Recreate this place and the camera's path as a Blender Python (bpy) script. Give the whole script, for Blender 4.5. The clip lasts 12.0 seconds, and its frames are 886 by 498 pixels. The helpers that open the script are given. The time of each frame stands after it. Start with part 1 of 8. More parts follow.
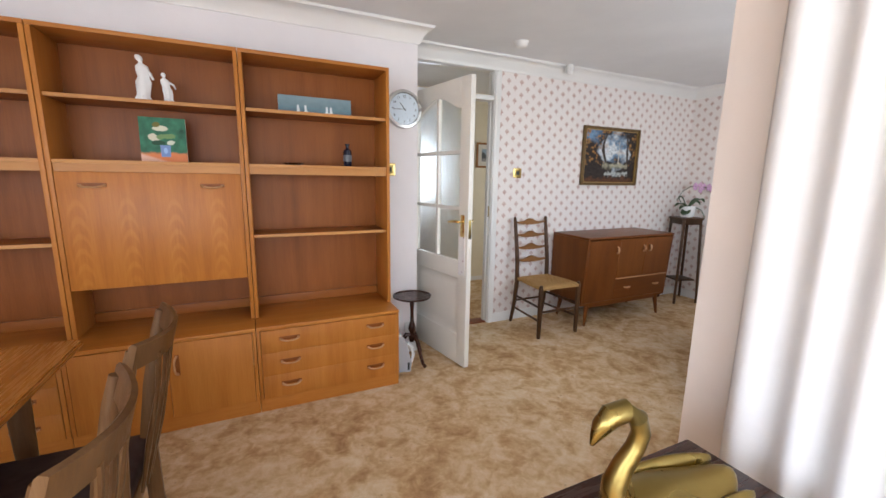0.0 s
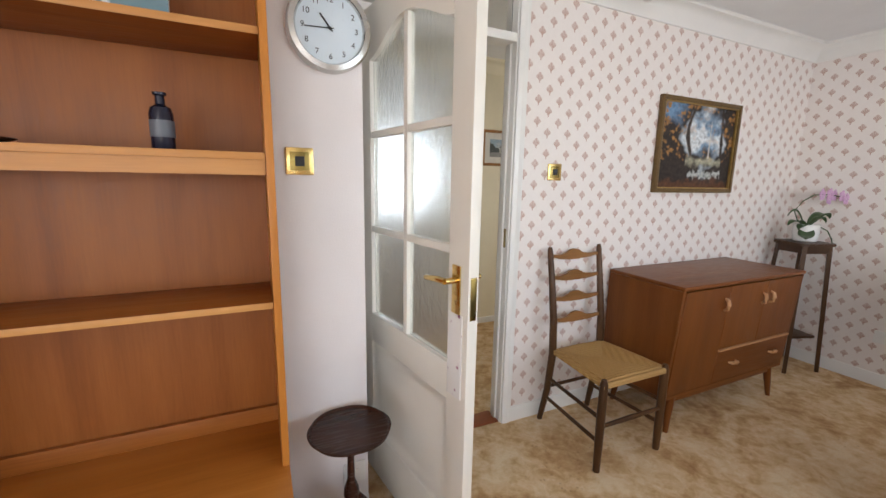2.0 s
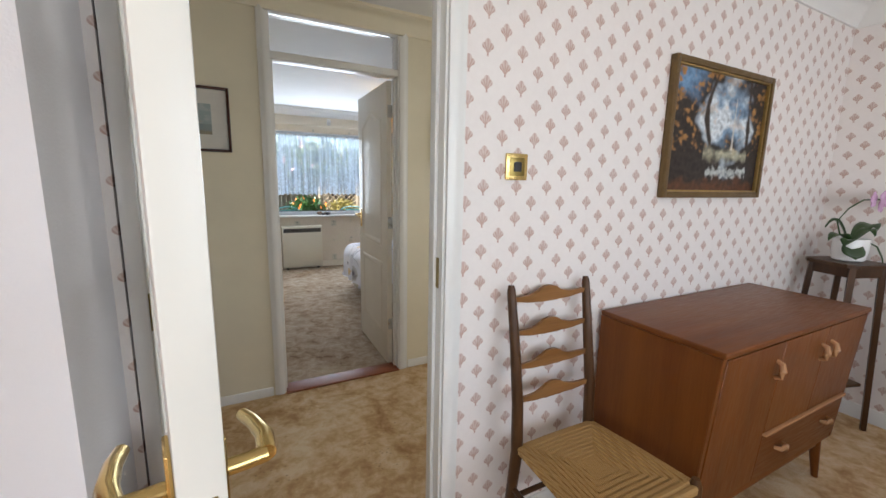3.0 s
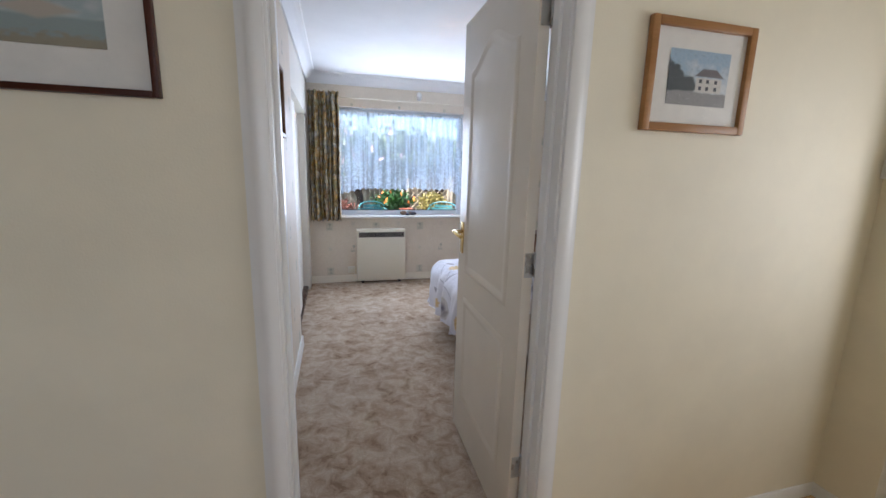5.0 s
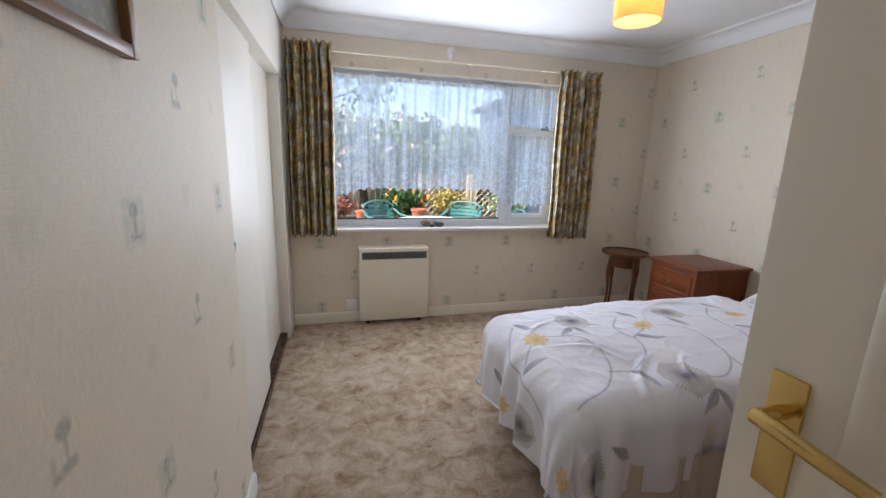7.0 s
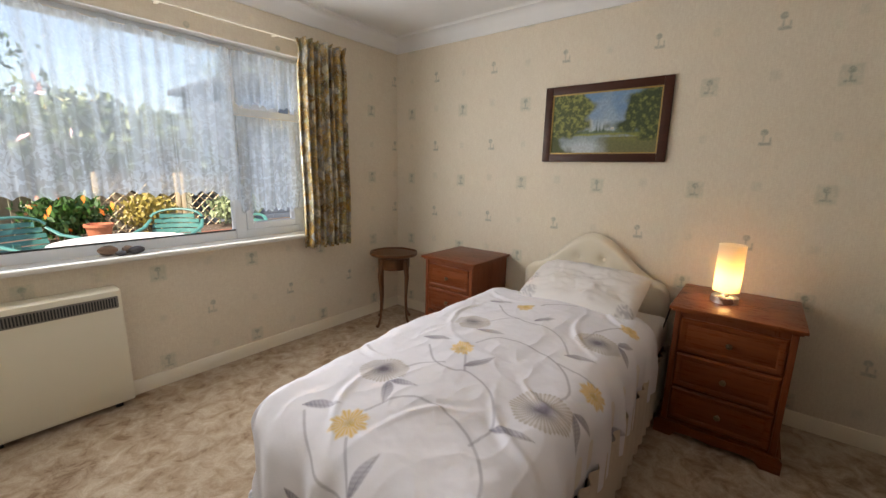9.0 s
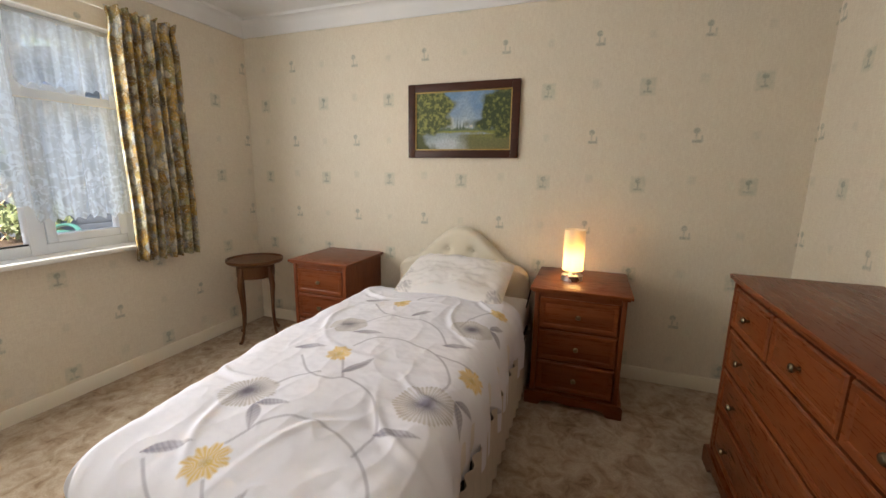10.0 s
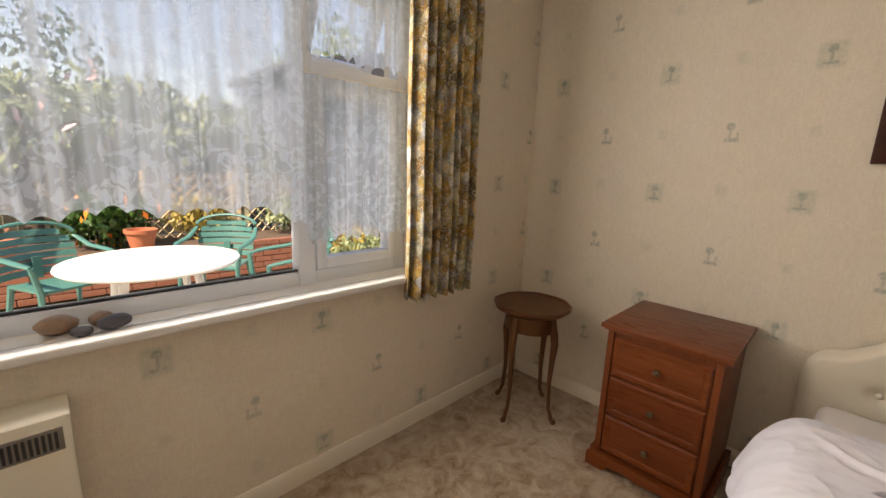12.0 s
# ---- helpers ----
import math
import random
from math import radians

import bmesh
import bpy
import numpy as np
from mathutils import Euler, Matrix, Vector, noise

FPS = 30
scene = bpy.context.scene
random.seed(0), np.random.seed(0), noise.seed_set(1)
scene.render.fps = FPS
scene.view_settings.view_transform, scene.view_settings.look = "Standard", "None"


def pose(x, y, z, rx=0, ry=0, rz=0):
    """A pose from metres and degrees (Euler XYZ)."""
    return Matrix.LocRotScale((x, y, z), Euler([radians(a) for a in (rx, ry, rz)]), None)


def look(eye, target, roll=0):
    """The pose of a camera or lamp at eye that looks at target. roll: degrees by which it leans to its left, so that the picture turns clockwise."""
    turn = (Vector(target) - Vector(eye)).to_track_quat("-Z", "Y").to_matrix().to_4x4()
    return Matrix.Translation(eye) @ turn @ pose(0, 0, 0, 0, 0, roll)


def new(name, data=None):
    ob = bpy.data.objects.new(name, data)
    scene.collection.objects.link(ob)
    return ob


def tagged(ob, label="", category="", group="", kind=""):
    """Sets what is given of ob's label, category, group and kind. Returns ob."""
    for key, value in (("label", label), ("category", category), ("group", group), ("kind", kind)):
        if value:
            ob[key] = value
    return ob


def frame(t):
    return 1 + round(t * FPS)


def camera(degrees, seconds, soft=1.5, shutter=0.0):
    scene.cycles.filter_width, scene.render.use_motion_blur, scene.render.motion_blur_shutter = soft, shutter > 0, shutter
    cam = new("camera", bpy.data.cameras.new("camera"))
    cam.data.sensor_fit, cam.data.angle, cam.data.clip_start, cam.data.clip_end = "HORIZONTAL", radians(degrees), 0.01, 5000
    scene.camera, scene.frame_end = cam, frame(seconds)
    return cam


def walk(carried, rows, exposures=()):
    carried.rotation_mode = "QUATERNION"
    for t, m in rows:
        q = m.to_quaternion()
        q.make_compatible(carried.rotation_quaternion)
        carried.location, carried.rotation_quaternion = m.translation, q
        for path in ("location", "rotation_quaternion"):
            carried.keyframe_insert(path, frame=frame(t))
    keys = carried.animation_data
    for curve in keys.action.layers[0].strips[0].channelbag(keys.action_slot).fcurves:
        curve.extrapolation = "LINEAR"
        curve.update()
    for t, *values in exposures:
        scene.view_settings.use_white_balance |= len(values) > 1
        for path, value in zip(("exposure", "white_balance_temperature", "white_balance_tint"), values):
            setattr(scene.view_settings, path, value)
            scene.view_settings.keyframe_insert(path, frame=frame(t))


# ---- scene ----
cam = camera(96.0, 12.0)
PATH = [
    (0, (0.57, 1.011, 1.346), (1.409, 2.791, 0.994), 0.9),
    (0.5, (0.659, 1.391, 1.35), (1.261, 3.267, 1.002), 0.9),
    (1, (0.761, 1.751, 1.341), (1.338, 3.635, 0.996), 0.9),
    (1.5, (0.997, 2.061, 1.323), (1.687, 3.906, 0.978), 1.0),
    (2, (1.315, 2.371, 1.346), (2.146, 4.159, 1.004), 1.1),
    (2.5, (1.634, 2.692, 1.337), (2.556, 4.435, 1.004), 1.1),
    (2.7, (1.751, 2.805, 1.342), (2.686, 4.542, 1.012), 1.1),
    (4.3, (2.26, 3.971, 1.344), (2.887, 5.834, 0.979), 1.4),
    (4.5, (2.261, 4.128, 1.35), (2.846, 6.005, 0.978), 1.5),
    (5, (2.274, 4.493, 1.342), (2.79, 6.387, 0.961), 1.5),
    (5.5, (2.294, 4.881, 1.353), (2.796, 6.774, 0.95), 1.5),
    (6, (2.346, 5.259, 1.355), (2.848, 7.151, 0.94), 1.7),
    (6.5, (2.375, 5.631, 1.353), (2.872, 7.523, 0.94), 1.8),
    (6.7, (2.367, 5.781, 1.345), (2.861, 7.674, 0.931), 1.7),
    (8.3, (2.513, 6.606, 1.3), (3.274, 8.412, 0.901), 1.9),
    (8.5, (2.569, 6.612, 1.318), (3.531, 8.318, 0.912), 1.7),
    (9, (2.563, 6.668, 1.292), (4.102, 7.884, 0.9), 1.2),
    (9.5, (2.571, 6.662, 1.277), (4.352, 7.489, 0.896), 0.8),
    (10, (2.604, 6.682, 1.272), (4.447, 7.355, 0.888), 0.8),
    (10.5, (2.71, 6.846, 1.267), (4.542, 7.545, 0.873), 1.0),
    (11, (2.887, 7.166, 1.301), (4.654, 8.015, 0.905), 1.4),
    (11.5, (2.994, 7.555, 1.276), (4.612, 8.665, 0.885), 1.6),
    (12, (3.096, 7.919, 1.277), (4.485, 9.305, 0.889), 2.3),
]
EXPO = [(0.0, 1.16, 6050, 13), (0.6, 1.3, 6350, 13), (1.5, 1.3, 6350, 13), (2.5, 1.16, 6100, 11), (4.4, 1.47, 6000, 14), (5.0, 1.4, 5600, 16), (5.5, 1.22, 5750, 15), (6.5, 1.14, 6200, 16), (8.5, 1.14, 6350, 16), (9.0, 1.14, 7400, 15), (9.5, 1.36, 7500, 14), (10.5, 1.35, 7500, 14), (11.0, 1.22, 7200, 17), (11.5, 1.17, 6900, 15), (12.0, 0.93, 8600, 21)]
walk(cam, [(t, look(eye, target, roll)) for t, eye, target, roll in PATH], EXPO)

# ---- light ----
sun_el, sun_dir = radians(52), Vector((0.86, 0.30, 0))
world = bpy.data.worlds.new("sky")
scene.world = world
world.use_nodes = True
wn = world.node_tree
sky = wn.nodes.new("ShaderNodeTexSky")
sky.sky_type, sky.sun_disc, sky.sun_elevation = "NISHITA", False, sun_el
sky.sun_rotation = math.atan2(-sun_dir.x, -sun_dir.y)
wn.links.new(sky.outputs[0], wn.nodes["Background"].inputs[0])
wn.nodes["Background"].inputs[1].default_value = 0.15
sun = new("sun", bpy.data.lights.new("sun", "SUN"))
sun.data.energy, sun.data.angle, sun.data.color = 5.0, radians(0.5), (1.0, 0.95, 0.87)
sun.matrix_world = look((-6, 0, 9), Vector((-6, 0, 9)) + sun_dir.normalized() * math.cos(sun_el) - Vector((0, 0, math.sin(sun_el))))


def window_lamp(name, eye, target, sx, sy, watts, colour=(0.93, 0.97, 1.0)):
    ob = new(name, bpy.data.lights.new(name, "AREA"))
    ob.data.shape, ob.data.size, ob.data.size_y, ob.data.energy, ob.data.color = "RECTANGLE", sx, sy, watts, colour
    ob.matrix_world = look(eye, target)
    return ob


window_lamp("daylight_bedroom", (3.3, 9.30, 1.42), (3.3, 5.0, 1.56), 1.9, 1.15, 16.5, (0.86, 0.935, 1.0))
window_lamp("daylight_net", (3.3, 9.388, 1.42), (3.3, 5.0, 1.42), 1.95, 1.15, 0.9, (0.80, 0.90, 1.0))
window_lamp("daylight_lounge", (3.4, 1.58, 1.45), (3.4, 5.0, 1.2), 2.3, 1.2, 12.5)
window_lamp("daylight_dining", (1.71, 0.1, 1.25), (-3, 0.1, 1.1), 2.0, 1.9, 8)
window_lamp("daylight_rear", (-0.1, -1.27, 1.15), (0.6, 3.0, 0.9), 2.2, 1.9, 30)
window_lamp("daylight_end", (-1.57, 0.1, 1.4), (2.2, 2.6, 1.1), 1.7, 1.1, 15)
window_lamp("daylight_hall", (4.46, 4.8, 1.35), (2.0, 4.8, 1.2), 0.6, 0.85, 3.4, (1.0, 0.96, 0.88))

# ---- materials ----
class N:
    """A value in a node tree, with arithmetic."""
    def __init__(self, tree, socket):
        self.tree, self.s = tree, socket

    def op(self, kind, *others, clamp=False):
        n = self.tree.nodes.new("ShaderNodeMath")
        n.operation, n.use_clamp = kind, clamp
        for i, v in enumerate((self, *others)):
            if isinstance(v, N):
                self.tree.links.new(v.s, n.inputs[i])
            else:
                n.inputs[i].default_value = v
        return N(self.tree, n.outputs[0])

    def __add__(self, o): return self.op("ADD", o)
    def __sub__(self, o): return self.op("SUBTRACT", o)
    def __mul__(self, o): return self.op("MULTIPLY", o)
    def __truediv__(self, o): return self.op("DIVIDE", o)
    def abs(self): return self.op("ABSOLUTE")
    def fract(self): return self.op("FRACT")
    def sqrt(self): return self.op("SQRT")
    def max(self, o): return self.op("MAXIMUM", o)
    def min(self, o): return self.op("MINIMUM", o)

    def ramp(self, a, b, c=0.0, d=1.0):
        n = self.tree.nodes.new("ShaderNodeMapRange")
        n.interpolation_type = "SMOOTHSTEP"
        self.tree.links.new(self.s, n.inputs[0])
        for i, v in enumerate((a, b, c, d)):
            n.inputs[i + 1].default_value = v
        return N(self.tree, n.outputs[0])


class M:
    """A node material in the making."""
    def __init__(self, name, rough=0.5, metal=0.0, spec=0.5, world=False):
        self.mat = bpy.data.materials.new(name)
        self.mat.use_nodes = True
        self.t = self.mat.node_tree
        self.b = self.t.nodes["Principled BSDF"]
        self.b.inputs["Roughness"].default_value = rough
        self.b.inputs["Metallic"].default_value = metal
        self.b.inputs["Specular IOR Level"].default_value = spec
        if world:
            self.co = self.t.nodes.new("ShaderNodeNewGeometry").outputs["Position"]
        else:
            self.co = self.t.nodes.new("ShaderNodeTexCoord").outputs["Object"]
        sep = self.t.nodes.new("ShaderNodeSeparateXYZ")
        self.t.links.new(self.co, sep.inputs[0])
        self.x, self.y, self.z = (N(self.t, sep.outputs[i]) for i in range(3))

    def scaled(self, sx, sy, sz):
        n = self.t.nodes.new("ShaderNodeMapping")
        self.t.links.new(self.co, n.inputs[0])
        n.inputs["Scale"].default_value = (sx, sy, sz)
        return n.outputs[0]

    def noise(self, scale=5.0, detail=3.0, rough=0.5, stretch=(1, 1, 1), distort=0.0):
        n = self.t.nodes.new("ShaderNodeTexNoise")
        self.t.links.new(self.scaled(*stretch), n.inputs["Vector"])
        n.inputs["Scale"].default_value, n.inputs["Detail"].default_value = scale, detail
        n.inputs["Roughness"].default_value, n.inputs["Distortion"].default_value = rough, distort
        return N(self.t, n.outputs[0])

    def voronoi(self, scale=5.0, out="Distance", stretch=(1, 1, 1), feature="F1"):
        n = self.t.nodes.new("ShaderNodeTexVoronoi")
        n.feature = feature
        self.t.links.new(self.scaled(*stretch), n.inputs["Vector"])
        n.inputs["Scale"].default_value = scale
        return N(self.t, n.outputs[out])

    def wave(self, scale, distortion, detail=2.0, dscale=1.0, stretch=(1, 1, 1), direction="X", kind="BANDS"):
        n = self.t.nodes.new("ShaderNodeTexWave")
        n.wave_type = kind
        n.bands_direction = direction
        self.t.links.new(self.scaled(*stretch), n.inputs["Vector"])
        for key, v in (("Scale", scale), ("Distortion", distortion), ("Detail", detail), ("Detail Scale", dscale)):
            n.inputs[key].default_value = v
        return N(self.t, n.outputs["Fac"])

    def random(self):
        return N(self.t, self.t.nodes.new("ShaderNodeObjectInfo").outputs["Random"])

    def colour(self, fac, stops):
        n = self.t.nodes.new("ShaderNodeValToRGB")
        while len(n.color_ramp.elements) < len(stops):
            n.color_ramp.elements.new(0.5)
        for e, (p, c) in zip(n.color_ramp.elements, stops):
            e.position, e.color = p, (*c, 1)
        self.t.links.new(fac.s, n.inputs[0])
        return n.outputs[0]

    def mix(self, fac, a, b, mode="MIX"):
        n = self.t.nodes.new("ShaderNodeMix")
        n.data_type, n.blend_type = "RGBA", mode
        if isinstance(fac, N):
            self.t.links.new(fac.s, n.inputs[0])
        else:
            n.inputs[0].default_value = fac
        for i, v in ((6, a), (7, b)):
            if isinstance(v, tuple):
                n.inputs[i].default_value = (*v, 1)
            else:
                self.t.links.new(v, n.inputs[i])
        return n.outputs[2]

    def base(self, c):
        if isinstance(c, tuple):
            self.b.inputs["Base Color"].default_value = (*c, 1)
        else:
            self.t.links.new(c, self.b.inputs["Base Color"])
        return self

    def rough(self, v):
        self.t.links.new(v.s, self.b.inputs["Roughness"])
        return self

    def bump(self, h, strength=0.3, dist=0.01):
        n = self.t.nodes.new("ShaderNodeBump")
        n.inputs["Strength"].default_value, n.inputs["Distance"].default_value = strength, dist
        self.t.links.new(h.s, n.inputs["Height"])
        self.t.links.new(n.outputs[0], self.b.inputs["Normal"])
        return self


def paint(name, c, rough=0.5, amount=0.06, relief=0.12, scale=3.0):
    m = M(name, rough, world=True)
    dark = tuple(v * (1 - amount) for v in c)
    m.base(m.mix(m.noise(scale, 5, 0.6).ramp(0.35, 0.7), dark, c))
    m.bump(m.noise(180, 3), relief, 0.002)
    return m.mat


def plain(name, c, rough=0.5, metal=0.0, amount=0.12, scale=20.0, relief=0.05):
    m = M(name, rough, metal)
    m.base(m.mix(m.noise(scale, 4, 0.6), tuple(v * (1 - amount) for v in c), tuple(min(1, v * (1 + amount * 0.4)) for v in c)))
    m.rough(m.noise(scale * 0.7, 3).ramp(0.3, 0.7, max(0.03, rough - 0.07), rough + 0.08))
    m.bump(m.noise(scale * 12, 2), relief, 0.002)
    return m.mat


def wood(name, dark, mid, light, axis="z", rough=0.38, scale=1.0, figure=0.35):
    """Veneer with its grain along one axis."""
    m = M(name, rough, spec=0.28)
    along = {"x": (0.06, 1, 1), "y": (1, 0.06, 1), "z": (1, 1, 0.06)}[axis]
    slow = {"x": (0.25, 1, 1), "y": (1, 0.25, 1), "z": (1, 1, 0.25)}[axis]
    fine = m.noise(150 * scale, 4, 0.65, along)
    band = m.noise(16 * scale, 3, 0.55, along, 0.4)
    cloud = m.noise(5 * scale, 2, 0.5, slow)
    f = fine * 0.3 + band * (0.28 + figure * 0.42) + cloud * 0.42 + m.random() * 0.10
    m.base(m.colour(f, [(0.34, dark), (0.56, mid), (0.80, light)]))
    m.rough(fine.ramp(0.3, 0.7, rough - 0.06, rough + 0.1))
    m.bump(fine, 0.08, 0.001)
    return m.mat


TEAK = wood("teak_veneer", (0.25, 0.078, 0.011), (0.395, 0.138, 0.020), (0.50, 0.198, 0.036), "x")
TEAK_V = wood("teak_veneer_upright", (0.25, 0.078, 0.011), (0.395, 0.138, 0.020), (0.50, 0.198, 0.036), "z")
# Teak darkened to carry the shade inside the open shelves and pull recesses.
TEAK_SHADED = wood("teak_inner_shade", (0.13, 0.035, 0.006), (0.215, 0.062, 0.010), (0.29, 0.094, 0.017), "z", 0.42)
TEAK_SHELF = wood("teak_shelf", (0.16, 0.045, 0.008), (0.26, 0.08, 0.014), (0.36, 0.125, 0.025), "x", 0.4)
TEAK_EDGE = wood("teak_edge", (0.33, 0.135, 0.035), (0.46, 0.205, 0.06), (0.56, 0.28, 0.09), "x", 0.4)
def cathedral(name):
    """Crown-cut teak: arched growth lines repeated across the leaves of veneer."""
    m = M(name, 0.36, spec=0.28)
    u = (((m.x + 0.012) / 0.199).fract() - 0.5) * 0.199
    warp = m.noise(9, 3, 0.5, (1, 1, 0.4)) * 0.05
    line = ((m.z + u * u * 42.0 + warp) * 78.0).op("SINE").ramp(-0.3, 1.0)
    core = u.abs().ramp(0.018, 0.05, 1.0, 0.0) * m.z.ramp(0.78, 0.9, 0.6, 1.0) * m.z.ramp(1.18, 1.26, 1.0, 0.0)
    fine = m.noise(150, 4, 0.65, (1, 1, 0.06))
    band = m.noise(16, 3, 0.55, (1, 1, 0.06), 0.4)
    f = fine * 0.32 + band * 0.45 + line * core * 0.11 + 0.09
    m.base(m.colour(f, [(0.26, (0.29, 0.092, 0.014)), (0.50, (0.43, 0.152, 0.023)), (0.78, (0.53, 0.22, 0.042))]))
    m.bump(fine, 0.08, 0.001)
    return m.mat


TEAK_CROWN = cathedral("crown_cut_teak")
SIDEB = wood("sideboard_teak", (0.085, 0.024, 0.005), (0.148, 0.043, 0.008), (0.205, 0.068, 0.013), "x", 0.35)
SIDEB_V = wood("sideboard_teak_upright", (0.085, 0.024, 0.005), (0.148, 0.043, 0.008), (0.205, 0.068, 0.013), "z", 0.35)
PULL = wood("pull_wood", (0.33, 0.15, 0.06), (0.44, 0.22, 0.10), (0.52, 0.29, 0.14), "x", 0.4)
OAKDARK = wood("dark_oak", (0.03, 0.013, 0.006), (0.06, 0.026, 0.010), (0.105, 0.048, 0.018), "z", 0.35)
OAKMID = wood("ladder_oak", (0.12, 0.05, 0.016), (0.2, 0.09, 0.028), (0.3, 0.145, 0.05), "x", 0.35)
MAHOG = wood("mahogany_dark", (0.018, 0.007, 0.004), (0.035, 0.012, 0.007), (0.06, 0.02, 0.01), "x", 0.22)
CHERRY = wood("cherry_stain", (0.095, 0.02, 0.006), (0.155, 0.036, 0.010), (0.22, 0.058, 0.016), "y", 0.3)
CHERRY_X = wood("cherry_stain_lengthwise", (0.095, 0.02, 0.006), (0.155, 0.036, 0.010), (0.22, 0.058, 0.016), "x", 0.3)
CHERRY_V = wood("cherry_stain_upright", (0.09, 0.019, 0.006), (0.15, 0.034, 0.010), (0.21, 0.056, 0.016), "z", 0.32)
WALNUT = wood("walnut", (0.06, 0.021, 0.008), (0.105, 0.04, 0.014), (0.16, 0.068, 0.026), "z", 0.32)
DINE = wood("dining_teak", (0.20, 0.062, 0.011), (0.32, 0.112, 0.019), (0.42, 0.165, 0.033), "y", 0.25)
DCHAIR = wood("dining_chair_wood", (0.045, 0.018, 0.006), (0.095, 0.042, 0.015), (0.19, 0.10, 0.04), "z", 0.35)
THRESH = wood("threshold_wood", (0.14, 0.035, 0.015), (0.21, 0.06, 0.024), (0.28, 0.09, 0.036), "x", 0.4)
FRAMEWOOD = wood("picture_wood", (0.2, 0.09, 0.03), (0.32, 0.155, 0.055), (0.42, 0.22, 0.085), "x", 0.35)
FRAMERED = wood("picture_redwood", (0.022, 0.007, 0.004), (0.045, 0.012, 0.006), (0.075, 0.022, 0.010), "x", 0.35)
CEILP = paint("ceiling_paint", (0.80, 0.80, 0.80), 0.7, 0.04, 0.2)
WHITE = paint("white_gloss", (0.80, 0.785, 0.75), 0.3, 0.04, 0.05)
DOORW = paint("door_white", (0.77, 0.735, 0.66), 0.32, 0.05, 0.06)
BDOOR = paint("bedroom_door_cream", (0.77, 0.705, 0.595), 0.34, 0.05, 0.06)
CREAMP = paint("cream_emulsion", (0.82, 0.75, 0.58), 0.62, 0.06, 0.2)
GREYW = paint("lilac_white_paper", (0.79, 0.755, 0.755), 0.6, 0.05, 0.35)
PINKW = paint("pale_pink_emulsion", (0.78, 0.68, 0.61), 0.6, 0.05, 0.2)
WARD = paint("wardrobe_cream", (0.80, 0.76, 0.68), 0.45, 0.04, 0.08)
# White plastic with the blue cast of skylight mixed into its colour.
UPVC = paint("upvc_sky_tint", (0.79, 0.84, 0.90), 0.25, 0.03, 0.02)
HEATER = paint("heater_enamel", (0.80, 0.76, 0.63), 0.35, 0.03, 0.04)
HEATGREY = plain("grille_grey", (0.20, 0.185, 0.16), 0.5)
PLASTIC = plain("white_plastic", (0.8, 0.79, 0.76), 0.4)
BRASS = plain("brass", (0.72, 0.52, 0.20), 0.22, 1.0)
BRASSOLD = plain("brass_aged", (0.34, 0.25, 0.08), 0.28, 1.0, 0.4, 12)
KNOB = plain("aged_knob_metal", (0.22, 0.17, 0.11), 0.34, 1.0, 0.3, 30)
STEEL = plain("brushed_steel", (0.55, 0.55, 0.54), 0.3, 1.0)
SILVER = plain("silver_rim", (0.62, 0.62, 0.6), 0.22, 1.0)
BLACK = plain("black_plastic", (0.012, 0.012, 0.014), 0.4)
LEATHER = plain("black_leather", (0.006, 0.006, 0.009), 0.36, 0, 0.3, 9, 0.5)
LEATHER.node_tree.nodes["Principled BSDF"].inputs["Specular IOR Level"].default_value = 0.3
REDCLOTH = plain("red_cloth", (0.55, 0.02, 0.022), 0.85, 0, 0.2, 40, 0.3)
GILT = plain("gilt", (0.46, 0.31, 0.11), 0.38, 0.7, 0.45, 30, 0.4)
GILTDARK = plain("gilt_dark", (0.16, 0.095, 0.03), 0.4, 0.3, 0.4, 30, 0.3)
MOUNT = plain("picture_mount", (0.75, 0.72, 0.66), 0.7)
RUSH = None
PORC = plain("white_porcelain", (0.8, 0.79, 0.77), 0.2)
HEADB = plain("cream_vinyl", (0.77, 0.70, 0.57), 0.5, 0, 0.06, 14, 0.25)
LINEN = plain("pillow_cotton", (0.78, 0.74, 0.72), 0.8, 0, 0.05, 30, 0.3)
VALANCE = plain("valance_cotton", (0.62, 0.55, 0.47), 0.85, 0, 0.1, 20, 0.3)
DIVAN = plain("divan_dark", (0.05, 0.045, 0.045), 0.8)
DARKBLUE = plain("dark_glass_bottle", (0.015, 0.016, 0.03), 0.12)
GREYPL = plain("grey_plastic", (0.42, 0.43, 0.45), 0.4)
LEAF = plain("leaf_green", (0.045, 0.09, 0.025), 0.4, 0, 0.4, 15)
PETAL = plain("orchid_petal", (0.68, 0.42, 0.62), 0.6, 0, 0.3, 40)
STONEB = plain("brown_pebble", (0.32, 0.20, 0.13), 0.5, 0, 0.5, 25)
STONEG = plain("dark_pebble", (0.07, 0.065, 0.075), 0.45, 0, 0.4, 25)
SHADEBROWN = plain("brown_shade_cloth", (0.085, 0.03, 0.016), 0.75)
SKIRTC = paint("skirting_cream", (0.78, 0.71, 0.58), 0.4, 0.04, 0.05)
MIRROR = plain("mirror_silver", (0.9, 0.9, 0.9), 0.02, 1.0, 0.01, 2, 0.0)
BROWNRUG = plain("doormat_fibre", (0.06, 0.028, 0.018), 0.95, 0, 0.4, 60, 0.8)


def rush():
    m = M("rush_seat", 0.6)
    a = m.wave(60, 1.5, 2, 2, direction="X")
    m.base(m.mix(a, (0.33, 0.17, 0.045), (0.52, 0.32, 0.11)))
    m.bump(a, 0.5, 0.004)
    return m.mat


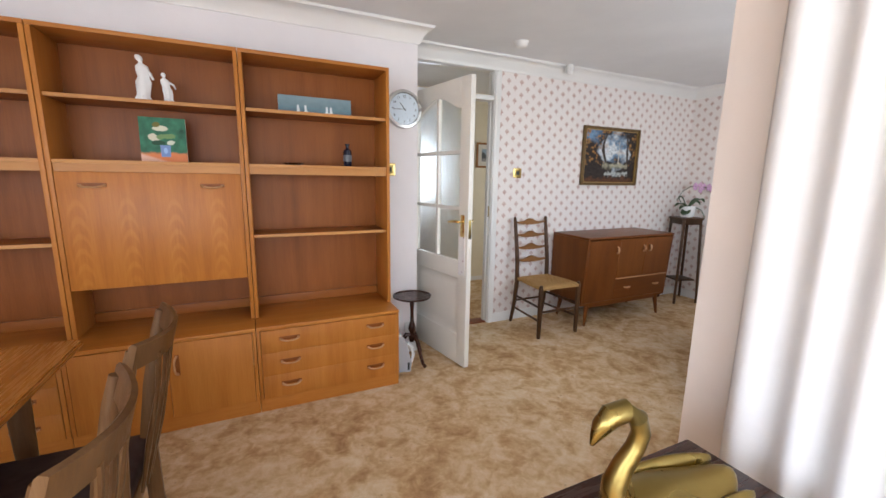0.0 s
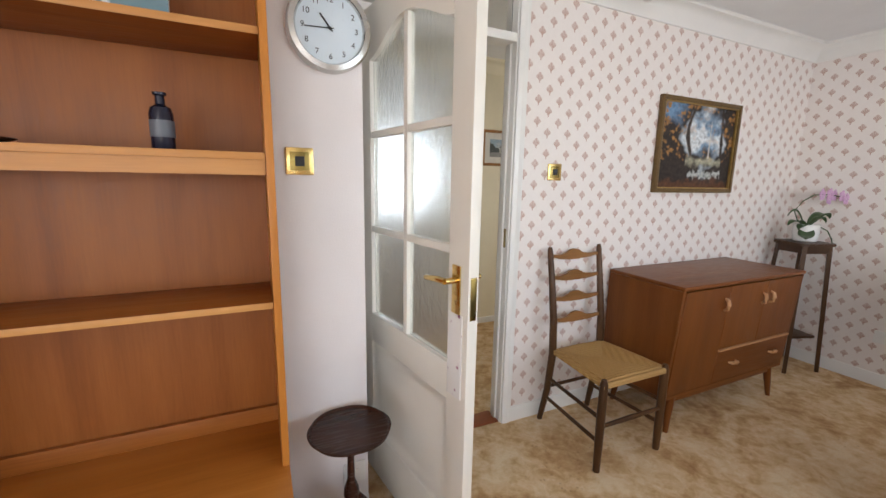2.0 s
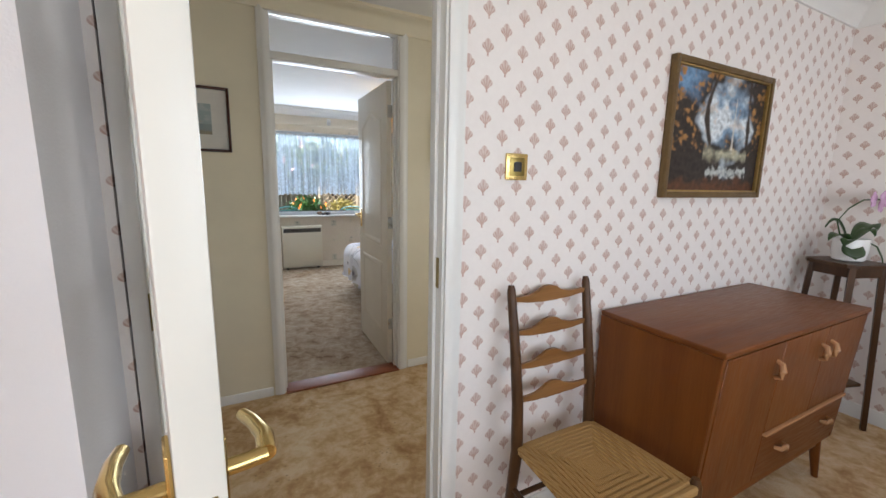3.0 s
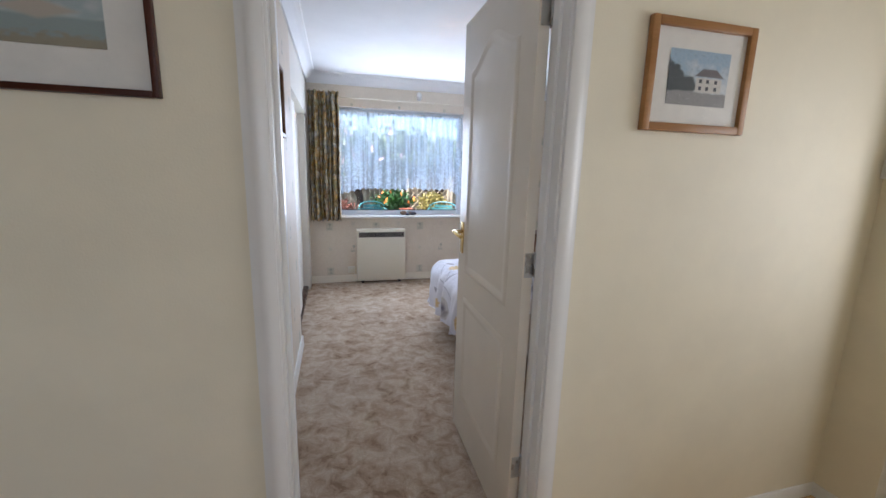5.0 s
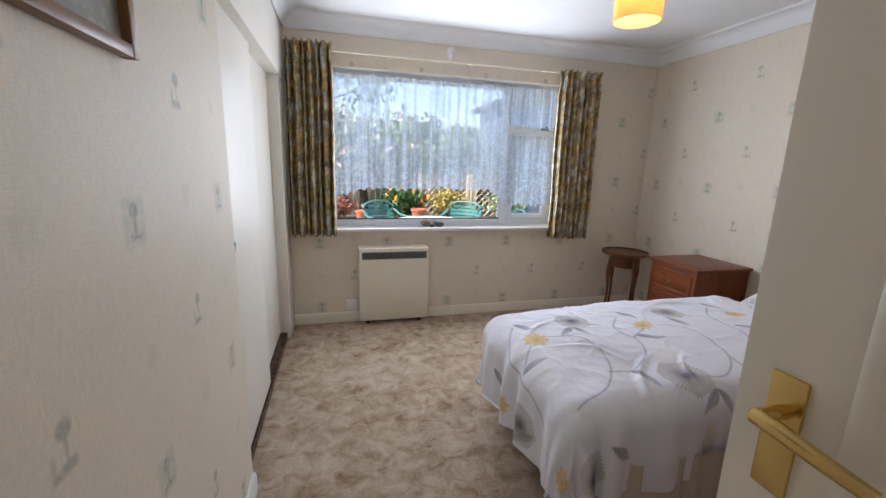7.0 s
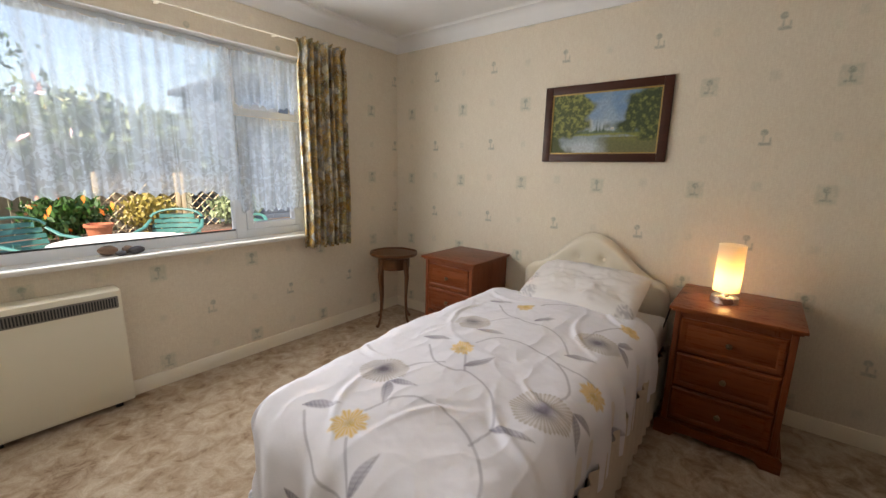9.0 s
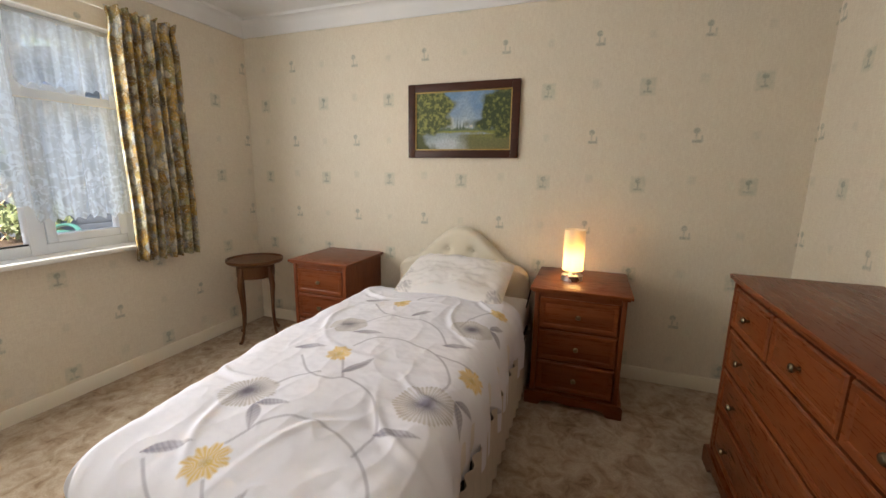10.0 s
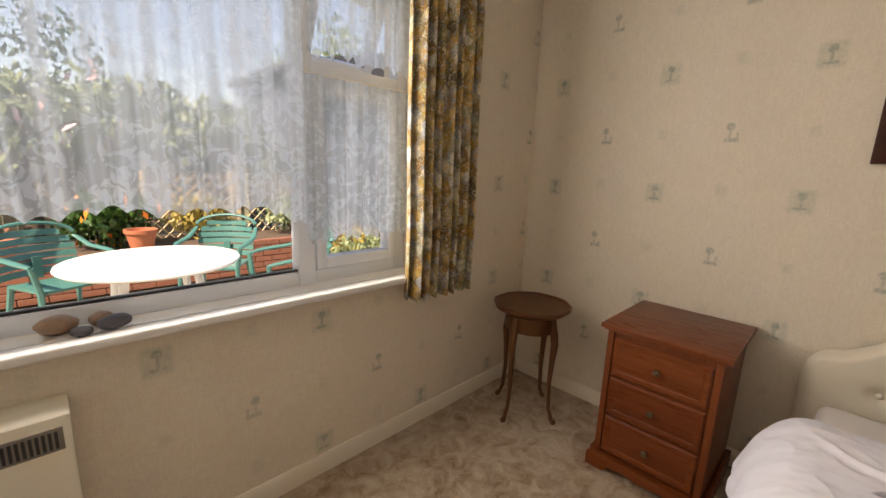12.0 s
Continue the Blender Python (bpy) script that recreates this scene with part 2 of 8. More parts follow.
def carpet_lounge():
    m = M("tan_patterned_carpet", 0.95, spec=0.1, world=True)
    big = m.noise(3.3, 3, 0.6, (1, 1, 1), 0.9)
    mid = m.noise(11, 4, 0.65, (1, 1, 1), 0.6)
    pile = m.noise(260, 2, 0.6)
    small = m.noise(27, 3, 0.6, (1, 1, 1), 0.5)
    f = big * 0.46 + mid * 0.36 + small * 0.18
    c = m.colour(f, [(0.37, (0.40, 0.225, 0.10)), (0.45, (0.585, 0.375, 0.185)), (0.52, (0.73, 0.53, 0.31)), (0.60, (0.82, 0.665, 0.45))])
    spots = m.voronoi(34).ramp(0.10, 0.22, 1.0, 0.0) * m.noise(2.6, 2).ramp(0.55, 0.62)
    c = m.mix(spots * 0.55, c, (0.27, 0.14, 0.075))
    c = m.mix(pile.ramp(0.3, 0.7, 0.0, 0.3), c, (0.33, 0.20, 0.11))
    m.base(c)
    m.bump(pile + mid * 0.6, 0.6, 0.006)
    return m.mat


def carpet_bedroom():
    m = M("beige_sculpted_carpet", 0.95, spec=0.1, world=True)
    big = m.noise(2.2, 3, 0.6, (1, 1, 1), 0.6)
    mid = m.noise(12, 5, 0.68, (1, 1, 1), 0.7)
    pile = m.noise(240, 2, 0.6)
    c = m.colour(mid * 0.7 + big * 0.3, [(0.36, (0.25, 0.165, 0.105)), (0.45, (0.41, 0.305, 0.215)), (0.54, (0.52, 0.415, 0.31)), (0.66, (0.61, 0.515, 0.41))])
    c = m.mix(pile.ramp(0.3, 0.7, 0.0, 0.3), c, (0.22, 0.16, 0.115))
    m.base(c)
    m.bump(mid * 1.6 + pile * 0.5, 0.7, 0.012)
    return m.mat


def paper_lounge(name, along):
    """Cream paper with small brown-pink shell motifs in staggered columns."""
    m = M(name, 0.55, world=True)
    u = ((m.x - 2.564) if along == "x" else (m.y - 3.96)) / 0.0672 + 0.5
    col = u.op("FLOOR")
    odd = (col * 0.5).fract() * 2.0
    w = (m.z - 1.915) / 0.1065 + odd * 0.5 + 0.5
    du = (u.fract() - 0.5) * 0.0672
    dw = (w.fract() - 0.5) * 0.1065
    lobe = ((du * du) + (dw - 0.013) * (dw - 0.013)).sqrt().ramp(0.0095, 0.0125, 1.0, 0.0)
    for px in (-0.0115, 0.0115):
        lobe = lobe.max(((du - px) * (du - px) + (dw - 0.002) * (dw - 0.002)).sqrt().ramp(0.0085, 0.0115, 1.0, 0.0))
    body = (du.abs() * 1.1 + (dw + 0.006).abs()).ramp(0.0135, 0.0175, 1.0, 0.0)
    foot = du.abs().ramp(0.002, 0.0045, 1.0, 0.0) * (dw + 0.022).abs().ramp(0.004, 0.007, 1.0, 0.0)
    rib = (du.op("ARCTAN2", dw + 0.02) * 16.0).op("COSINE").ramp(-0.8, 0.5, 0.62, 1.0)
    mark = lobe.max(body).max(foot) * rib * dw.ramp(-0.02, 0.02, 1.0, 0.72) * m.noise(70, 2).ramp(0.2, 0.6, 0.7, 1.0)
    ground = m.mix(m.noise(40, 4, 0.7), (0.76, 0.70, 0.66), (0.83, 0.78, 0.74))
    m.base(m.mix(mark * 0.9, ground, (0.42, 0.215, 0.15)))
    m.bump(m.noise(90, 3), 0.25, 0.002)
    return m.mat


def paper_bedroom(name, along, start=8.586):
    """Cream paper with sparse grey-green stamps: a small tree in a square, a tree over a bar, and paler ghosts between."""
    m = M(name, 0.6, world=True)
    u0, z0, p = (start, 1.209, 0.539) if along == "y" else (3.82, 0.676, 0.539)
    h = m.y if along == "y" else m.x

    def cell(du, dz):
        return (((h - (u0 + du)) / p + 0.5).fract() - 0.5) * p, (((m.z - (z0 + dz)) / p + 0.5).fract() - 0.5) * p

    def box(a, b, ca, cb, ra, rb, soft=0.006):
        return (a - ca).abs().ramp(ra - soft, ra + soft, 1.0, 0.0) * (b - cb).abs().ramp(rb - soft, rb + soft, 1.0, 0.0)

    def disc(a, b, ca, cb, r, soft=0.005):
        return ((a - ca) * (a - ca) + (b - cb) * (b - cb)).sqrt().ramp(r - soft, r + soft, 1.0, 0.0)

    a, b = cell(0, 0)
    square = box(a, b, 0, 0, 0.040, 0.046, 0.009)
    tree = disc(a, b, 0.0, 0.022, 0.015).max(box(a, b, 0, -0.004, 0.004, 0.026)).max(box(a, b, 0, -0.027, 0.022, 0.005))
    a, b = cell(p / 2, p / 2)
    tree2 = disc(a, b, 0.004, 0.028, 0.016).max(box(a, b, 0.004, -0.004, 0.003, 0.024)).max(box(a, b, -0.004, -0.028, 0.026, 0.008)).max(box(a, b, -0.024, -0.012, 0.003, 0.016))
    a, b = cell(p / 2, 0.03)
    ghost = box(a, b, 0, 0, 0.022, 0.024, 0.01)
    a, b = cell(0.0, p / 2)
    ghost = ghost.max(box(a, b, 0, 0, 0.018, 0.02, 0.01))
    cloth = m.noise(300, 2, 0.6, (0.15, 0.15, 1)) * 0.5 + m.noise(300, 2, 0.6, (1, 1, 0.12)) * 0.5
    ground = m.mix(cloth.ramp(0.35, 0.65), (0.685, 0.60, 0.485), (0.765, 0.69, 0.57))
    ground = m.mix(m.noise(7, 3, 0.6).ramp(0.4, 0.7, 0.0, 0.25), ground, (0.66, 0.58, 0.46))
    worn = m.noise(45, 3, 0.7).ramp(0.3, 0.62, 0.35, 1.0)
    c = m.mix(square * 0.42 * worn, ground, (0.38, 0.42, 0.33))
    c = m.mix(ghost * 0.28 * worn, c, (0.42, 0.44, 0.36))
    c = m.mix(tree.max(tree2) * 0.58 * worn, c, (0.16, 0.215, 0.18))
    m.base(c)
    m.bump(cloth, 0.25, 0.002)
    return m.mat


def curtain_cloth():
    """Cotton printed all over with small overlapping blooms in ochre, slate, cream and brown."""
    m = M("floral_curtain", 0.85, spec=0.15)
    cell = m.voronoi(21, "Color", (1, 1, 0.85))
    edge = m.voronoi(21, "Distance", (1, 1, 0.85))
    c = m.colour(cell * 0.72 + m.noise(45, 3, 0.6) * 0.28, [(0.22, (0.15, 0.105, 0.045)), (0.31, (0.40, 0.22, 0.05)), (0.39, (0.60, 0.40, 0.11)), (0.46, (0.70, 0.62, 0.45)), (0.53, (0.34, 0.37, 0.40)), (0.61, (0.55, 0.32, 0.075)), (0.70, (0.27, 0.26, 0.12)), (0.80, (0.72, 0.66, 0.52))])
    c = m.mix(edge.ramp(0.40, 0.65, 0.0, 0.55), c, (0.13, 0.10, 0.05))
    c = m.mix(m.noise(62, 3, 0.65, (1, 1, 1), 1.5).ramp(0.55, 0.63, 0.0, 0.75), c, (0.72, 0.67, 0.54))
    c = m.mix(m.noise(80, 2, 0.6, (1, 1, 1), 1.0).ramp(0.58, 0.64, 0.0, 0.7), c, (0.20, 0.235, 0.30))
    m.base(c)
    m.bump(m.noise(300, 2), 0.2, 0.002)
    return m.mat


def thin_glass(name, tint=(1, 1, 1), ior=1.18):
    m = M(name)
    t = m.t
    clear, gloss, mixer, fres = (t.nodes.new("ShaderNode" + k) for k in ("BsdfTransparent", "BsdfGlossy", "MixShader", "Fresnel"))
    clear.inputs[0].default_value = (*tint, 1)
    gloss.inputs["Roughness"].default_value = 0.02
    fres.inputs[0].default_value = ior
    t.links.new(fres.outputs[0], mixer.inputs[0])
    t.links.new(clear.outputs[0], mixer.inputs[1])
    t.links.new(gloss.outputs[0], mixer.inputs[2])
    t.links.new(mixer.outputs[0], t.nodes["Material Output"].inputs[0])
    return m.mat


def rippled_glass():
    """Obscure glass of the panelled door."""
    m = M("rippled_glass", 0.22)
    m.base((0.93, 0.95, 0.92))
    m.b.inputs["Transmission Weight"].default_value = 1.0
    m.b.inputs["IOR"].default_value = 1.42
    m.bump(m.noise(48, 2, 0.5), 0.35, 0.006)
    return m.mat


def lace():
    """Net curtain: part open weave, part printed leaves, striped for light and dark folds."""
    m = M("white_net", 0.9, spec=0.05)
    t = m.t
    leafy = m.noise(17, 2, 0.5, (1, 1, 1), 2.2).ramp(0.50, 0.55)
    fade = m.z.ramp(1.15, 1.6, 1.0, 0.45)
    # Upright density stripes imitate the light and dark of the gathered folds.
    fold_stripes = m.noise(22, 2, 0.5, (1, 1, 0.04)).ramp(0.36, 0.64, 0.66, 1.28)
    dens = ((leafy * fade * 0.25 + 0.61) * fold_stripes).min(0.93)
    clear, diff, trans, m1, m2 = (t.nodes.new("ShaderNode" + k) for k in ("BsdfTransparent", "BsdfDiffuse", "BsdfTranslucent", "MixShader", "MixShader"))
    diff.inputs[0].default_value = trans.inputs[0].default_value = (0.82, 0.91, 1.0, 1)
    m1.inputs[0].default_value = 0.85
    t.links.new(diff.outputs[0], m1.inputs[1])
    t.links.new(trans.outputs[0], m1.inputs[2])
    t.links.new(dens.s, m2.inputs[0])
    t.links.new(clear.outputs[0], m2.inputs[1])
    t.links.new(m1.outputs[0], m2.inputs[2])
    t.links.new(m2.outputs[0], t.nodes["Material Output"].inputs[0])
    return m.mat


def vertex_print(name, rough=0.7, relief=0.15, scale=120):
    """Shows a thing's own printed or painted picture, kept as a colour attribute."""
    m = M(name, rough, spec=0.3)
    n = m.t.nodes.new("ShaderNodeAttribute")
    n.attribute_name = "print"
    m.base(n.outputs["Color"])
    m.bump(m.noise(scale, 3), relief, 0.002)
    return m.mat


def glowing(name, c, strength):
    m = M(name, 0.7)
    m.base(c)
    m.b.inputs["Emission Color"].default_value = (*c, 1)
    m.b.inputs["Emission Strength"].default_value = strength
    return m.mat


RUSH = rush()
CARPET_L, CARPET_B = carpet_lounge(), carpet_bedroom()
PAPER_L, PAPER_LY = paper_lounge("shell_wallpaper", "x"), paper_lounge("shell_wallpaper_side", "y")
PAPER_BE = paper_bedroom("stamp_wallpaper_entry", "y", 6.314)
PAPER_BX, PAPER_BY = paper_bedroom("stamp_wallpaper", "x"), paper_bedroom("stamp_wallpaper_side", "y")
CURTAIN, GLASS, RIPPLE, NET = curtain_cloth(), thin_glass("window_glass"), rippled_glass(), lace()
PICGLASS = thin_glass("picture_glass", (1, 1, 1), 1.07)
PRINT_CLOTH, PRINT_CANVAS = vertex_print("printed_cotton", 0.85, 0.25), vertex_print("painted_canvas", 0.55, 0.3)

# ---- building blocks ----
def box(bm, x0, x1, y0, y1, z0, z1, bevel=0.0, seg=2):
    vs = [bm.verts.new((x, y, z)) for x in (x0, x1) for y in (y0, y1) for z in (z0, z1)]
    fs = [bm.faces.new([vs[i] for i in q]) for q in ((0, 1, 3, 2), (4, 6, 7, 5), (0, 4, 5, 1), (2, 3, 7, 6), (0, 2, 6, 4), (1, 5, 7, 3))]
    if bevel:
        edges = list({e for f in fs for e in f.edges})
        bmesh.ops.bevel(bm, geom=edges, offset=bevel, segments=seg, affect="EDGES", profile=0.6)
    return bm


def B(*a, **k):
    return box(bmesh.new(), *a, **k)


def lathe(bm, prof, cx=0, cy=0, n=24, m=None):
    """A turned shape about z; prof: (radius, z) from the bottom up."""
    rings = []
    for r, z in prof:
        rings.append([bm.verts.new((cx + r * math.cos(2 * math.pi * i / n), cy + r * math.sin(2 * math.pi * i / n), z)) for i in range(n)])
    for a, b in zip(rings, rings[1:]):
        for i in range(n):
            bm.faces.new((a[i], a[(i + 1) % n], b[(i + 1) % n], b[i]))
    bm.faces.new(rings[0][::-1])
    bm.faces.new(rings[-1])
    if m:
        bmesh.ops.transform(bm, matrix=m, verts=[v for r in rings for v in r])
    return bm


def tube(bm, pts, radii, n=10, squash=1.0, cap=True):
    """A round bar along points, with a radius at each."""
    pts = [Vector(p) for p in pts]
    if not isinstance(radii, (list, tuple)):
        radii = [radii] * len(pts)
    rings, ref = [], Vector((0, 0, 1))
    for i, p in enumerate(pts):
        d = (pts[min(i + 1, len(pts) - 1)] - pts[max(i - 1, 0)]).normalized()
        if abs(d.dot(ref)) > 0.95:
            ref = Vector((1, 0, 0)) if abs(d.x) < 0.9 else Vector((0, 1, 0))
        s = d.cross(ref).normalized()
        u = s.cross(d)
        rings.append([bm.verts.new(p + (s * math.cos(2 * math.pi * k / n) + u * math.sin(2 * math.pi * k / n) * squash) * radii[i]) for k in range(n)])
    for a, b in zip(rings, rings[1:]):
        for i in range(n):
            bm.faces.new((a[i], a[(i + 1) % n], b[(i + 1) % n], b[i]))
    if cap:
        bm.faces.new(rings[0][::-1])
        bm.faces.new(rings[-1])
    return bm


def prism(bm, outline, y0, y1, axis="y", bevel=0.0):
    """A flat shape with thickness: outline in (a, z), thick along the axis."""
    def at(a, t, z):
        return (a, t, z) if axis == "y" else (t, a, z) if axis == "x" else (a, z, t)
    lo = [bm.verts.new(at(a, y0, z)) for a, z in outline]
    hi = [bm.verts.new(at(a, y1, z)) for a, z in outline]
    k = len(outline)
    fs = [bm.faces.new(lo), bm.faces.new(hi[::-1])]
    for i in range(k):
        fs.append(bm.faces.new((lo[i], hi[i], hi[(i + 1) % k], lo[(i + 1) % k])))
    if bevel:
        edges = [e for e in set(e for f in fs[:2] for e in f.edges)]
        bmesh.ops.bevel(bm, geom=edges, offset=bevel, segments=2, affect="EDGES")
    return bm


def mesh_of(name, bm, material, angle=38):
    bmesh.ops.recalc_face_normals(bm, faces=bm.faces)
    me = bpy.data.meshes.new(name)
    bm.to_mesh(me)
    bm.free()
    me.materials.append(material)
    me.polygons.foreach_set("use_smooth", [True] * len(me.polygons))
    me.set_sharp_from_angle(angle=radians(angle))
    return me


def part(name, bm, material, parent, label="", at=None):
    ob = new(name, mesh_of(name, bm, material))
    ob.parent = parent
    if at is not None:
        ob.matrix_basis = at
    return tagged(ob, label)


def thing(name, m, label, category, group=""):
    ob = new(name)
    ob.empty_display_size = 0.1
    ob.matrix_basis = m
    return tagged(ob, label, category, group)


def solid(name, bm, material, label, category, m=None, group="", kind=""):
    ob = new(name, mesh_of(name, bm, material))
    if m is not None:
        ob.matrix_basis = m
    return tagged(ob, label, category, group, kind)


def structure(name, bm, material, label, category):
    return tagged(new(name, mesh_of(name, bm, material)), label, category, "", "structure")


def wall_run(along, a0, a1, t0, t1, top, holes=()):
    """A wall from a0 to a1 along x or y, t0 to t1 thick, with holes (a0, a1, z0, z1)."""
    bm = bmesh.new()

    def blk(p, q, z0, z1):
        if q - p > 1e-4 and z1 - z0 > 1e-4:
            box(bm, p, q, t0, t1, z0, z1) if along == "x" else box(bm, t0, t1, p, q, z0, z1)
    at = a0
    for h0, h1, z0, z1 in sorted(holes):
        blk(at, h0, -0.05, top)
        blk(h0, h1, -0.05, z0)
        blk(h0, h1, z1, top)
        at = h1
    blk(at, a1, -0.05, top)
    return bm


def run_profile(bm, pts, prof, closed=False):
    """Sweeps a profile (distance from the wall, z) along the wall line pts, the room on the right, mitred."""
    n = len(pts)
    lines = []
    for i in range(n if closed else n - 1):
        p, q = Vector(pts[i]), Vector(pts[(i + 1) % n])
        d = (q - p).normalized()
        lines.append((p, d, Vector((d.y, -d.x))))
    rings = []
    for i in range(n):
        ring = []
        for d, z in prof:
            if closed:
                a, b = lines[i - 1], lines[i]
            elif i == 0:
                a = b = lines[0]
            elif i == n - 1:
                a = b = lines[-1]
            else:
                a, b = lines[i - 1], lines[i]
            if a is b or abs(a[1].cross(b[1])) < 1e-6:
                q = Vector(pts[i]) + b[2] * d
            else:
                p1, p2 = a[0] + a[2] * d, b[0] + b[2] * d
                t = (p2 - p1).cross(b[1]) / a[1].cross(b[1])
                q = p1 + a[1] * t
            ring.append(bm.verts.new((q.x, q.y, z)))
        rings.append(ring)
    k = len(prof)
    for i in range(n if closed else n - 1):
        a, b = rings[i], rings[(i + 1) % n]
        for j in range(k):
            bm.faces.new((a[j], b[j], b[(j + 1) % k], a[(j + 1) % k]))
    if not closed:
        bm.faces.new(rings[0])
        bm.faces.new(rings[-1][::-1])
    return bm


# ---- the rooms ----
CEIL = 2.36
COVE = [(0.0, CEIL), (0.0, CEIL - 0.108), (0.012, CEIL - 0.108), (0.014, CEIL - 0.098), (0.024, CEIL - 0.082), (0.042, CEIL - 0.048), (0.07, CEIL - 0.02), (0.088, CEIL - 0.014), (0.092, CEIL - 0.004), (0.098, CEIL - 0.004), (0.098, CEIL)]
SKIRT = [(0.0, 0.0), (0.0, 0.085), (0.008, 0.085), (0.014, 0.074), (0.015, 0.0)]
GY, WY, HY0, HY1, BY0 = 3.79, 4.092, 4.19, 5.533, 5.635
SKIRT_LOW = [(0.0, 0.0), (0.0, 0.055), (0.006, 0.055), (0.011, 0.046), (0.012, 0.0)]
LX, RX = 1.66, 5.137
NX, NY = 1.64, 1.66
BL, BW, BR, BY1 = 2.0, 1.945, 5.202, 9.301
D1 = (1.72, 2.485)
D2 = (2.138, 2.894)
WIN = (2.29, 4.30, 0.80, 2.03)

floor = structure("floor", B(-1.72, 5.4, -1.4, 5.59, -0.06, 0.0), CARPET_L, "tan and brown mottled patterned wool carpet", "carpet")
floor2 = structure("floor_bedroom", B(1.2, 5.4, 5.59, 9.4, -0.06, 0.002), CARPET_B, "beige grey sculpted pile bedroom carpet", "carpet")
structure("ceiling", B(-1.8, 5.45, -1.4, 9.56, CEIL, CEIL + 0.12), CEILP, "plain white painted ceiling", "ceiling")

structure("wall_cabinet", wall_run("x", -1.72, LX, GY, WY, CEIL), GREYW, "pale lilac-white papered wall behind the wall units", "wall")
structure("wall_wallpaper", wall_run("x", LX, RX + 0.1, WY, HY0 - 0.004, CEIL, [(D1[0] - 0.04, D1[1] + 0.04, -0.05, 2.285)]), PAPER_L, "cream wallpaper with small brown-pink shell motifs", "wall")
structure("wall_hall_lounge", wall_run("x", 0.1, 5.2, HY0 - 0.004, HY0, CEIL, [(D1[0] - 0.04, D1[1] + 0.04, -0.05, 2.285)]), CREAMP, "cream painted hall wall beside the lounge door", "wall")
structure("wall_lounge_side", wall_run("y", NY - 0.1, WY, RX, RX + 0.1, CEIL), PAPER_LY, "side wall in cream shell-motif wallpaper", "wall")
structure("wall_lounge_front", wall_run("x", NX, RX, NY - 0.12, NY, CEIL, [(2.2, 4.6, 0.8, 2.05)]), PINKW, "pale pink front wall with a wide window", "wall")
structure("wall_dining_side", wall_run("y", -1.3, NY - 0.12, NX, NX + 0.12, CEIL, [(-0.95, 1.40, 0.15, 2.1)]), PINKW, "pale pink wall corner beside the dining window", "wall")
structure("wall_dining_back", wall_run("x", -1.72, NX + 0.12, -1.4, -1.3, CEIL, [(-1.2, 1.1, 0.15, 2.1)]), PINKW, "pale pink rear wall with a wide window", "wall")
structure("wall_dining_end", wall_run("y", -1.4, GY, -1.72, -1.6, CEIL, [(-0.85, 1.05, 0.75, 2.05)]), PINKW, "pale pink end wall of the dining area", "wall")
structure("wall_hall_bedroom", wall_run("x", 0.1, 4.5, HY1, HY1 + 0.04, CEIL, [(D2[0] - 0.035, D2[1] + 0.035, -0.05, 2.285)]), CREAMP, "cream yellow painted hall wall round the bedroom door", "wall")
structure("wall_hall_end", wall_run("y", HY0, HY1, 0.0, 0.1, CEIL), CREAMP, "cream painted end wall of the hall", "wall")
structure("wall_hall_nib", B(4.26, 4.65, 5.34, HY1, 0.0, CEIL), CREAMP, "short cream wall nib beside the front door", "wall")
structure("wall_bedroom_rear", wall_run("x", BL - 0.12, 5.32, HY1 + 0.04, BY0, CEIL, [(D2[0] - 0.035, D2[1] + 0.035, -0.05, 2.285)]), PAPER_BX, "cream stamped wallpaper on the wall behind the chest", "wall")
structure("wall_bedroom_entry", wall_run("y", BY0, 7.54, BL - 0.12, BL, CEIL), PAPER_BE, "cream wallpaper with grey-green stamps beside the bedroom door", "wall")
structure("wall_bedroom_bed", wall_run("y", BY0, BY1 + 0.3, BR, BR + 0.12, CEIL), PAPER_BY, "cream wallpaper with grey-green tree stamps behind the bed", "wall")
structure("wall_bedroom_window", wall_run("x", 1.2, BR, BY1, BY1 + 0.26, CEIL, [WIN]), PAPER_BX, "cream stamped wallpaper round the wide bedroom window", "wall")
structure("wall_wardrobe_back", wall_run("y", 7.4, BY1, 1.2, 1.3, CEIL), WARD, "plain back wall of the built-in wardrobe", "wall")
structure("wall_wardrobe_end", wall_run("x", 1.3, BL - 0.12, 7.4, 7.5, CEIL), WARD, "plain end wall of the built-in wardrobe", "wall")

structure("cornice_lounge", run_profile(bmesh.new(), [(-1.6, GY), (LX, GY), (LX, WY), (RX, WY), (RX, NY), (NX, NY), (NX, -1.3), (-1.6, -1.3)], COVE, True), WHITE, "white moulded plaster cornice", "cornice")
structure("cornice_hall", run_profile(bmesh.new(), [(0.1, HY1), (4.26, HY1), (4.26, HY0), (0.1, HY0)], COVE, True), CREAMP, "cream painted moulded cornice", "cornice")
structure("cornice_bedroom", run_profile(bmesh.new(), [(BL, BY1), (BR, BY1), (BR, BY0), (BL, BY0)], COVE, True), CEILP, "white moulded plaster cornice in the bedroom", "cornice")
structure("baseboard_lounge", run_profile(bmesh.new(), [(D1[1] + 0.045, WY), (RX, WY), (RX, NY), (NX, NY), (NX, 1.2)], SKIRT), WHITE, "white gloss skirting board", "skirting board")
structure("baseboard_cabinet_wall", run_profile(bmesh.new(), [(-1.6, GY), (LX, GY)], SKIRT), WHITE, "white gloss skirting board behind the wall units", "skirting board")
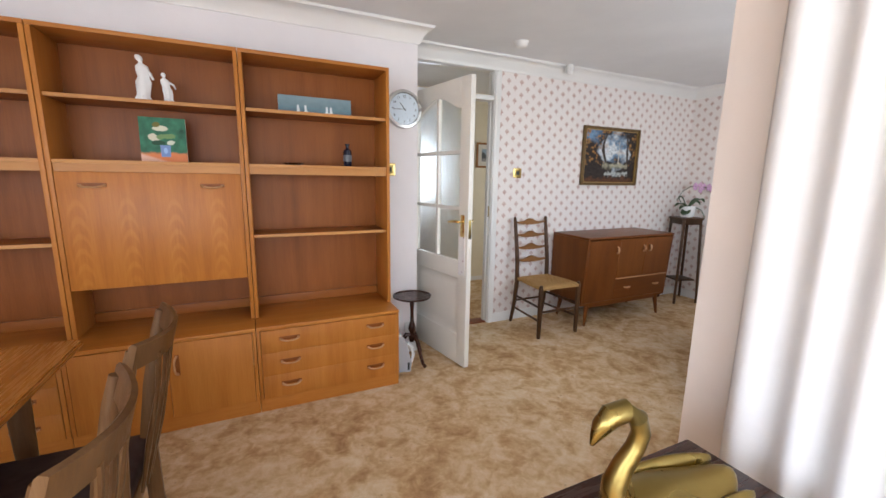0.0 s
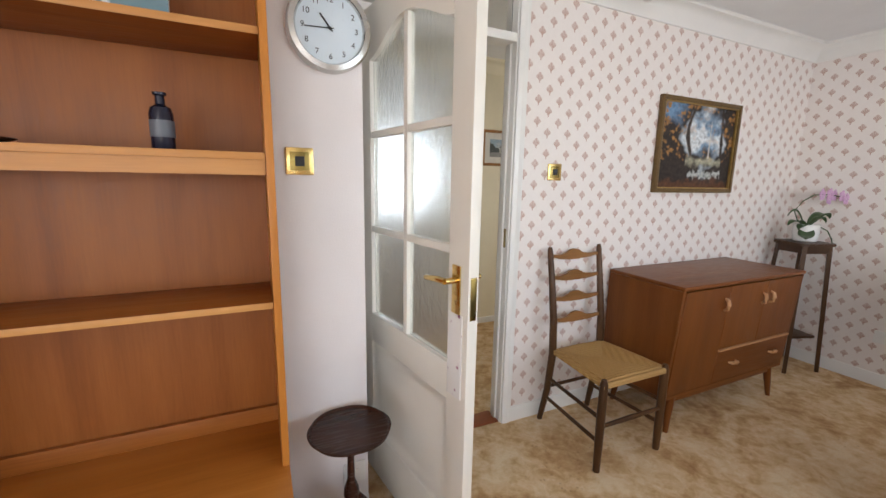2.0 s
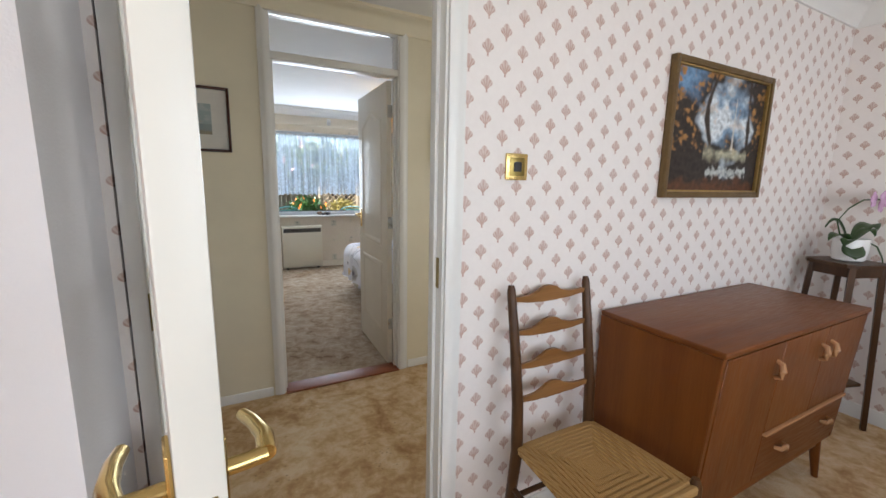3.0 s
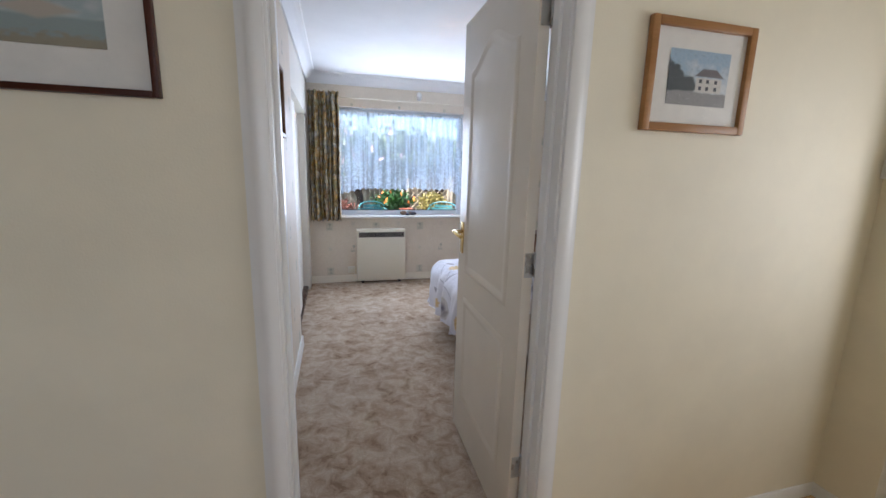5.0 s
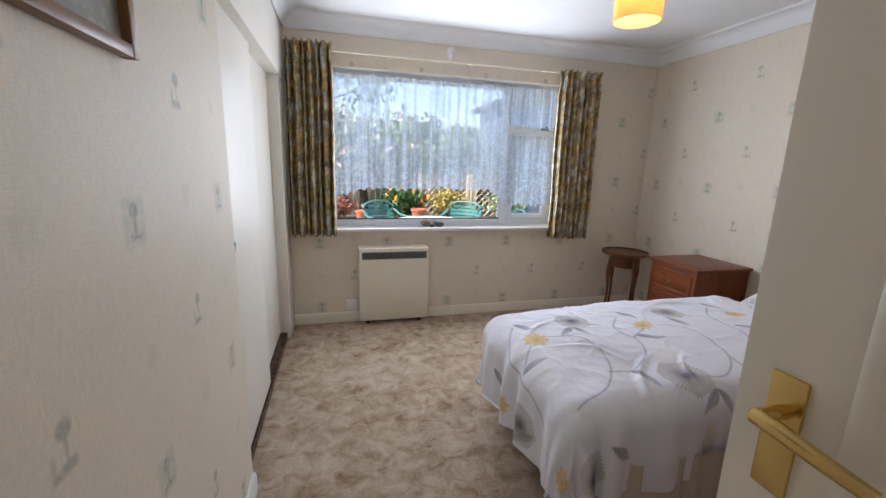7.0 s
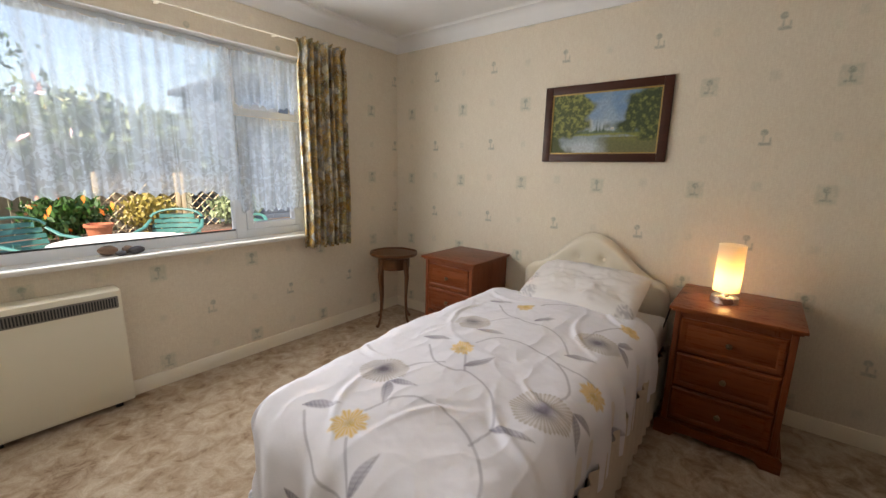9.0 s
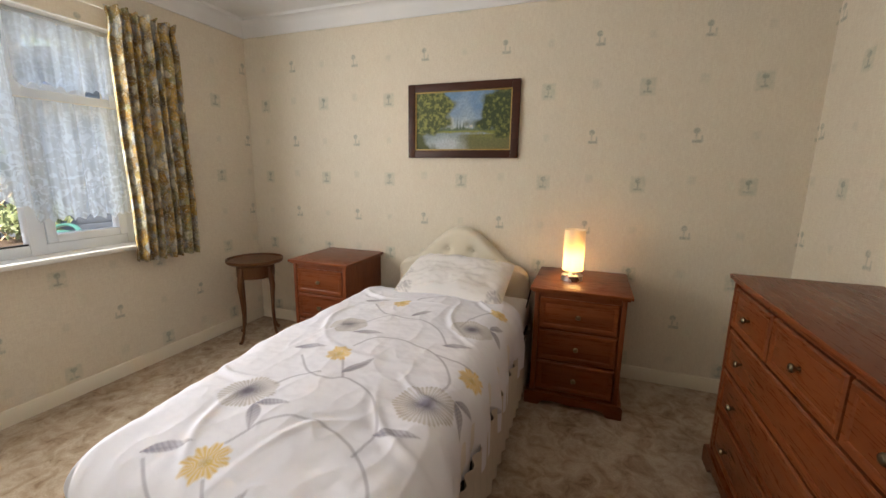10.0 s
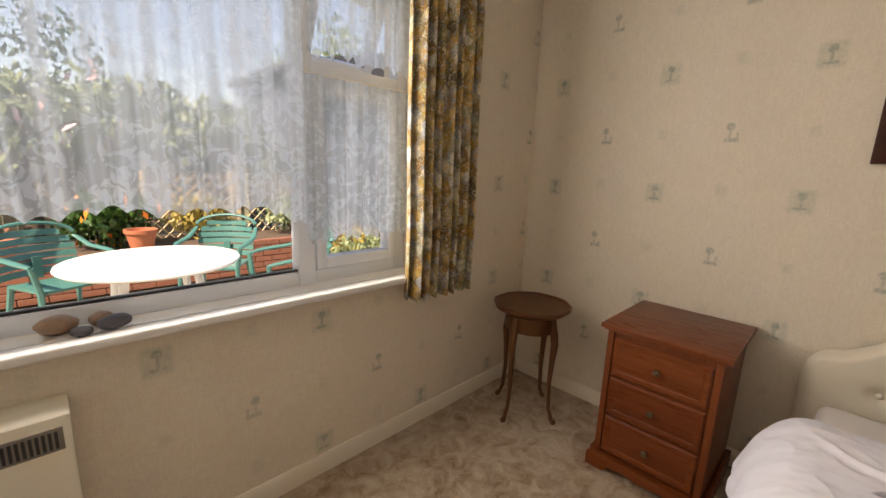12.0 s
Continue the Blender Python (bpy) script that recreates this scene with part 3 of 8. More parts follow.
structure("baseboard_hall", run_profile(bmesh.new(), [(D2[1] + 0.075, HY1), (4.26, HY1), (4.26, 5.34), (4.468, 5.34)], SKIRT_LOW), WHITE, "white gloss hall skirting board", "skirting board")
structure("baseboard_hall_end", run_profile(bmesh.new(), [(0.1, HY0), (0.1, HY1), (D2[0] - 0.075, HY1)], SKIRT_LOW), WHITE, "white gloss hall skirting board beside the bedroom door", "skirting board")
structure("baseboard_bedroom", run_profile(bmesh.new(), [(BW, BY1), (BR, BY1), (BR, BY0), (D2[1] + 0.075, BY0)], SKIRT), SKIRTC, "cream painted bedroom skirting board", "skirting board")
structure("baseboard_entry", run_profile(bmesh.new(), [(BL, BY0 + 0.02), (BL, 7.54)], SKIRT), WHITE, "white gloss skirting board beside the wardrobe", "skirting board")


def door_frame(name, x0, x1, y0, y1, label, sides):
    """Lining with a fanlight over a transom, and architraves on the given faces."""
    ob = tagged(new(name), label, "door frame", "", "structure")
    top = 2.285
    part("jamb", B(x0 - 0.036, x0, y0, y1, 0, top - 0.036, bevel=0.003), WHITE, ob)
    part("jamb", B(x1, x1 + 0.036, y0, y1, 0, top - 0.036, bevel=0.003), WHITE, ob)
    part("head", B(x0 - 0.036, x1 + 0.036, y0, y1, top - 0.036, top - 0.001, bevel=0.003), WHITE, ob)
    part("transom", B(x0, x1, y0, y1, 2.005, 2.045, bevel=0.003), WHITE, ob)
    mid = (y0 + y1) / 2
    for p, q in ((x0, x0 + 0.012), (x1 - 0.012, x1)):
        part("door_stop", B(p, q, mid - 0.012, mid + 0.022, 0, 2.005, bevel=0.002), WHITE, ob)
    glass = part("fanlight_glass", B(x0 + 0.001, x1 - 0.001, mid - 0.003, mid + 0.003, 2.046, top - 0.037), GLASS, ob, "clear fanlight glass")
    glass.visible_shadow = False
    for face, sgn, inset in sides:
        prof = [(0.0, 0.0), (0.012, 0.0), (0.018, 0.016), (0.018, 0.038), (0.011, 0.05), (0.011, 0.058), (0.0, 0.058)]

        def piece(pts):
            bm = bmesh.new()
            rings = []
            for (x, z), (ox, oz) in pts:
                rings.append([bm.verts.new((x + ox * w, face + sgn * d, z + oz * w)) for d, w in prof])
            for a, b in zip(rings, rings[1:]):
                for i in range(len(prof)):
                    bm.faces.new((a[i], a[(i + 1) % len(prof)], b[(i + 1) % len(prof)], b[i]))
            bm.faces.new(rings[0])
            bm.faces.new(rings[-1][::-1])
            return bm
        if "l" in inset:
            part("architrave", piece([((x0 - 0.008, 0), (-1, 0)), ((x0 - 0.008, top - 0.06), (-1, 1))]), WHITE, ob)
        part("architrave", piece([((x1 + 0.008, 0), (1, 0)), ((x1 + 0.008, top - 0.06), (1, 1))]), WHITE, ob)
        if "t" in inset:
            part("architrave", piece([((x0 - 0.008, top - 0.06), (-1, 1)), ((x1 + 0.008, top - 0.06), (1, 1))]), WHITE, ob)
    return ob


f1 = door_frame("door_frame_lounge", D1[0], D1[1], WY, HY0, "white gloss lounge door frame with clear fanlight", [(WY, -1, ""), (HY0, 1, "l")])
f2 = door_frame("door_frame_bedroom", D2[0], D2[1], HY1, BY0, "white gloss bedroom door frame with clear fanlight", [(HY1, -1, "l"), (BY0, 1, "l")])
structure("threshold_lounge", B(D1[0], D1[1], WY + 0.01, HY0 + 0.02, 0.0, 0.011, bevel=0.004), THRESH, "varnished brown wood threshold strip", "threshold")
structure("threshold_bedroom", B(D2[0], D2[1], HY1 - 0.03, BY0 - 0.0, 0.0, 0.011, bevel=0.004), THRESH, "red-brown wood threshold strip", "threshold")


# ---- bedroom ----
def panel_outline(x0, x1, z0, z1, rise=0.0, n=12):
    """A panel's outline; with a rise its top is a shouldered arch."""
    pts = [(x0, z0), (x1, z0)]
    if rise <= 0:
        return pts + [(x1, z1), (x0, z1)]
    for i in range(n + 1):
        u = i / n
        pts.append((x1 + (x0 - x1) * u, z1 - rise + rise * (0.5 - 0.5 * math.cos(2 * math.pi * u)) ** 0.8))
    return pts


def lever(parent, y, sgn, x, z, plate=BRASS):
    """A lever on a backplate; the door's face at y, the lever pointing to -x."""
    h = part("handle", B(x - 0.02, x + 0.02, min(y, y + sgn * 0.006), max(y, y + sgn * 0.006), z - 0.075, z + 0.075, bevel=0.003), plate, parent, "polished brass lever handle on a backplate")
    part("spindle", tube(bmesh.new(), [(x, y, z + 0.03), (x, y + sgn * 0.045, z + 0.03)], 0.009), plate, h)
    part("lever", tube(bmesh.new(), [(x, y + sgn * 0.045, z + 0.03), (x - 0.03 * LEVER[0], y + sgn * 0.05, z + 0.032), (x - 0.075 * LEVER[0], y + sgn * 0.048, z + 0.026), (x - 0.11 * LEVER[0], y + sgn * 0.042, z + 0.02)], [0.010, 0.010, 0.009, 0.008]), plate, h)
    return h


LEVER = [1]


def bedroom_door():
    """Leaf in its own axes: hinge at the origin, leaf along +x, 35 mm thick."""
    W, H, T = 0.735, 1.982, 0.036
    d = thing("door_bedroom", pose(2.886, 5.628, 0.012, 0, 0, 88.8), "open white moulded two-panel bedroom door with brass lever", "door")
    bm = B(0, W, 0, T, 0, H, bevel=0.003)
    part("leaf", bm, BDOOR, d)
    for face, sg in ((0.0, -1), (T, 1)):
        for x0, x1, z0, z1, rise in ((0.115, 0.62, 0.86, 1.83, 0.07), (0.115, 0.62, 0.2, 0.74, 0)):
            if rise:
                mid = 0.3675
                outl = [(x0, z0), (x1, z0)]
                n = 10
                for i in range(n + 1):
                    u = x1 + (x0 - x1) * i / n
                    k = 1 - min(1, abs(u - mid) / 0.25)
                    outl.append((u, z1 - 0.07 + 0.085 * (k * k * (3 - 2 * k))))
            else:
                outl = [(x0, z0), (x1, z0), (x1, z1), (x0, z1)]
            cx, cz = (x0 + x1) / 2, (z0 + z1) / 2
            bm = bmesh.new()
            rings = []
            for s, dd in ((0.0, 0.0005), (0.010, 0.007), (0.022, 0.0075), (0.034, 0.001), (0.05, 0.003)):
                rings.append([bm.verts.new((cx + (a - cx) * (1 - s / (x1 - x0) * 2), face + sg * dd, cz + (b - cz) * (1 - s / (z1 - z0) * 2))) for a, b in outl])
            for p, q in zip(rings, rings[1:]):
                for i in range(len(p)):
                    bm.faces.new((p[i], p[(i + 1) % len(p)], q[(i + 1) % len(p)], q[i]))
            bm.faces.new(rings[-1])
            part("panel", bm, BDOOR, d)
    LEVER[0] = 1
    lever(d, 0.0, -1, W - 0.06, 1.02)
    lever(d, T, 1, W - 0.06, 1.02)
    part("latch_plate", B(W - 0.001, W + 0.002, 0.008, T - 0.008, 0.94, 1.06, bevel=0.0008), BRASS, d)
    for z in (0.30, 1.04, 1.79):
        part("hinge", lathe(bmesh.new(), [(0.007, z - 0.04), (0.007, z + 0.04)], 0.002, -0.007, 10), STEEL, d, "steel butt hinge")
        part("hinge_leaf", B(-0.0025, -0.0002, 0.002, T - 0.006, z - 0.04, z + 0.04), STEEL, d)
        part("hinge_leaf", B(-0.004, 0.030, -0.0095, -0.007, z - 0.04, z + 0.04), STEEL, d)
    return d


bedroom_door()


def drawer_front(parent, x0, x1, y, z0, z1, mat, sgn=-1, knobs=(), axis="y", knob=None):
    """A fielded drawer front facing sgn along the axis."""
    bm = bmesh.new()
    rings = []
    for s, dd in ((0.0, 0.0), (0.0, 0.010), (0.006, 0.016), (0.02, 0.016), (0.028, 0.011), (0.034, 0.013)):
        rings.append([bm.verts.new((a, y + sgn * dd, b) if axis == "y" else (y + sgn * dd, a, b)) for a, b in ((x0 + s, z0 + s), (x1 - s, z0 + s), (x1 - s, z1 - s), (x0 + s, z1 - s))])
    for p, q in zip(rings, rings[1:]):
        for i in range(4):
            bm.faces.new((p[i], p[(i + 1) % 4], q[(i + 1) % 4], q[i]))
    bm.faces.new(rings[-1])
    f = part("drawer", bm, mat, parent)
    for k, z in knobs:
        turn = pose(k, y + sgn * 0.012, z, 90 if sgn < 0 else -90) if axis == "y" else pose(y + sgn * 0.012, k, z, 0, 90 if sgn > 0 else -90)
        part("knob", lathe(bmesh.new(), [(0.006, 0.0), (0.005, 0.010), (0.012, 0.017), (0.014, 0.022), (0.010, 0.028), (0.003, 0.030)], n=14, m=turn), knob or BRASSOLD, f, "small aged metal knob")
    return f


def bedside_cabinet(x0, x1, y0, y1, H, label):
    """Three drawers facing -x, on a shaped plinth."""
    c = thing("bedside_cabinet", pose(x0, y0, 0.002), label, "bedside cabinet", "bedside cabinets")
    D, W = x1 - x0, y1 - y0
    part("body", B(0.035, D, 0.025, W - 0.025, 0.07, H - 0.028, bevel=0.003), CHERRY_V, c)
    bm = bmesh.new()
    for s, za, zb in ((0.0, H - 0.018, H), (0.012, H - 0.028, H - 0.018)):
        box(bm, s, D, s, W - s, za, zb, bevel=0.005)
    part("top", bm, CHERRY, c, "polished red-brown top with moulded edge")
    out = [(0.0, 0.0), (0.075, 0.0), (0.10, 0.03), (0.16, 0.035), (W / 2, 0.025), (W - 0.16, 0.035), (W - 0.10, 0.03), (W - 0.075, 0.0), (W, 0.0), (W, 0.06), (W - 0.012, 0.075), (0.012, 0.075), (0, 0.06)]
    part("plinth", prism(bmesh.new(), out, 0.006, 0.03, "x"), CHERRY, c)
    part("plinth_side", B(0.03, D, 0.004, 0.024, 0.0, 0.075, bevel=0.003), CHERRY_X, c)
    part("plinth_side", B(0.03, D, W - 0.024, W - 0.004, 0.0, 0.075, bevel=0.003), CHERRY_X, c)
    hz = (H - 0.05 - 0.085) / 3
    for i in range(3):
        z = 0.085 + i * hz
        drawer_front(c, 0.055, W - 0.055, 0.036, z + 0.006, z + hz - 0.006, CHERRY, -1, [(W / 2, z + hz / 2)], "x", KNOB)
    for y in (0.025, W - 0.05):
        part("stile", B(0.024, 0.04, y, y + 0.025, 0.075, H - 0.028, bevel=0.004), CHERRY_V, c)
    return c


bedside_cabinet(4.705, 5.195, 8.10, 8.565, 0.672, "red-brown stained three-drawer bedside cabinet near the window")
bedside_cabinet(4.68, 5.195, 6.44, 6.945, 0.672, "red-brown stained three-drawer bedside cabinet under a lit lamp")


def chest_of_drawers():
    x0, x1, y0, y1, H = 3.30, 4.52, 5.63, 6.115, 0.871
    c = thing("chest_of_drawers", pose(x0, y0, 0.002), "wide red-brown stained chest of drawers with metal knobs", "chest of drawers")
    W, D = x1 - x0, y1 - y0
    part("body", B(0.03, W - 0.03, 0.0, D - 0.03, 0.08, H - 0.03, bevel=0.003), CHERRY_V, c)
    bm = bmesh.new()
    for s, za, zb in ((0.0, H - 0.018, H), (0.012, H - 0.03, H - 0.018)):
        box(bm, s, W - s, 0, D - s, za, zb, bevel=0.005)
    part("top", bm, CHERRY_X, c, "polished red-brown top with moulded edge")
    out = [(0.0, 0.0), (0.09, 0.0), (0.12, 0.035), (0.2, 0.04), (W / 2, 0.03), (W - 0.2, 0.04), (W - 0.12, 0.035), (W - 0.09, 0.0), (W, 0.0), (W, 0.07), (W - 0.012, 0.085), (0.012, 0.085), (0, 0.07)]
    part("plinth", prism(bmesh.new(), out, D - 0.028, D - 0.002, "y"), CHERRY_X, c)
    part("plinth_side", B(0.004, 0.026, 0.0, D - 0.03, 0, 0.085, bevel=0.003), CHERRY_X, c)
    part("plinth_side", B(W - 0.026, W - 0.004, 0.0, D - 0.03, 0, 0.085, bevel=0.003), CHERRY_X, c)
    rows = [(0.66, 0.825), (0.485, 0.65), (0.295, 0.475), (0.10, 0.285)]
    for i, (za, zb) in enumerate(rows):
        if i == 0:
            cols = [(0.05, 0.395), (0.41, W - 0.41), (W - 0.395, W - 0.05)]
        else:
            cols = [(0.05, W - 0.05)]
        for a, b in cols:
            kn = [((a + b) / 2, (za + zb) / 2)] if b - a < 0.5 else [(a + 0.17, (za + zb) / 2), (b - 0.17, (za + zb) / 2)]
            drawer_front(c, a, b, D - 0.03, za, zb, CHERRY_X, 1, kn, "y", KNOB)
    for x in (0.026, W - 0.05):
        part("stile", B(x, x + 0.022, D - 0.034, D - 0.014, 0.085, H - 0.03, bevel=0.004), CHERRY_V, c)


chest_of_drawers()


def table_mirror():
    m = thing("dressing_mirror", pose(3.66, 5.74, 0.875, 0, 0, 4), "red-brown framed dressing mirror on the chest of drawers", "mirror")
    w, z0, z1 = 0.30, 0.035, 0.62
    for n, b in (("frame_stile", (-w, -w + 0.045, 0, 0.025, z0, z1)), ("frame_stile", (w - 0.045, w, 0, 0.025, z0, z1)), ("frame_rail", (-w + 0.045, w - 0.045, 0, 0.025, z0, z0 + 0.045)), ("frame_rail", (-w + 0.045, w - 0.045, 0, 0.025, z1 - 0.045, z1))):
        part(n, B(*b, bevel=0.004), CHERRY_V, m)
    part("mirror_glass", B(-w + 0.04, w - 0.04, 0.008, 0.014, z0 + 0.04, z1 - 0.04), MIRROR, m)
    part("base", B(-w, w, -0.05, 0.05, 0.0, 0.03, bevel=0.006), CHERRY_X, m)


table_mirror()


def table_lamp():
    l = thing("table_lamp", pose(4.92, 6.745, 0.675), "lit cylindrical table lamp with white shade on a steel base", "table lamp")
    part("base", lathe(bmesh.new(), [(0.058, 0.0), (0.058, 0.028), (0.052, 0.034), (0.02, 0.036), (0.014, 0.06), (0.0, 0.06)], n=32), STEEL, l, "brushed steel base")
    bm = bmesh.new()
    n = 40
    rings = []
    for r, z in ((0.056, 0.058), (0.0565, 0.288), (0.053, 0.288), (0.0525, 0.058)):
        rings.append([bm.verts.new((r * math.cos(2 * math.pi * i / n), r * math.sin(2 * math.pi * i / n), z)) for i in range(n)])
    for k in range(4):
        a, b = rings[k], rings[(k + 1) % 4]
        for i in range(n):
            bm.faces.new((a[i], a[(i + 1) % n], b[(i + 1) % n], b[i]))
    sh = M("lamp_shade_glass", 0.5)
    sh.base((0.95, 0.83, 0.62))
    sh.b.inputs["Transmission Weight"].default_value = 0.0
    t = sh.t
    tr, df, mx = (t.nodes.new("ShaderNode" + k) for k in ("BsdfTranslucent", "BsdfDiffuse", "MixShader"))
    tr.inputs[0].default_value, df.inputs[0].default_value, mx.inputs[0].default_value = (1, 0.88, 0.68, 1), (0.92, 0.9, 0.85, 1), 0.4
    t.links.new(tr.outputs[0], mx.inputs[1])
    t.links.new(df.outputs[0], mx.inputs[2])
    t.links.new(mx.outputs[0], t.nodes["Material Output"].inputs[0])
    part("shade", bm, sh.mat, l, "frosted white glass shade, glowing warm")
    part("bulb", lathe(bmesh.new(), [(0.012, 0.06), (0.013, 0.085), (0.026, 0.11), (0.03, 0.13), (0.022, 0.152), (0.005, 0.16)], n=20), glowing("warm_bulb", (1.0, 0.68, 0.33), 13.0), l)
    return l


table_lamp()


def tray_table():
    """Small walnut table with a scalloped tray top on four cabriole legs."""
    t = thing("occasional_table", pose(4.845, 8.99, 0.002), "small walnut occasional table with scalloped dished top", "side table")
    H = 0.61
    n = 64
    bm = bmesh.new()
    rings = []
    for r, z in ((0.14, H - 0.03), (0.182, H - 0.024), (0.195, H - 0.012), (0.197, H + 0.004), (0.191, H + 0.006), (0.182, H - 0.008), (0.0, H - 0.008)):
        ring = []
        for i in range(n):
            a = 2 * math.pi * i / n
            k = 1 + 0.035 * abs(math.sin(4 * a)) - 0.02
            ring.append(bm.verts.new((r * k * math.cos(a), r * k * math.sin(a), z)))
        rings.append(ring)
    for p, q in zip(rings, rings[1:]):
        for i in range(n):
            bm.faces.new((p[i], p[(i + 1) % n], q[(i + 1) % n], q[i]))
    bm.faces.new(rings[0][::-1])
    bmesh.ops.remove_doubles(bm, verts=bm.verts, dist=1e-5)
    part("top", bm, WALNUT, t, "dished walnut top with scalloped rim")
    part("apron", lathe(bmesh.new(), [(0.128, H - 0.13), (0.132, H - 0.12), (0.132, H - 0.03)], n=32), WALNUT, t)
    for k in range(4):
        a = math.pi / 2 * k - 0.02
        c, s = math.cos(a), math.sin(a)
        pts, rad = [], []
        for r, z, w in ((0.128, H - 0.05, 0.016), (0.142, H - 0.12, 0.02), (0.152, H - 0.18, 0.019), (0.145, H - 0.28, 0.014), (0.140, H - 0.40, 0.011), (0.150, 0.08, 0.010), (0.172, 0.022, 0.011), (0.186, 0.012, 0.015), (0.195, 0.008, 0.008)):
            pts.append((r * c, r * s, z))
            rad.append(w)
        part("leg", tube(bmesh.new(), pts, rad, 10), WALNUT, t)


tray_table()


def bed():
    b = thing("single_bed", pose(0, 0, 0.002), "single divan bed with cream buttoned headboard and pleated valance", "bed")
    yc = 7.425
    part("divan", B(3.23, 5.05, yc - 0.44, yc + 0.44, 0.05, 0.32, bevel=0.02), DIVAN, b)
    part("mattress", B(3.215, 5.06, yc - 0.44, yc + 0.45, 0.32, 0.495, bevel=0.05, seg=3), LINEN, b)
    for x in (3.32, 4.9):
        for y in (yc - 0.36, yc + 0.36):
            part("castor", lathe(bmesh.new(), [(0.02, 0.0), (0.025, 0.02), (0.02, 0.06)], x, y, 12), BLACK, b)
    # valance: pleated skirt round the foot and sides
    path = [(5.0, yc - 0.455), (3.205, yc - 0.455), (3.205, yc + 0.455), (5.0, yc + 0.455)]
    pts = []
    for (xa, ya), (xb, yb) in zip(path, path[1:]):
        L = math.hypot(xb - xa, yb - ya)
        k = int(L / 0.015)
        nx, ny = (yb - ya) / L, -(xb - xa) / L
        for i in range(k):
            s = i * 0.015
            w = 0.010 * math.sin(s * 2 * math.pi / 0.085 + 2 * noise.noise((xa + s, ya, 1)))
            pts.append((xa + (xb - xa) * i / k - nx * w, ya + (yb - ya) * i / k - ny * w, nx, ny))
    bm = bmesh.new()
    rows = []
    for z, f in ((0.35, 0.2), (0.2, 0.7), (0.03, 1.15)):
        rows.append([bm.verts.new((x - nx * 0.004 * f, y - ny * 0.004 * f, z)) for x, y, nx, ny in pts])
    for p, q in zip(rows, rows[1:]):
        for i in range(len(p) - 1):
            bm.faces.new((p[i], p[i + 1], q[i + 1], q[i]))
    part("valance", bm, VALANCE, b, "beige pleated cotton valance")
    # headboard: shaped, buttoned
    yh, hw = 7.475, 0.465
    bm = bmesh.new()
    nu, nv = 72, 40

    def top(u):
        k = abs(u)
        if k < 0.79:
            a = math.pi * k / 0.79
            return 0.665 + 0.24 * (0.55 * (0.5 + 0.5 * math.cos(a)) + 0.45 * math.cos(a / 2))
        q = (k - 0.79) / 0.21
        return 0.665 - 0.12 * (1 - math.sqrt(max(0, 1 - q * q)))
    buttons = [(-0.36, 0.64), (0.0, 0.64), (0.36, 0.64), (-0.18, 0.75), (0.18, 0.75), (-0.54, 0.55), (-0.18, 0.53), (0.18, 0.53), (0.54, 0.55)]
    front, back = [], []
    for i in range(nu + 1):
        u = -1 + 2 * i / nu
        rf, rb = [], []
        for j in range(nv + 1):
            w = j / nv
            z = 0.30 + (top(u) - 0.30) * w
            edge = min(1 - abs(u), (1 - w) * 2.2)
            puff = 0.055 * (1 - (1 - min(1, edge / 0.16)) ** 2.2) ** 0.5 if edge > 0 else 0
            for bu, bz in buttons:
                dd = math.hypot((u - bu) * hw, z - bz)
                puff -= 0.024 * math.exp(-(dd / 0.026) ** 2) + 0.01 * math.exp(-(dd / 0.07) ** 2)
            rf.append(bm.verts.new((5.155 - puff, yh + u * hw, z)))
            rb.append(bm.verts.new((5.175, yh + u * hw, z)))
        front.append(rf)
        back.append(rb)
    for g, flip in ((front, False), (back, True)):
        for i in range(nu):
            for j in range(nv):
                bm.faces.new((g[i][j], g[i + 1][j], g[i + 1][j + 1], g[i][j + 1]))
    for i in range(nu):
        bm.faces.new((front[i][nv], front[i + 1][nv], back[i + 1][nv], back[i][nv]))
        bm.faces.new((front[i][0], front[i + 1][0], back[i + 1][0], back[i][0]))
    for j in range(nv):
        for k in (0, nu):
            bm.faces.new((front[k][j], front[k][j + 1], back[k][j + 1], back[k][j]))
    hb = part("headboard", bm, HEADB, b, "cream vinyl buttoned headboard with arched top")
    for bu, bz in buttons:
        part("button", lathe(bmesh.new(), [(0.011, 0.0), (0.011, 0.004), (0.006, 0.009), (0.001, 0.010)], n=12, m=pose(5.122, yh + bu * hw, bz, 0, -90)), HEADB, hb)
    return b


bed()


def set_print(ob, colours):
    at = ob.data.color_attributes.new("print", "FLOAT_COLOR", "POINT")
    at.data.foreach_set("color", np.column_stack([np.asarray(colours, dtype=np.float32), np.ones(len(colours), dtype=np.float32)]).ravel())


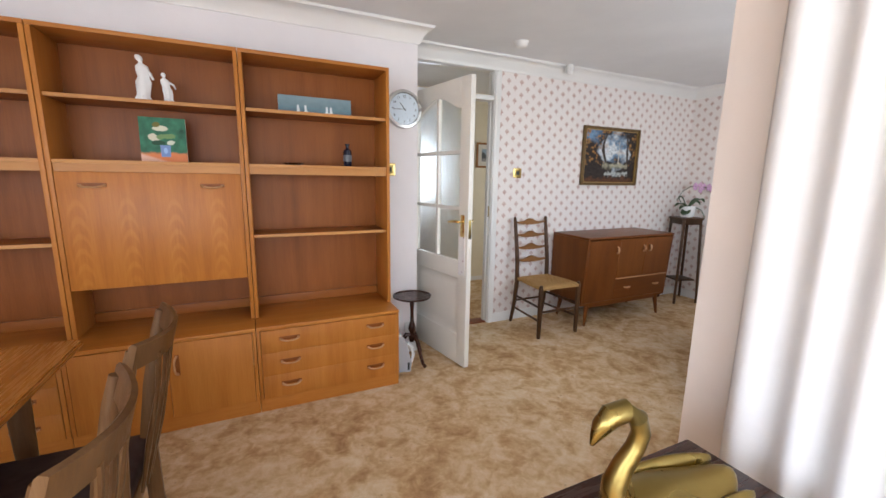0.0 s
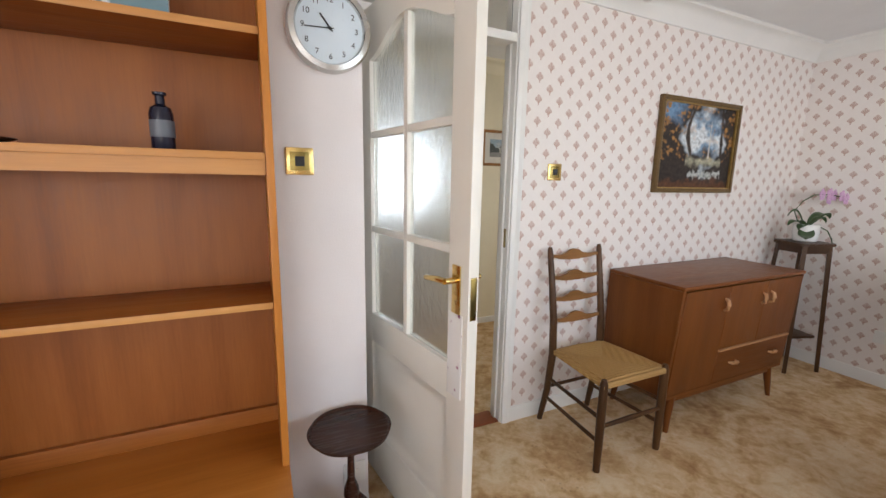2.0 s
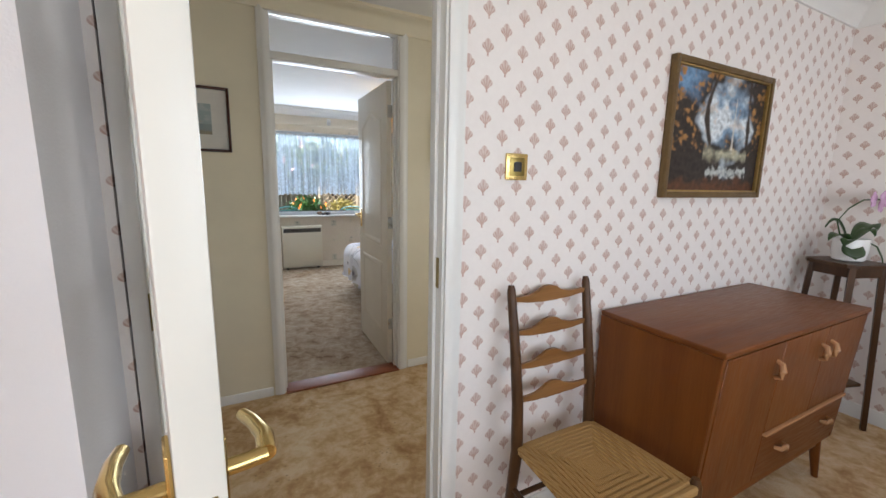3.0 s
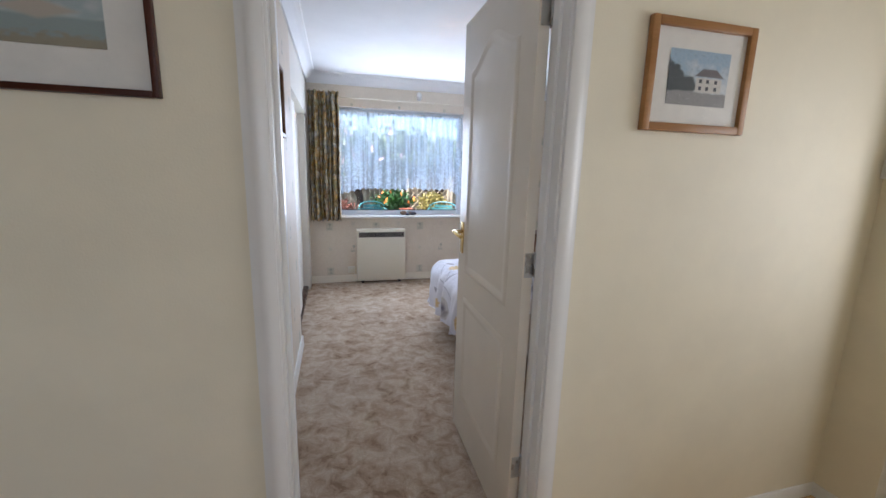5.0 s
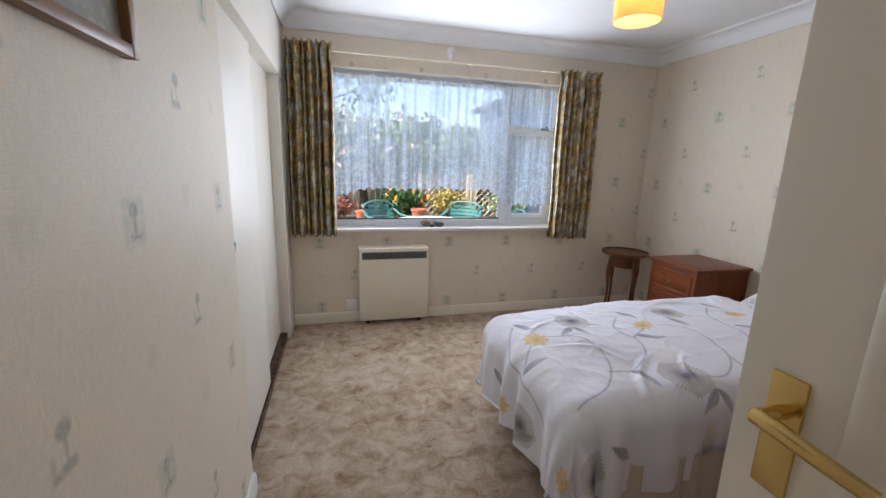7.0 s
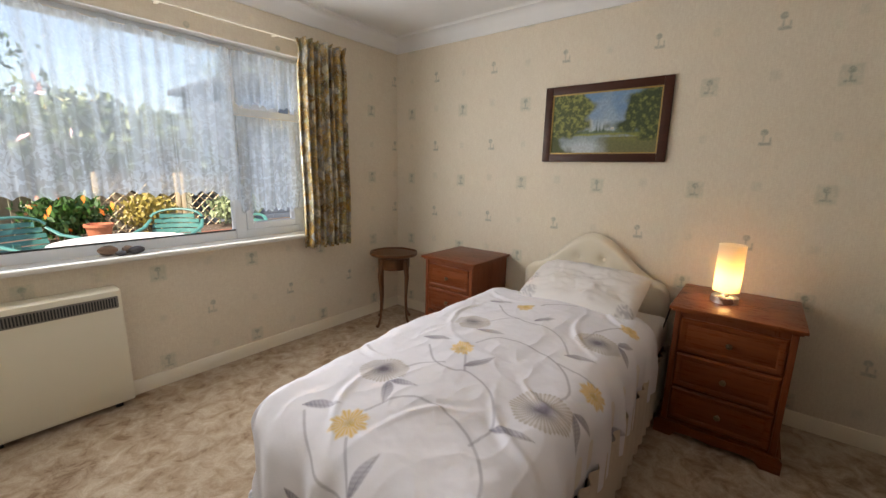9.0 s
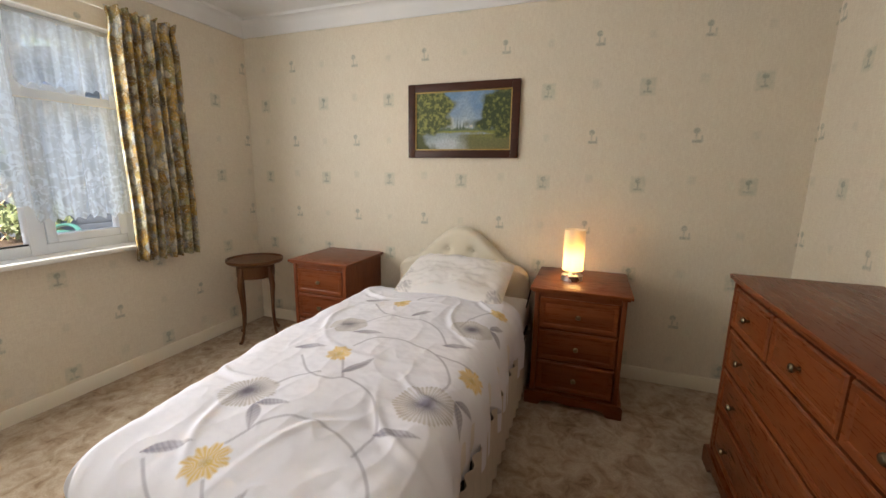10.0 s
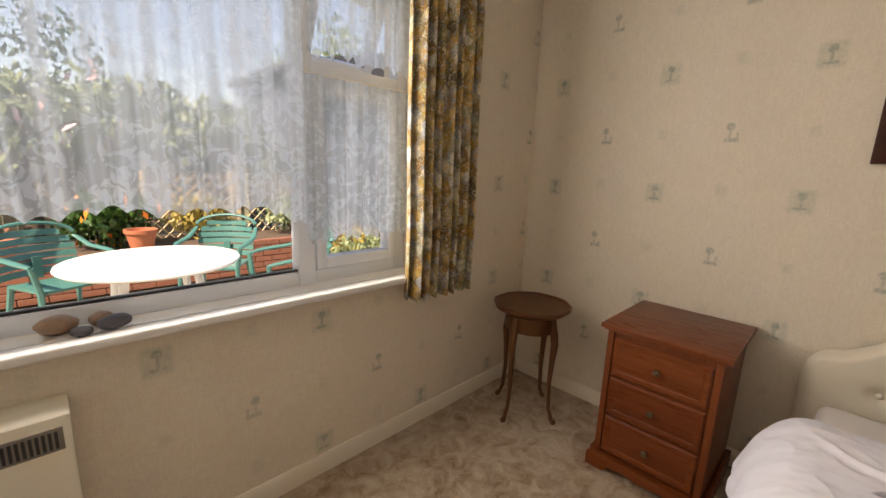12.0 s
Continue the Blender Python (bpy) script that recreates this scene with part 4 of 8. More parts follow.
def duvet_print(X, Y):
    """The cover's print over the flat cloth: spoked seed heads, yellow flowers, leaves and looping stems."""
    base = np.array((0.81, 0.81, 0.885))
    C = np.tile(base, (X.size, 1))
    grey, taupe, yellow, dark = np.array((0.235, 0.22, 0.29)), np.array((0.40, 0.35, 0.30)), np.array((0.70, 0.45, 0.075)), np.array((0.11, 0.095, 0.14))

    def ink(mask, col):
        m = np.clip(mask, 0, 1)[:, None]
        C[:] = C * (1 - m) + col * m

    def stem(pts, w=0.0036):
        """A drawn line through a few points, rounded between them."""
        p = np.array([pts[0], *pts, pts[-1]], dtype=float)
        line = []
        for i in range(1, len(p) - 2):
            for k in np.linspace(0, 1, 7, endpoint=i == len(p) - 3):
                line.append(0.5 * (2 * p[i] + (p[i + 1] - p[i - 1]) * k + (2 * p[i - 1] - 5 * p[i] + 4 * p[i + 1] - p[i + 2]) * k * k + (3 * p[i] - p[i - 1] - 3 * p[i + 1] + p[i + 2]) * k ** 3))
        line = np.array(line)
        near = np.where((X > line[:, 0].min() - 0.02) & (X < line[:, 0].max() + 0.02) & (Y > line[:, 1].min() - 0.02) & (Y < line[:, 1].max() + 0.02))[0]
        best = np.full(near.size, 9.0)
        for (ax, ay), (bx, by) in zip(line, line[1:]):
            dx, dy = bx - ax, by - ay
            k = np.clip(((X[near] - ax) * dx + (Y[near] - ay) * dy) / (dx * dx + dy * dy + 1e-12), 0, 1)
            best = np.minimum(best, np.hypot(X[near] - ax - k * dx, Y[near] - ay - k * dy))
        mask = np.zeros(X.size)
        mask[near] = np.clip(1.7 - best / w, 0, 1) * 0.5
        ink(mask, grey)

    def leaf(x0, y0, x1, y1, W=0.03):
        """A pointed leaf from its stalk to its tip, dark at the stalk and one side fuller than the other."""
        L = math.hypot(x1 - x0, y1 - y0)
        c, q = (x1 - x0) / L, (y1 - y0) / L
        k, v = ((X - x0) * c + (Y - y0) * q) / L, -(X - x0) * q + (Y - y0) * c
        belly = np.sin(np.pi * np.clip(k, 0, 1)) ** 0.8 * (1.15 - 0.5 * np.clip(k, 0, 1))
        inside = np.clip((belly * np.where(v > 0, W, W * 0.55) - np.abs(v)) / 0.005, 0, 1) * (k > 0) * (k < 1)
        ink(inside * (0.86 - 0.5 * np.clip(k, 0, 1) + 0.10 * np.sin(k * 60 + v * 320)), grey)
        ink(inside * np.clip(1 - np.abs(v) / 0.004, 0, 1) * 0.35, dark)

    loops = [[(3.16, 7.66), (3.08, 7.54), (3.04, 7.44), (3.03, 7.34), (3.0, 7.22), (2.88, 7.12)], [(3.16, 7.46), (3.09, 7.39), (3.05, 7.35)],
             [(3.26, 7.50), (3.36, 7.46), (3.40, 7.37), (3.39, 7.27), (3.35, 7.18), (3.26, 7.09), (3.12, 7.04)],
             [(3.73, 7.65), (3.63, 7.54), (3.61, 7.45), (3.64, 7.39), (3.59, 7.28), (3.51, 7.21), (3.43, 7.17), (3.34, 7.18)],
             [(3.53, 7.59), (3.59, 7.56), (3.64, 7.50)], [(3.76, 7.49), (3.64, 7.41)],
             [(3.85, 7.50), (3.94, 7.46), (3.97, 7.37), (3.94, 7.23), (3.88, 7.14), (3.78, 7.08), (3.70, 7.08)],
             [(4.34, 7.68), (4.23, 7.57), (4.20, 7.47), (4.18, 7.34), (4.12, 7.25), (4.02, 7.18)],
             [(3.92, 7.18), (3.91, 7.09), (3.90, 7.03)], [(4.06, 7.60), (4.16, 7.55), (4.21, 7.50)],
             [(4.20, 7.18), (4.33, 7.16), (4.46, 7.10), (4.50, 7.05)], [(4.40, 7.52), (4.50, 7.46), (4.56, 7.35)]]
    for pts in loops:
        stem(pts)
    for ends in ((3.17, 7.69, 3.24, 7.58), (3.05, 7.35, 3.18, 7.34), (3.41, 7.56, 3.31, 7.48), (3.41, 7.56, 3.44, 7.45), (3.77, 7.72, 3.82, 7.60), (3.96, 7.58, 4.0, 7.45), (3.66, 7.43, 3.79, 7.37), (4.38, 7.77, 4.43, 7.64), (4.23, 7.43, 4.33, 7.36)):
        leaf(*ends)
    for ends in ((3.43, 7.18, 3.47, 7.05), (4.0, 7.19, 4.04, 7.07), (3.69, 7.03, 3.59, 6.94), (3.69, 7.03, 3.73, 6.93), (4.27, 7.06, 4.36, 7.0), (4.27, 7.06, 4.19, 6.98), (2.94, 7.62, 2.86, 7.52), (2.86, 7.22, 2.78, 7.34), (3.2, 6.9, 3.3, 6.82), (3.95, 6.82, 4.06, 6.78), (3.6, 7.96, 3.72, 7.92)):
        leaf(*ends)
    for cx, cy, r in ((4.03, 7.64, 0.082), (3.46, 7.63, 0.088), (4.205, 7.125, 0.092), (3.615, 7.10, 0.10), (2.86, 7.30, 0.09), (3.1, 6.80, 0.09), (3.2, 7.98, 0.085)):
        dx, dy = X - cx, Y - cy
        d, a = np.hypot(dx, dy), np.arctan2(dy, dx)
        rr = r * (1 + 0.04 * np.sin(a * 7 + cx * 9) + 0.03 * np.sin(a * 40))
        rays = np.clip(0.5 + 0.8 * np.sin(a * 40), 0, 1) * np.clip(d / (r * 0.4), 0, 1)
        ink(np.clip((rr - d) / 0.005, 0, 1) * (0.30 + 0.38 * rays), taupe)
        ink(np.clip(1.2 - d / (r * 0.6), 0, 1) ** 1.3 * 0.9, dark)
    for cx, cy, r in ((4.38, 7.55, 0.045), (4.47, 7.06, 0.05), (3.78, 7.52, 0.05), (3.86, 7.02, 0.055), (3.20, 7.50, 0.06), (2.85, 7.48, 0.05), (3.55, 7.92, 0.05), (2.9, 6.9, 0.055)):
        dx, dy = X - cx, Y - cy
        d, a = np.hypot(dx, dy), np.arctan2(dy, dx)
        rr = r * (0.78 + 0.26 * np.abs(np.sin(a * 4 + cx * 7)) + 0.06 * np.sin(a * 17))
        ink(np.clip((rr - d) / 0.008, 0, 1) * (0.70 + 0.2 * np.sin(a * 23)), yellow)
        ink(np.clip(1 - d / (r * 0.4), 0, 1) * 0.55, yellow * 0.55)
    return C


def duvet():
    """A quilt draped over the mattress: flat cloth folded down along the sides and foot."""
    yc, hw, foot, head, zt, r = 7.435, 0.345, 3.19, 4.72, 0.575, 0.12
    na, ns = 500, 380
    A = np.linspace(-0.44, head - foot, na)
    S = np.linspace(-0.74, 0.74, ns)
    aa, ss = np.meshgrid(A, S, indexing="ij")
    wide = hw + np.where(ss > 0, 0.075, -0.015) * np.clip((aa - 0.1) / 0.5, 0, 1)
    ea, es = np.maximum(0, -aa), np.maximum(0, np.abs(ss) - wide)
    e = np.hypot(ea, es)
    ang = np.minimum(e / r, math.pi / 2)
    out, drop = r * np.sin(ang), r * (1 - np.cos(ang)) + np.maximum(0, e - r * math.pi / 2)
    ux, uy = np.where(e > 0, -ea / np.maximum(e, 1e-9), 0), np.where(e > 0, np.sign(ss) * es / np.maximum(e, 1e-9), 0)
    X = foot + np.maximum(aa, 0) + ux * out
    Y = yc + np.clip(ss, -wide, wide) + uy * out
    Z = zt - drop
    peri = np.where(es > ea, aa, ss) * 1.0
    hang = np.clip(drop / 0.22, 0, 1)
    wave = np.sin(peri * 24 + 2.2 * np.sin(peri * 7)) * 0.018 + np.sin(peri * 53) * 0.006
    X, Y = X + ux * wave * hang + ux * 0.012 * hang, Y + uy * wave * hang + uy * (0.012 + 0.035 * (ss > 0) * np.clip((aa - 0.25) / 0.4, 0, 1)) * hang
    lump = np.array([0.012 * noise.noise((a * 2.6, s * 3.1, 0.3)) + 0.005 * noise.noise((a * 7, s * 6, 4.1)) + 0.004 * (1 - abs(noise.noise((a * 5.2 + 3 * s, s * 11.0 - 2 * a, 7.7)))) ** 4 for a, s in zip(aa.ravel(), ss.ravel())]).reshape(aa.shape)
    fine = np.array([0.0028 * noise.noise((a * 19 + 9 * s, s * 15 - 5 * a, 2.2)) + 0.0012 * noise.noise((a * 45, s * 41, 8.2)) for a, s in zip(aa.ravel(), ss.ravel())]).reshape(aa.shape)
    for x0, y0, ang, L, w, h in ((0.25, -0.30, 55, 0.16, 0.014, 0.009), (0.45, -0.33, 70, 0.13, 0.012, 0.008), (0.75, 0.25, -30, 0.20, 0.016, 0.008), (1.05, -0.2, 25, 0.18, 0.013, 0.008), (1.2, 0.12, -60, 0.15, 0.012, 0.009), (0.12, 0.2, 20, 0.16, 0.014, 0.008), (0.6, 0.02, 80, 0.2, 0.018, 0.006), (0.95, 0.36, 10, 0.2, 0.013, 0.009), (1.35, -0.28, 40, 0.12, 0.012, 0.01), (0.18, -0.08, -40, 0.14, 0.013, 0.007), (1.3, 0.33, 65, 0.12, 0.012, 0.009), (0.35, 0.36, 75, 0.12, 0.012, 0.009)):
        ca, sa = math.cos(radians(ang)), math.sin(radians(ang))
        p, q = (aa - x0) * ca + (ss - y0) * sa, -(aa - x0) * sa + (ss - y0) * ca
        q = q + 0.25 * p * p / L
        lump = lump + h * np.exp(-(q / w) ** 2 - (p / L) ** 2) - 0.5 * h * np.exp(-((q - 2 * w) / (1.4 * w)) ** 2 - (p / L) ** 2)
    Z = Z + (lump + fine) * (1 - 0.6 * hang) + 0.025 * np.exp(-(np.abs(ss) / 0.3) ** 2) * np.clip(aa / 0.2, 0, 1)
    Z = Z - 0.02 * np.clip((aa - (head - foot - 0.1)) / 0.1, 0, 1)
    Z = np.maximum(Z, 0.2 + 0.02 * np.sin(peri * 9))
    co = np.column_stack([X.ravel(), Y.ravel(), Z.ravel()])
    faces = [(i * ns + j, (i + 1) * ns + j, (i + 1) * ns + j + 1, i * ns + j + 1) for i in range(na - 1) for j in range(ns - 1)]
    me = bpy.data.meshes.new("duvet")
    me.from_pydata(co.tolist(), [], faces)
    me.materials.append(PRINT_CLOTH)
    me.polygons.foreach_set("use_smooth", [True] * len(me.polygons))
    ob = tagged(new("duvet", me), "white duvet cover printed with grey seed heads and yellow flowers", "duvet")
    flatx, flaty = (foot + aa).ravel(), (yc + ss).ravel()
    set_print(ob, duvet_print(flatx, flaty))
    mod = ob.modifiers.new("thickness", "SOLIDIFY")
    mod.thickness, mod.offset = 0.012, -1


duvet()


def pillow():
    """A plump pillow leaning against the headboard."""
    nu, nv = 60, 44
    bm = bmesh.new()
    sheets = []
    tilt = Matrix.Translation((4.79, 7.40, 0.64)) @ Matrix.Rotation(radians(-19), 4, "Y")
    for side in (1, -1):
        g = []
        for i in range(nu + 1):
            row = []
            for j in range(nv + 1):
                u, v = -1 + 2 * i / nu, -1 + 2 * j / nv
                k = max(0, (1 - u ** 4) * (1 - v ** 4)) ** 0.55
                pinch = 1 - 0.06 * (1 - abs(u)) * v * v
                h = 0.075 * k * (1 + 0.25 * noise.noise((u * 2.2, v * 2.2, 5 + side))) + (0.010 * noise.noise((u * 5 + v, v * 6, 1)) + 0.007 * noise.noise((u * 13, v * 11 + 2 * u, 3))) * k
                p = tilt @ Vector((v * 0.225 * (1 - 0.05 * u * u), u * 0.318 * pinch, side * h))
                row.append(bm.verts.new(p))
            g.append(row)
        sheets.append(g)
        for i in range(nu):
            for j in range(nv):
                bm.faces.new((g[i][j], g[i + 1][j], g[i + 1][j + 1], g[i][j + 1]))
    bmesh.ops.remove_doubles(bm, verts=bm.verts, dist=0.0008)
    ob = solid("pillow", bm, PRINT_CLOTH, "plump white cotton pillow with faint grey print", "pillow")
    n = len(ob.data.vertices)
    co = np.empty(n * 3)
    ob.data.vertices.foreach_get("co", co)
    co = co.reshape(-1, 3)
    C = np.tile(np.array((0.78, 0.755, 0.75)), (n, 1))
    for cx, cy, r in ((4.61, 7.66, 0.055), (4.74, 7.70, 0.05), (4.6, 7.12, 0.05)):
        d = np.hypot(co[:, 0] - cx, co[:, 1] - cy)
        a = np.arctan2(co[:, 1] - cy, co[:, 0] - cx)
        m = (np.clip((r - d) / 0.006, 0, 1) * (0.4 + 0.35 * np.sin(a * 14)))[:, None]
        C = C * (1 - m) + np.array((0.35, 0.33, 0.36)) * m
    set_print(ob, C)


pillow()


def hanging_curtain(x0, x1, y, z0, z1, folds, label, seed):
    n, rows = 220, 26
    bm = bmesh.new()
    g = []
    for j in range(rows + 1):
        w = j / rows
        z = z0 + (z1 - z0) * w
        row = []
        for i in range(n + 1):
            u = i / n
            ph = folds * 2 * math.pi * u + 1.4 * noise.noise((u * 4, seed, 0)) + 0.35 * noise.noise((u * 6, w * 2, seed))
            pinch = 1.0 if w < 0.93 else 1 - 0.35 * (w - 0.93) / 0.05 if w < 0.98 else 0.65 + 0.4 * (w - 0.98) / 0.02
            amp = 0.038 * pinch
            sway = 0.012 * noise.noise((w * 2, seed, 3)) * (1 - w)
            cx = (x0 + x1) / 2
            x = cx + (x0 + (x1 - x0) * u - cx) * (0.94 if 0.9 < w < 0.985 else 1.0) + sway + 0.01 * math.sin(ph * 0.5 + 1)
            row.append(bm.verts.new((x, y + amp * math.sin(ph) + 0.008 * math.sin(2.3 * ph), z + (0.006 * math.sin(ph) if j == 0 else 0) + (0.012 * abs(math.sin(ph)) if j == rows else 0))))
        g.append(row)
    for a, b in zip(g, g[1:]):
        for i in range(n):
            bm.faces.new((a[i], a[i + 1], b[i + 1], b[i]))
    ob = solid("curtain", bm, CURTAIN, label, "curtain", group="bedroom curtains")
    mod = ob.modifiers.new("cloth", "SOLIDIFY")
    mod.thickness = 0.003
    return ob


hanging_curtain(2.0, 2.345, 9.215, 0.76, 2.155, 7, "gathered floral curtain in ochre, blue and green beside the wardrobe", 3.0)
hanging_curtain(4.175, 4.565, 9.215, 0.705, 2.125, 7, "gathered floral curtain in ochre, blue and green over the corner table", 8.0)
rail = thing("curtain_rail", pose(0, 0, 0), "slim cream plastic curtain track above the window", "curtain rail")
part("track", B(2.0, 4.6, 9.243, 9.257, 2.112, 2.126, bevel=0.003), SKIRTC, rail)
for x in (2.1, 2.75, 3.4, 4.05, 4.52):
    part("bracket", B(x, x + 0.02, 9.257, 9.301, 2.112, 2.126), SKIRTC, rail)


def bedroom_window():
    w = tagged(new("window_1"), "wide white plastic window with an open top light", "window", "", "structure")
    x0, x1, z0, z1 = WIN
    y0, y1 = 9.39, 9.455
    m0, m1 = 3.775, 3.845
    part("window_frame", B(x0, x0 + 0.055, y0, y1, z0, z1, bevel=0.006), UPVC, w)
    part("window_frame", B(x1 - 0.055, x1, y0, y1, z0, z1, bevel=0.006), UPVC, w)
    part("window_frame", B(x0 + 0.055, m0, y0, y1, z1 - 0.055, z1, bevel=0.006), UPVC, w)
    part("window_frame", B(m1, x1 - 0.055, y0, y1, z1 - 0.055, z1, bevel=0.006), UPVC, w)
    part("window_frame", B(x0 + 0.055, m0, y0, y1, z0, z0 + 0.06, bevel=0.006), UPVC, w)
    part("window_frame", B(m1, x1 - 0.055, y0, y1, z0, z0 + 0.06, bevel=0.006), UPVC, w)
    part("mullion", B(m0, m1, y0 - 0.004, y1, z0, z1, bevel=0.006), UPVC, w)
    part("transom", B(m1, x1 - 0.055, y0, y1, 1.60, 1.655, bevel=0.006), UPVC, w)
    g = part("pane", B(x0 + 0.05, m0 + 0.005, y0 + 0.03, y0 + 0.04, z0 + 0.055, z1 - 0.05), GLASS, w)
    g.visible_shadow = False
    part("bead", B(x0 + 0.055, m0, y0 + 0.012, y0 + 0.028, z0 + 0.06, z0 + 0.068), BLACK, w, "dark rubber glazing seal")
    # lower side casement
    s = part("casement", B(m1 + 0.002, m1 + 0.045, y0 - 0.012, y1 - 0.01, z0 + 0.062, 1.598, bevel=0.006), UPVC, w)
    for b in ((x1 - 0.1, x1 - 0.057, z0 + 0.062, 1.598), (m1 + 0.045, x1 - 0.1, z0 + 0.062, z0 + 0.107), (m1 + 0.045, x1 - 0.1, 1.553, 1.598)):
        part("casement_rail", B(b[0], b[1], y0 - 0.012, y1 - 0.01, b[2], b[3], bevel=0.006), UPVC, s)
    g = part("pane", B(m1 + 0.04, x1 - 0.095, y0 + 0.018, y0 + 0.026, z0 + 0.1, 1.56), GLASS, s)
    g.visible_shadow = False
    # top light, hung at its head and pushed open outwards
    t = part("top_light", B(-0.17, 0.17, -0.03, 0.025, -0.045, 0.0, bevel=0.005), UPVC, w, "open top-hung light", at=pose((m1 + x1 - 0.055) / 2, y0 + 0.06, z1 - 0.058, 24))
    for b in ((-0.17, -0.128, -0.32, -0.045), (0.128, 0.17, -0.32, -0.045), (-0.128, 0.128, -0.32, -0.275)):
        part("light_rail", B(b[0], b[1], -0.03, 0.025, b[2], b[3], bevel=0.005), UPVC, t)
    g = part("pane", B(-0.132, 0.132, -0.006, 0.002, -0.28, -0.04), GLASS, t)
    g.visible_shadow = False
    part("window_sill", B(x0 - 0.05, x1 + 0.05, 9.235, 9.30, z0 - 0.022, z0 + 0.006, bevel=0.009, seg=3), WHITE, w, "white gloss window board with rounded nose")
    part("window_board", B(x0 + 0.001, x1 - 0.001, 9.30, 9.389, z0 - 0.022, z0 + 0.006), WHITE, w)
    part("reveal", B(x0, x1, 9.302, 9.389, z1 - 0.006, z1 - 0.001), WHITE, w)


bedroom_window()


def net(x0, x1, y, z0, z1, folds, label, seed, deep=0.014):
    """A gathered net with a scalloped hem."""
    n, rows = 360, 22
    bm = bmesh.new()
    g = []
    for j in range(rows + 1):
        row = []
        for i in range(n + 1):
            u = i / n
            w = j / rows
            ph = folds * 2 * math.pi * u + 2.0 * noise.noise((u * 6, seed, 0))
            hem = (-0.07 * max(0.0, 1 - u / 0.2) - 0.075 * max(0.0, (u - 0.9) / 0.1)) * (1 if folds > 10 else 0) + 0.022 * abs(math.sin(u * folds * 5.2 + seed)) + 0.03 * noise.noise((u * 9, seed, 5))
            z = (z0 + hem) + (z1 - z0 - hem) * w
            row.append(bm.verts.new((x0 + (x1 - x0) * u + 0.006 * noise.noise((u * 12, w * 2, seed)), y + (deep + 0.4 * deep * (1 - w)) * math.sin(ph) + 0.006 * noise.noise((u * 20, w, 1)), z)))
        g.append(row)
    for a, b in zip(g, g[1:]):
        for i in range(n):
            bm.faces.new((a[i], a[i + 1], b[i + 1], b[i]))
    return solid("net_curtain", bm, NET, label, "net curtain", group="net curtains")


net(2.31, 3.80, 9.362, 1.105, 1.995, 13, "white lace net curtain with scalloped hem across the wide pane", 1.0)
net(3.80, 4.285, 9.352, 0.975, 1.60, 6, "white lace net curtain on the side casement", 5.0, 0.009)
net(3.81, 4.285, 9.352, 1.66, 1.993, 5, "white lace net curtain across the open top light", 7.0, 0.007)
wire = solid("net_wire", tube(bmesh.new(), [(2.30, 9.362, 1.992), (4.29, 9.362, 1.990)], 0.004, 8), PLASTIC, "thin white wire carrying the net curtain", "curtain wire")
solid("net_wire", tube(bmesh.new(), [(3.80, 9.358, 1.603), (4.29, 9.358, 1.603)], 0.004, 8), PLASTIC, "thin white wire on the side casement", "curtain wire")


def panel_heater():
    """A slim enamelled panel heater; dark slots in a grey strip along the top of its front."""
    h = thing("panel_heater", pose(2.508, 9.19, 0.002), "slim cream enamelled panel heater with a dark slotted grille", "heater")
    W, D, z0, z1 = 0.572, 0.111, 0.03, 0.652
    prof = [(D, z0), (0.008, z0), (0.0, z0 + 0.012), (0.0, z1 - 0.03), (0.004, z1 - 0.008), (0.016, z1), (D, z1)]
    part("casing", prism(bmesh.new(), prof, 0.0, W, "x", bevel=0.003), HEATER, h)
    g = part("grille", B(0.022, W - 0.016, -0.003, 0.006, z1 - 0.095, z1 - 0.034, bevel=0.001), HEATGREY, h, "grey air outlet strip")
    k = 46
    for i in range(k):
        x = 0.030 + (W - 0.054) * (i + 0.5) / k
        part("slot", B(x - 0.0031, x + 0.0031, -0.0038, -0.0025, z1 - 0.088, z1 - 0.042), BLACK, g)
    part("foot", B(0.05, 0.08, 0.03, D, 0.0, z0), BLACK, h)
    part("foot", B(W - 0.08, W - 0.05, 0.03, D, 0.0, z0), BLACK, h)


panel_heater()


def wall_plate(name, m, w, hgt, mat, label, category, rocker=None, inner=None):
    """A switch or socket plate; its face looks along -y before m."""
    p = thing(name, m, label, category)
    part("plate", B(-w / 2, w / 2, -0.009, 0.0, -hgt / 2, hgt / 2, bevel=0.004), mat, p)
    if inner:
        part("rim", B(-w / 2 + 0.014, w / 2 - 0.014, -0.011, -0.008, -hgt / 2 + 0.014, hgt / 2 - 0.014, bevel=0.001), inner, p)
    if rocker:
        part("rocker", B(-0.015, 0.015, -0.015, -0.008, -0.016, 0.016, bevel=0.002), rocker, p)
    return p


wall_plate("light_switch", pose(BL, 6.03, 1.413, 0, 0, 90), 0.086, 0.086, PLASTIC, "white plastic light switch beside the bedroom door", "light switch", PLASTIC)
sk = wall_plate("fused_spur", pose(2.445, BY1, 0.15), 0.086, 0.086, PLASTIC, "white plastic heater outlet above the skirting", "socket", PLASTIC)
part("cable", tube(bmesh.new(), [(0.02, -0.012, -0.03), (0.04, -0.02, -0.06), (0.075, -0.03, -0.055)], 0.004, 8), PLASTIC, sk)


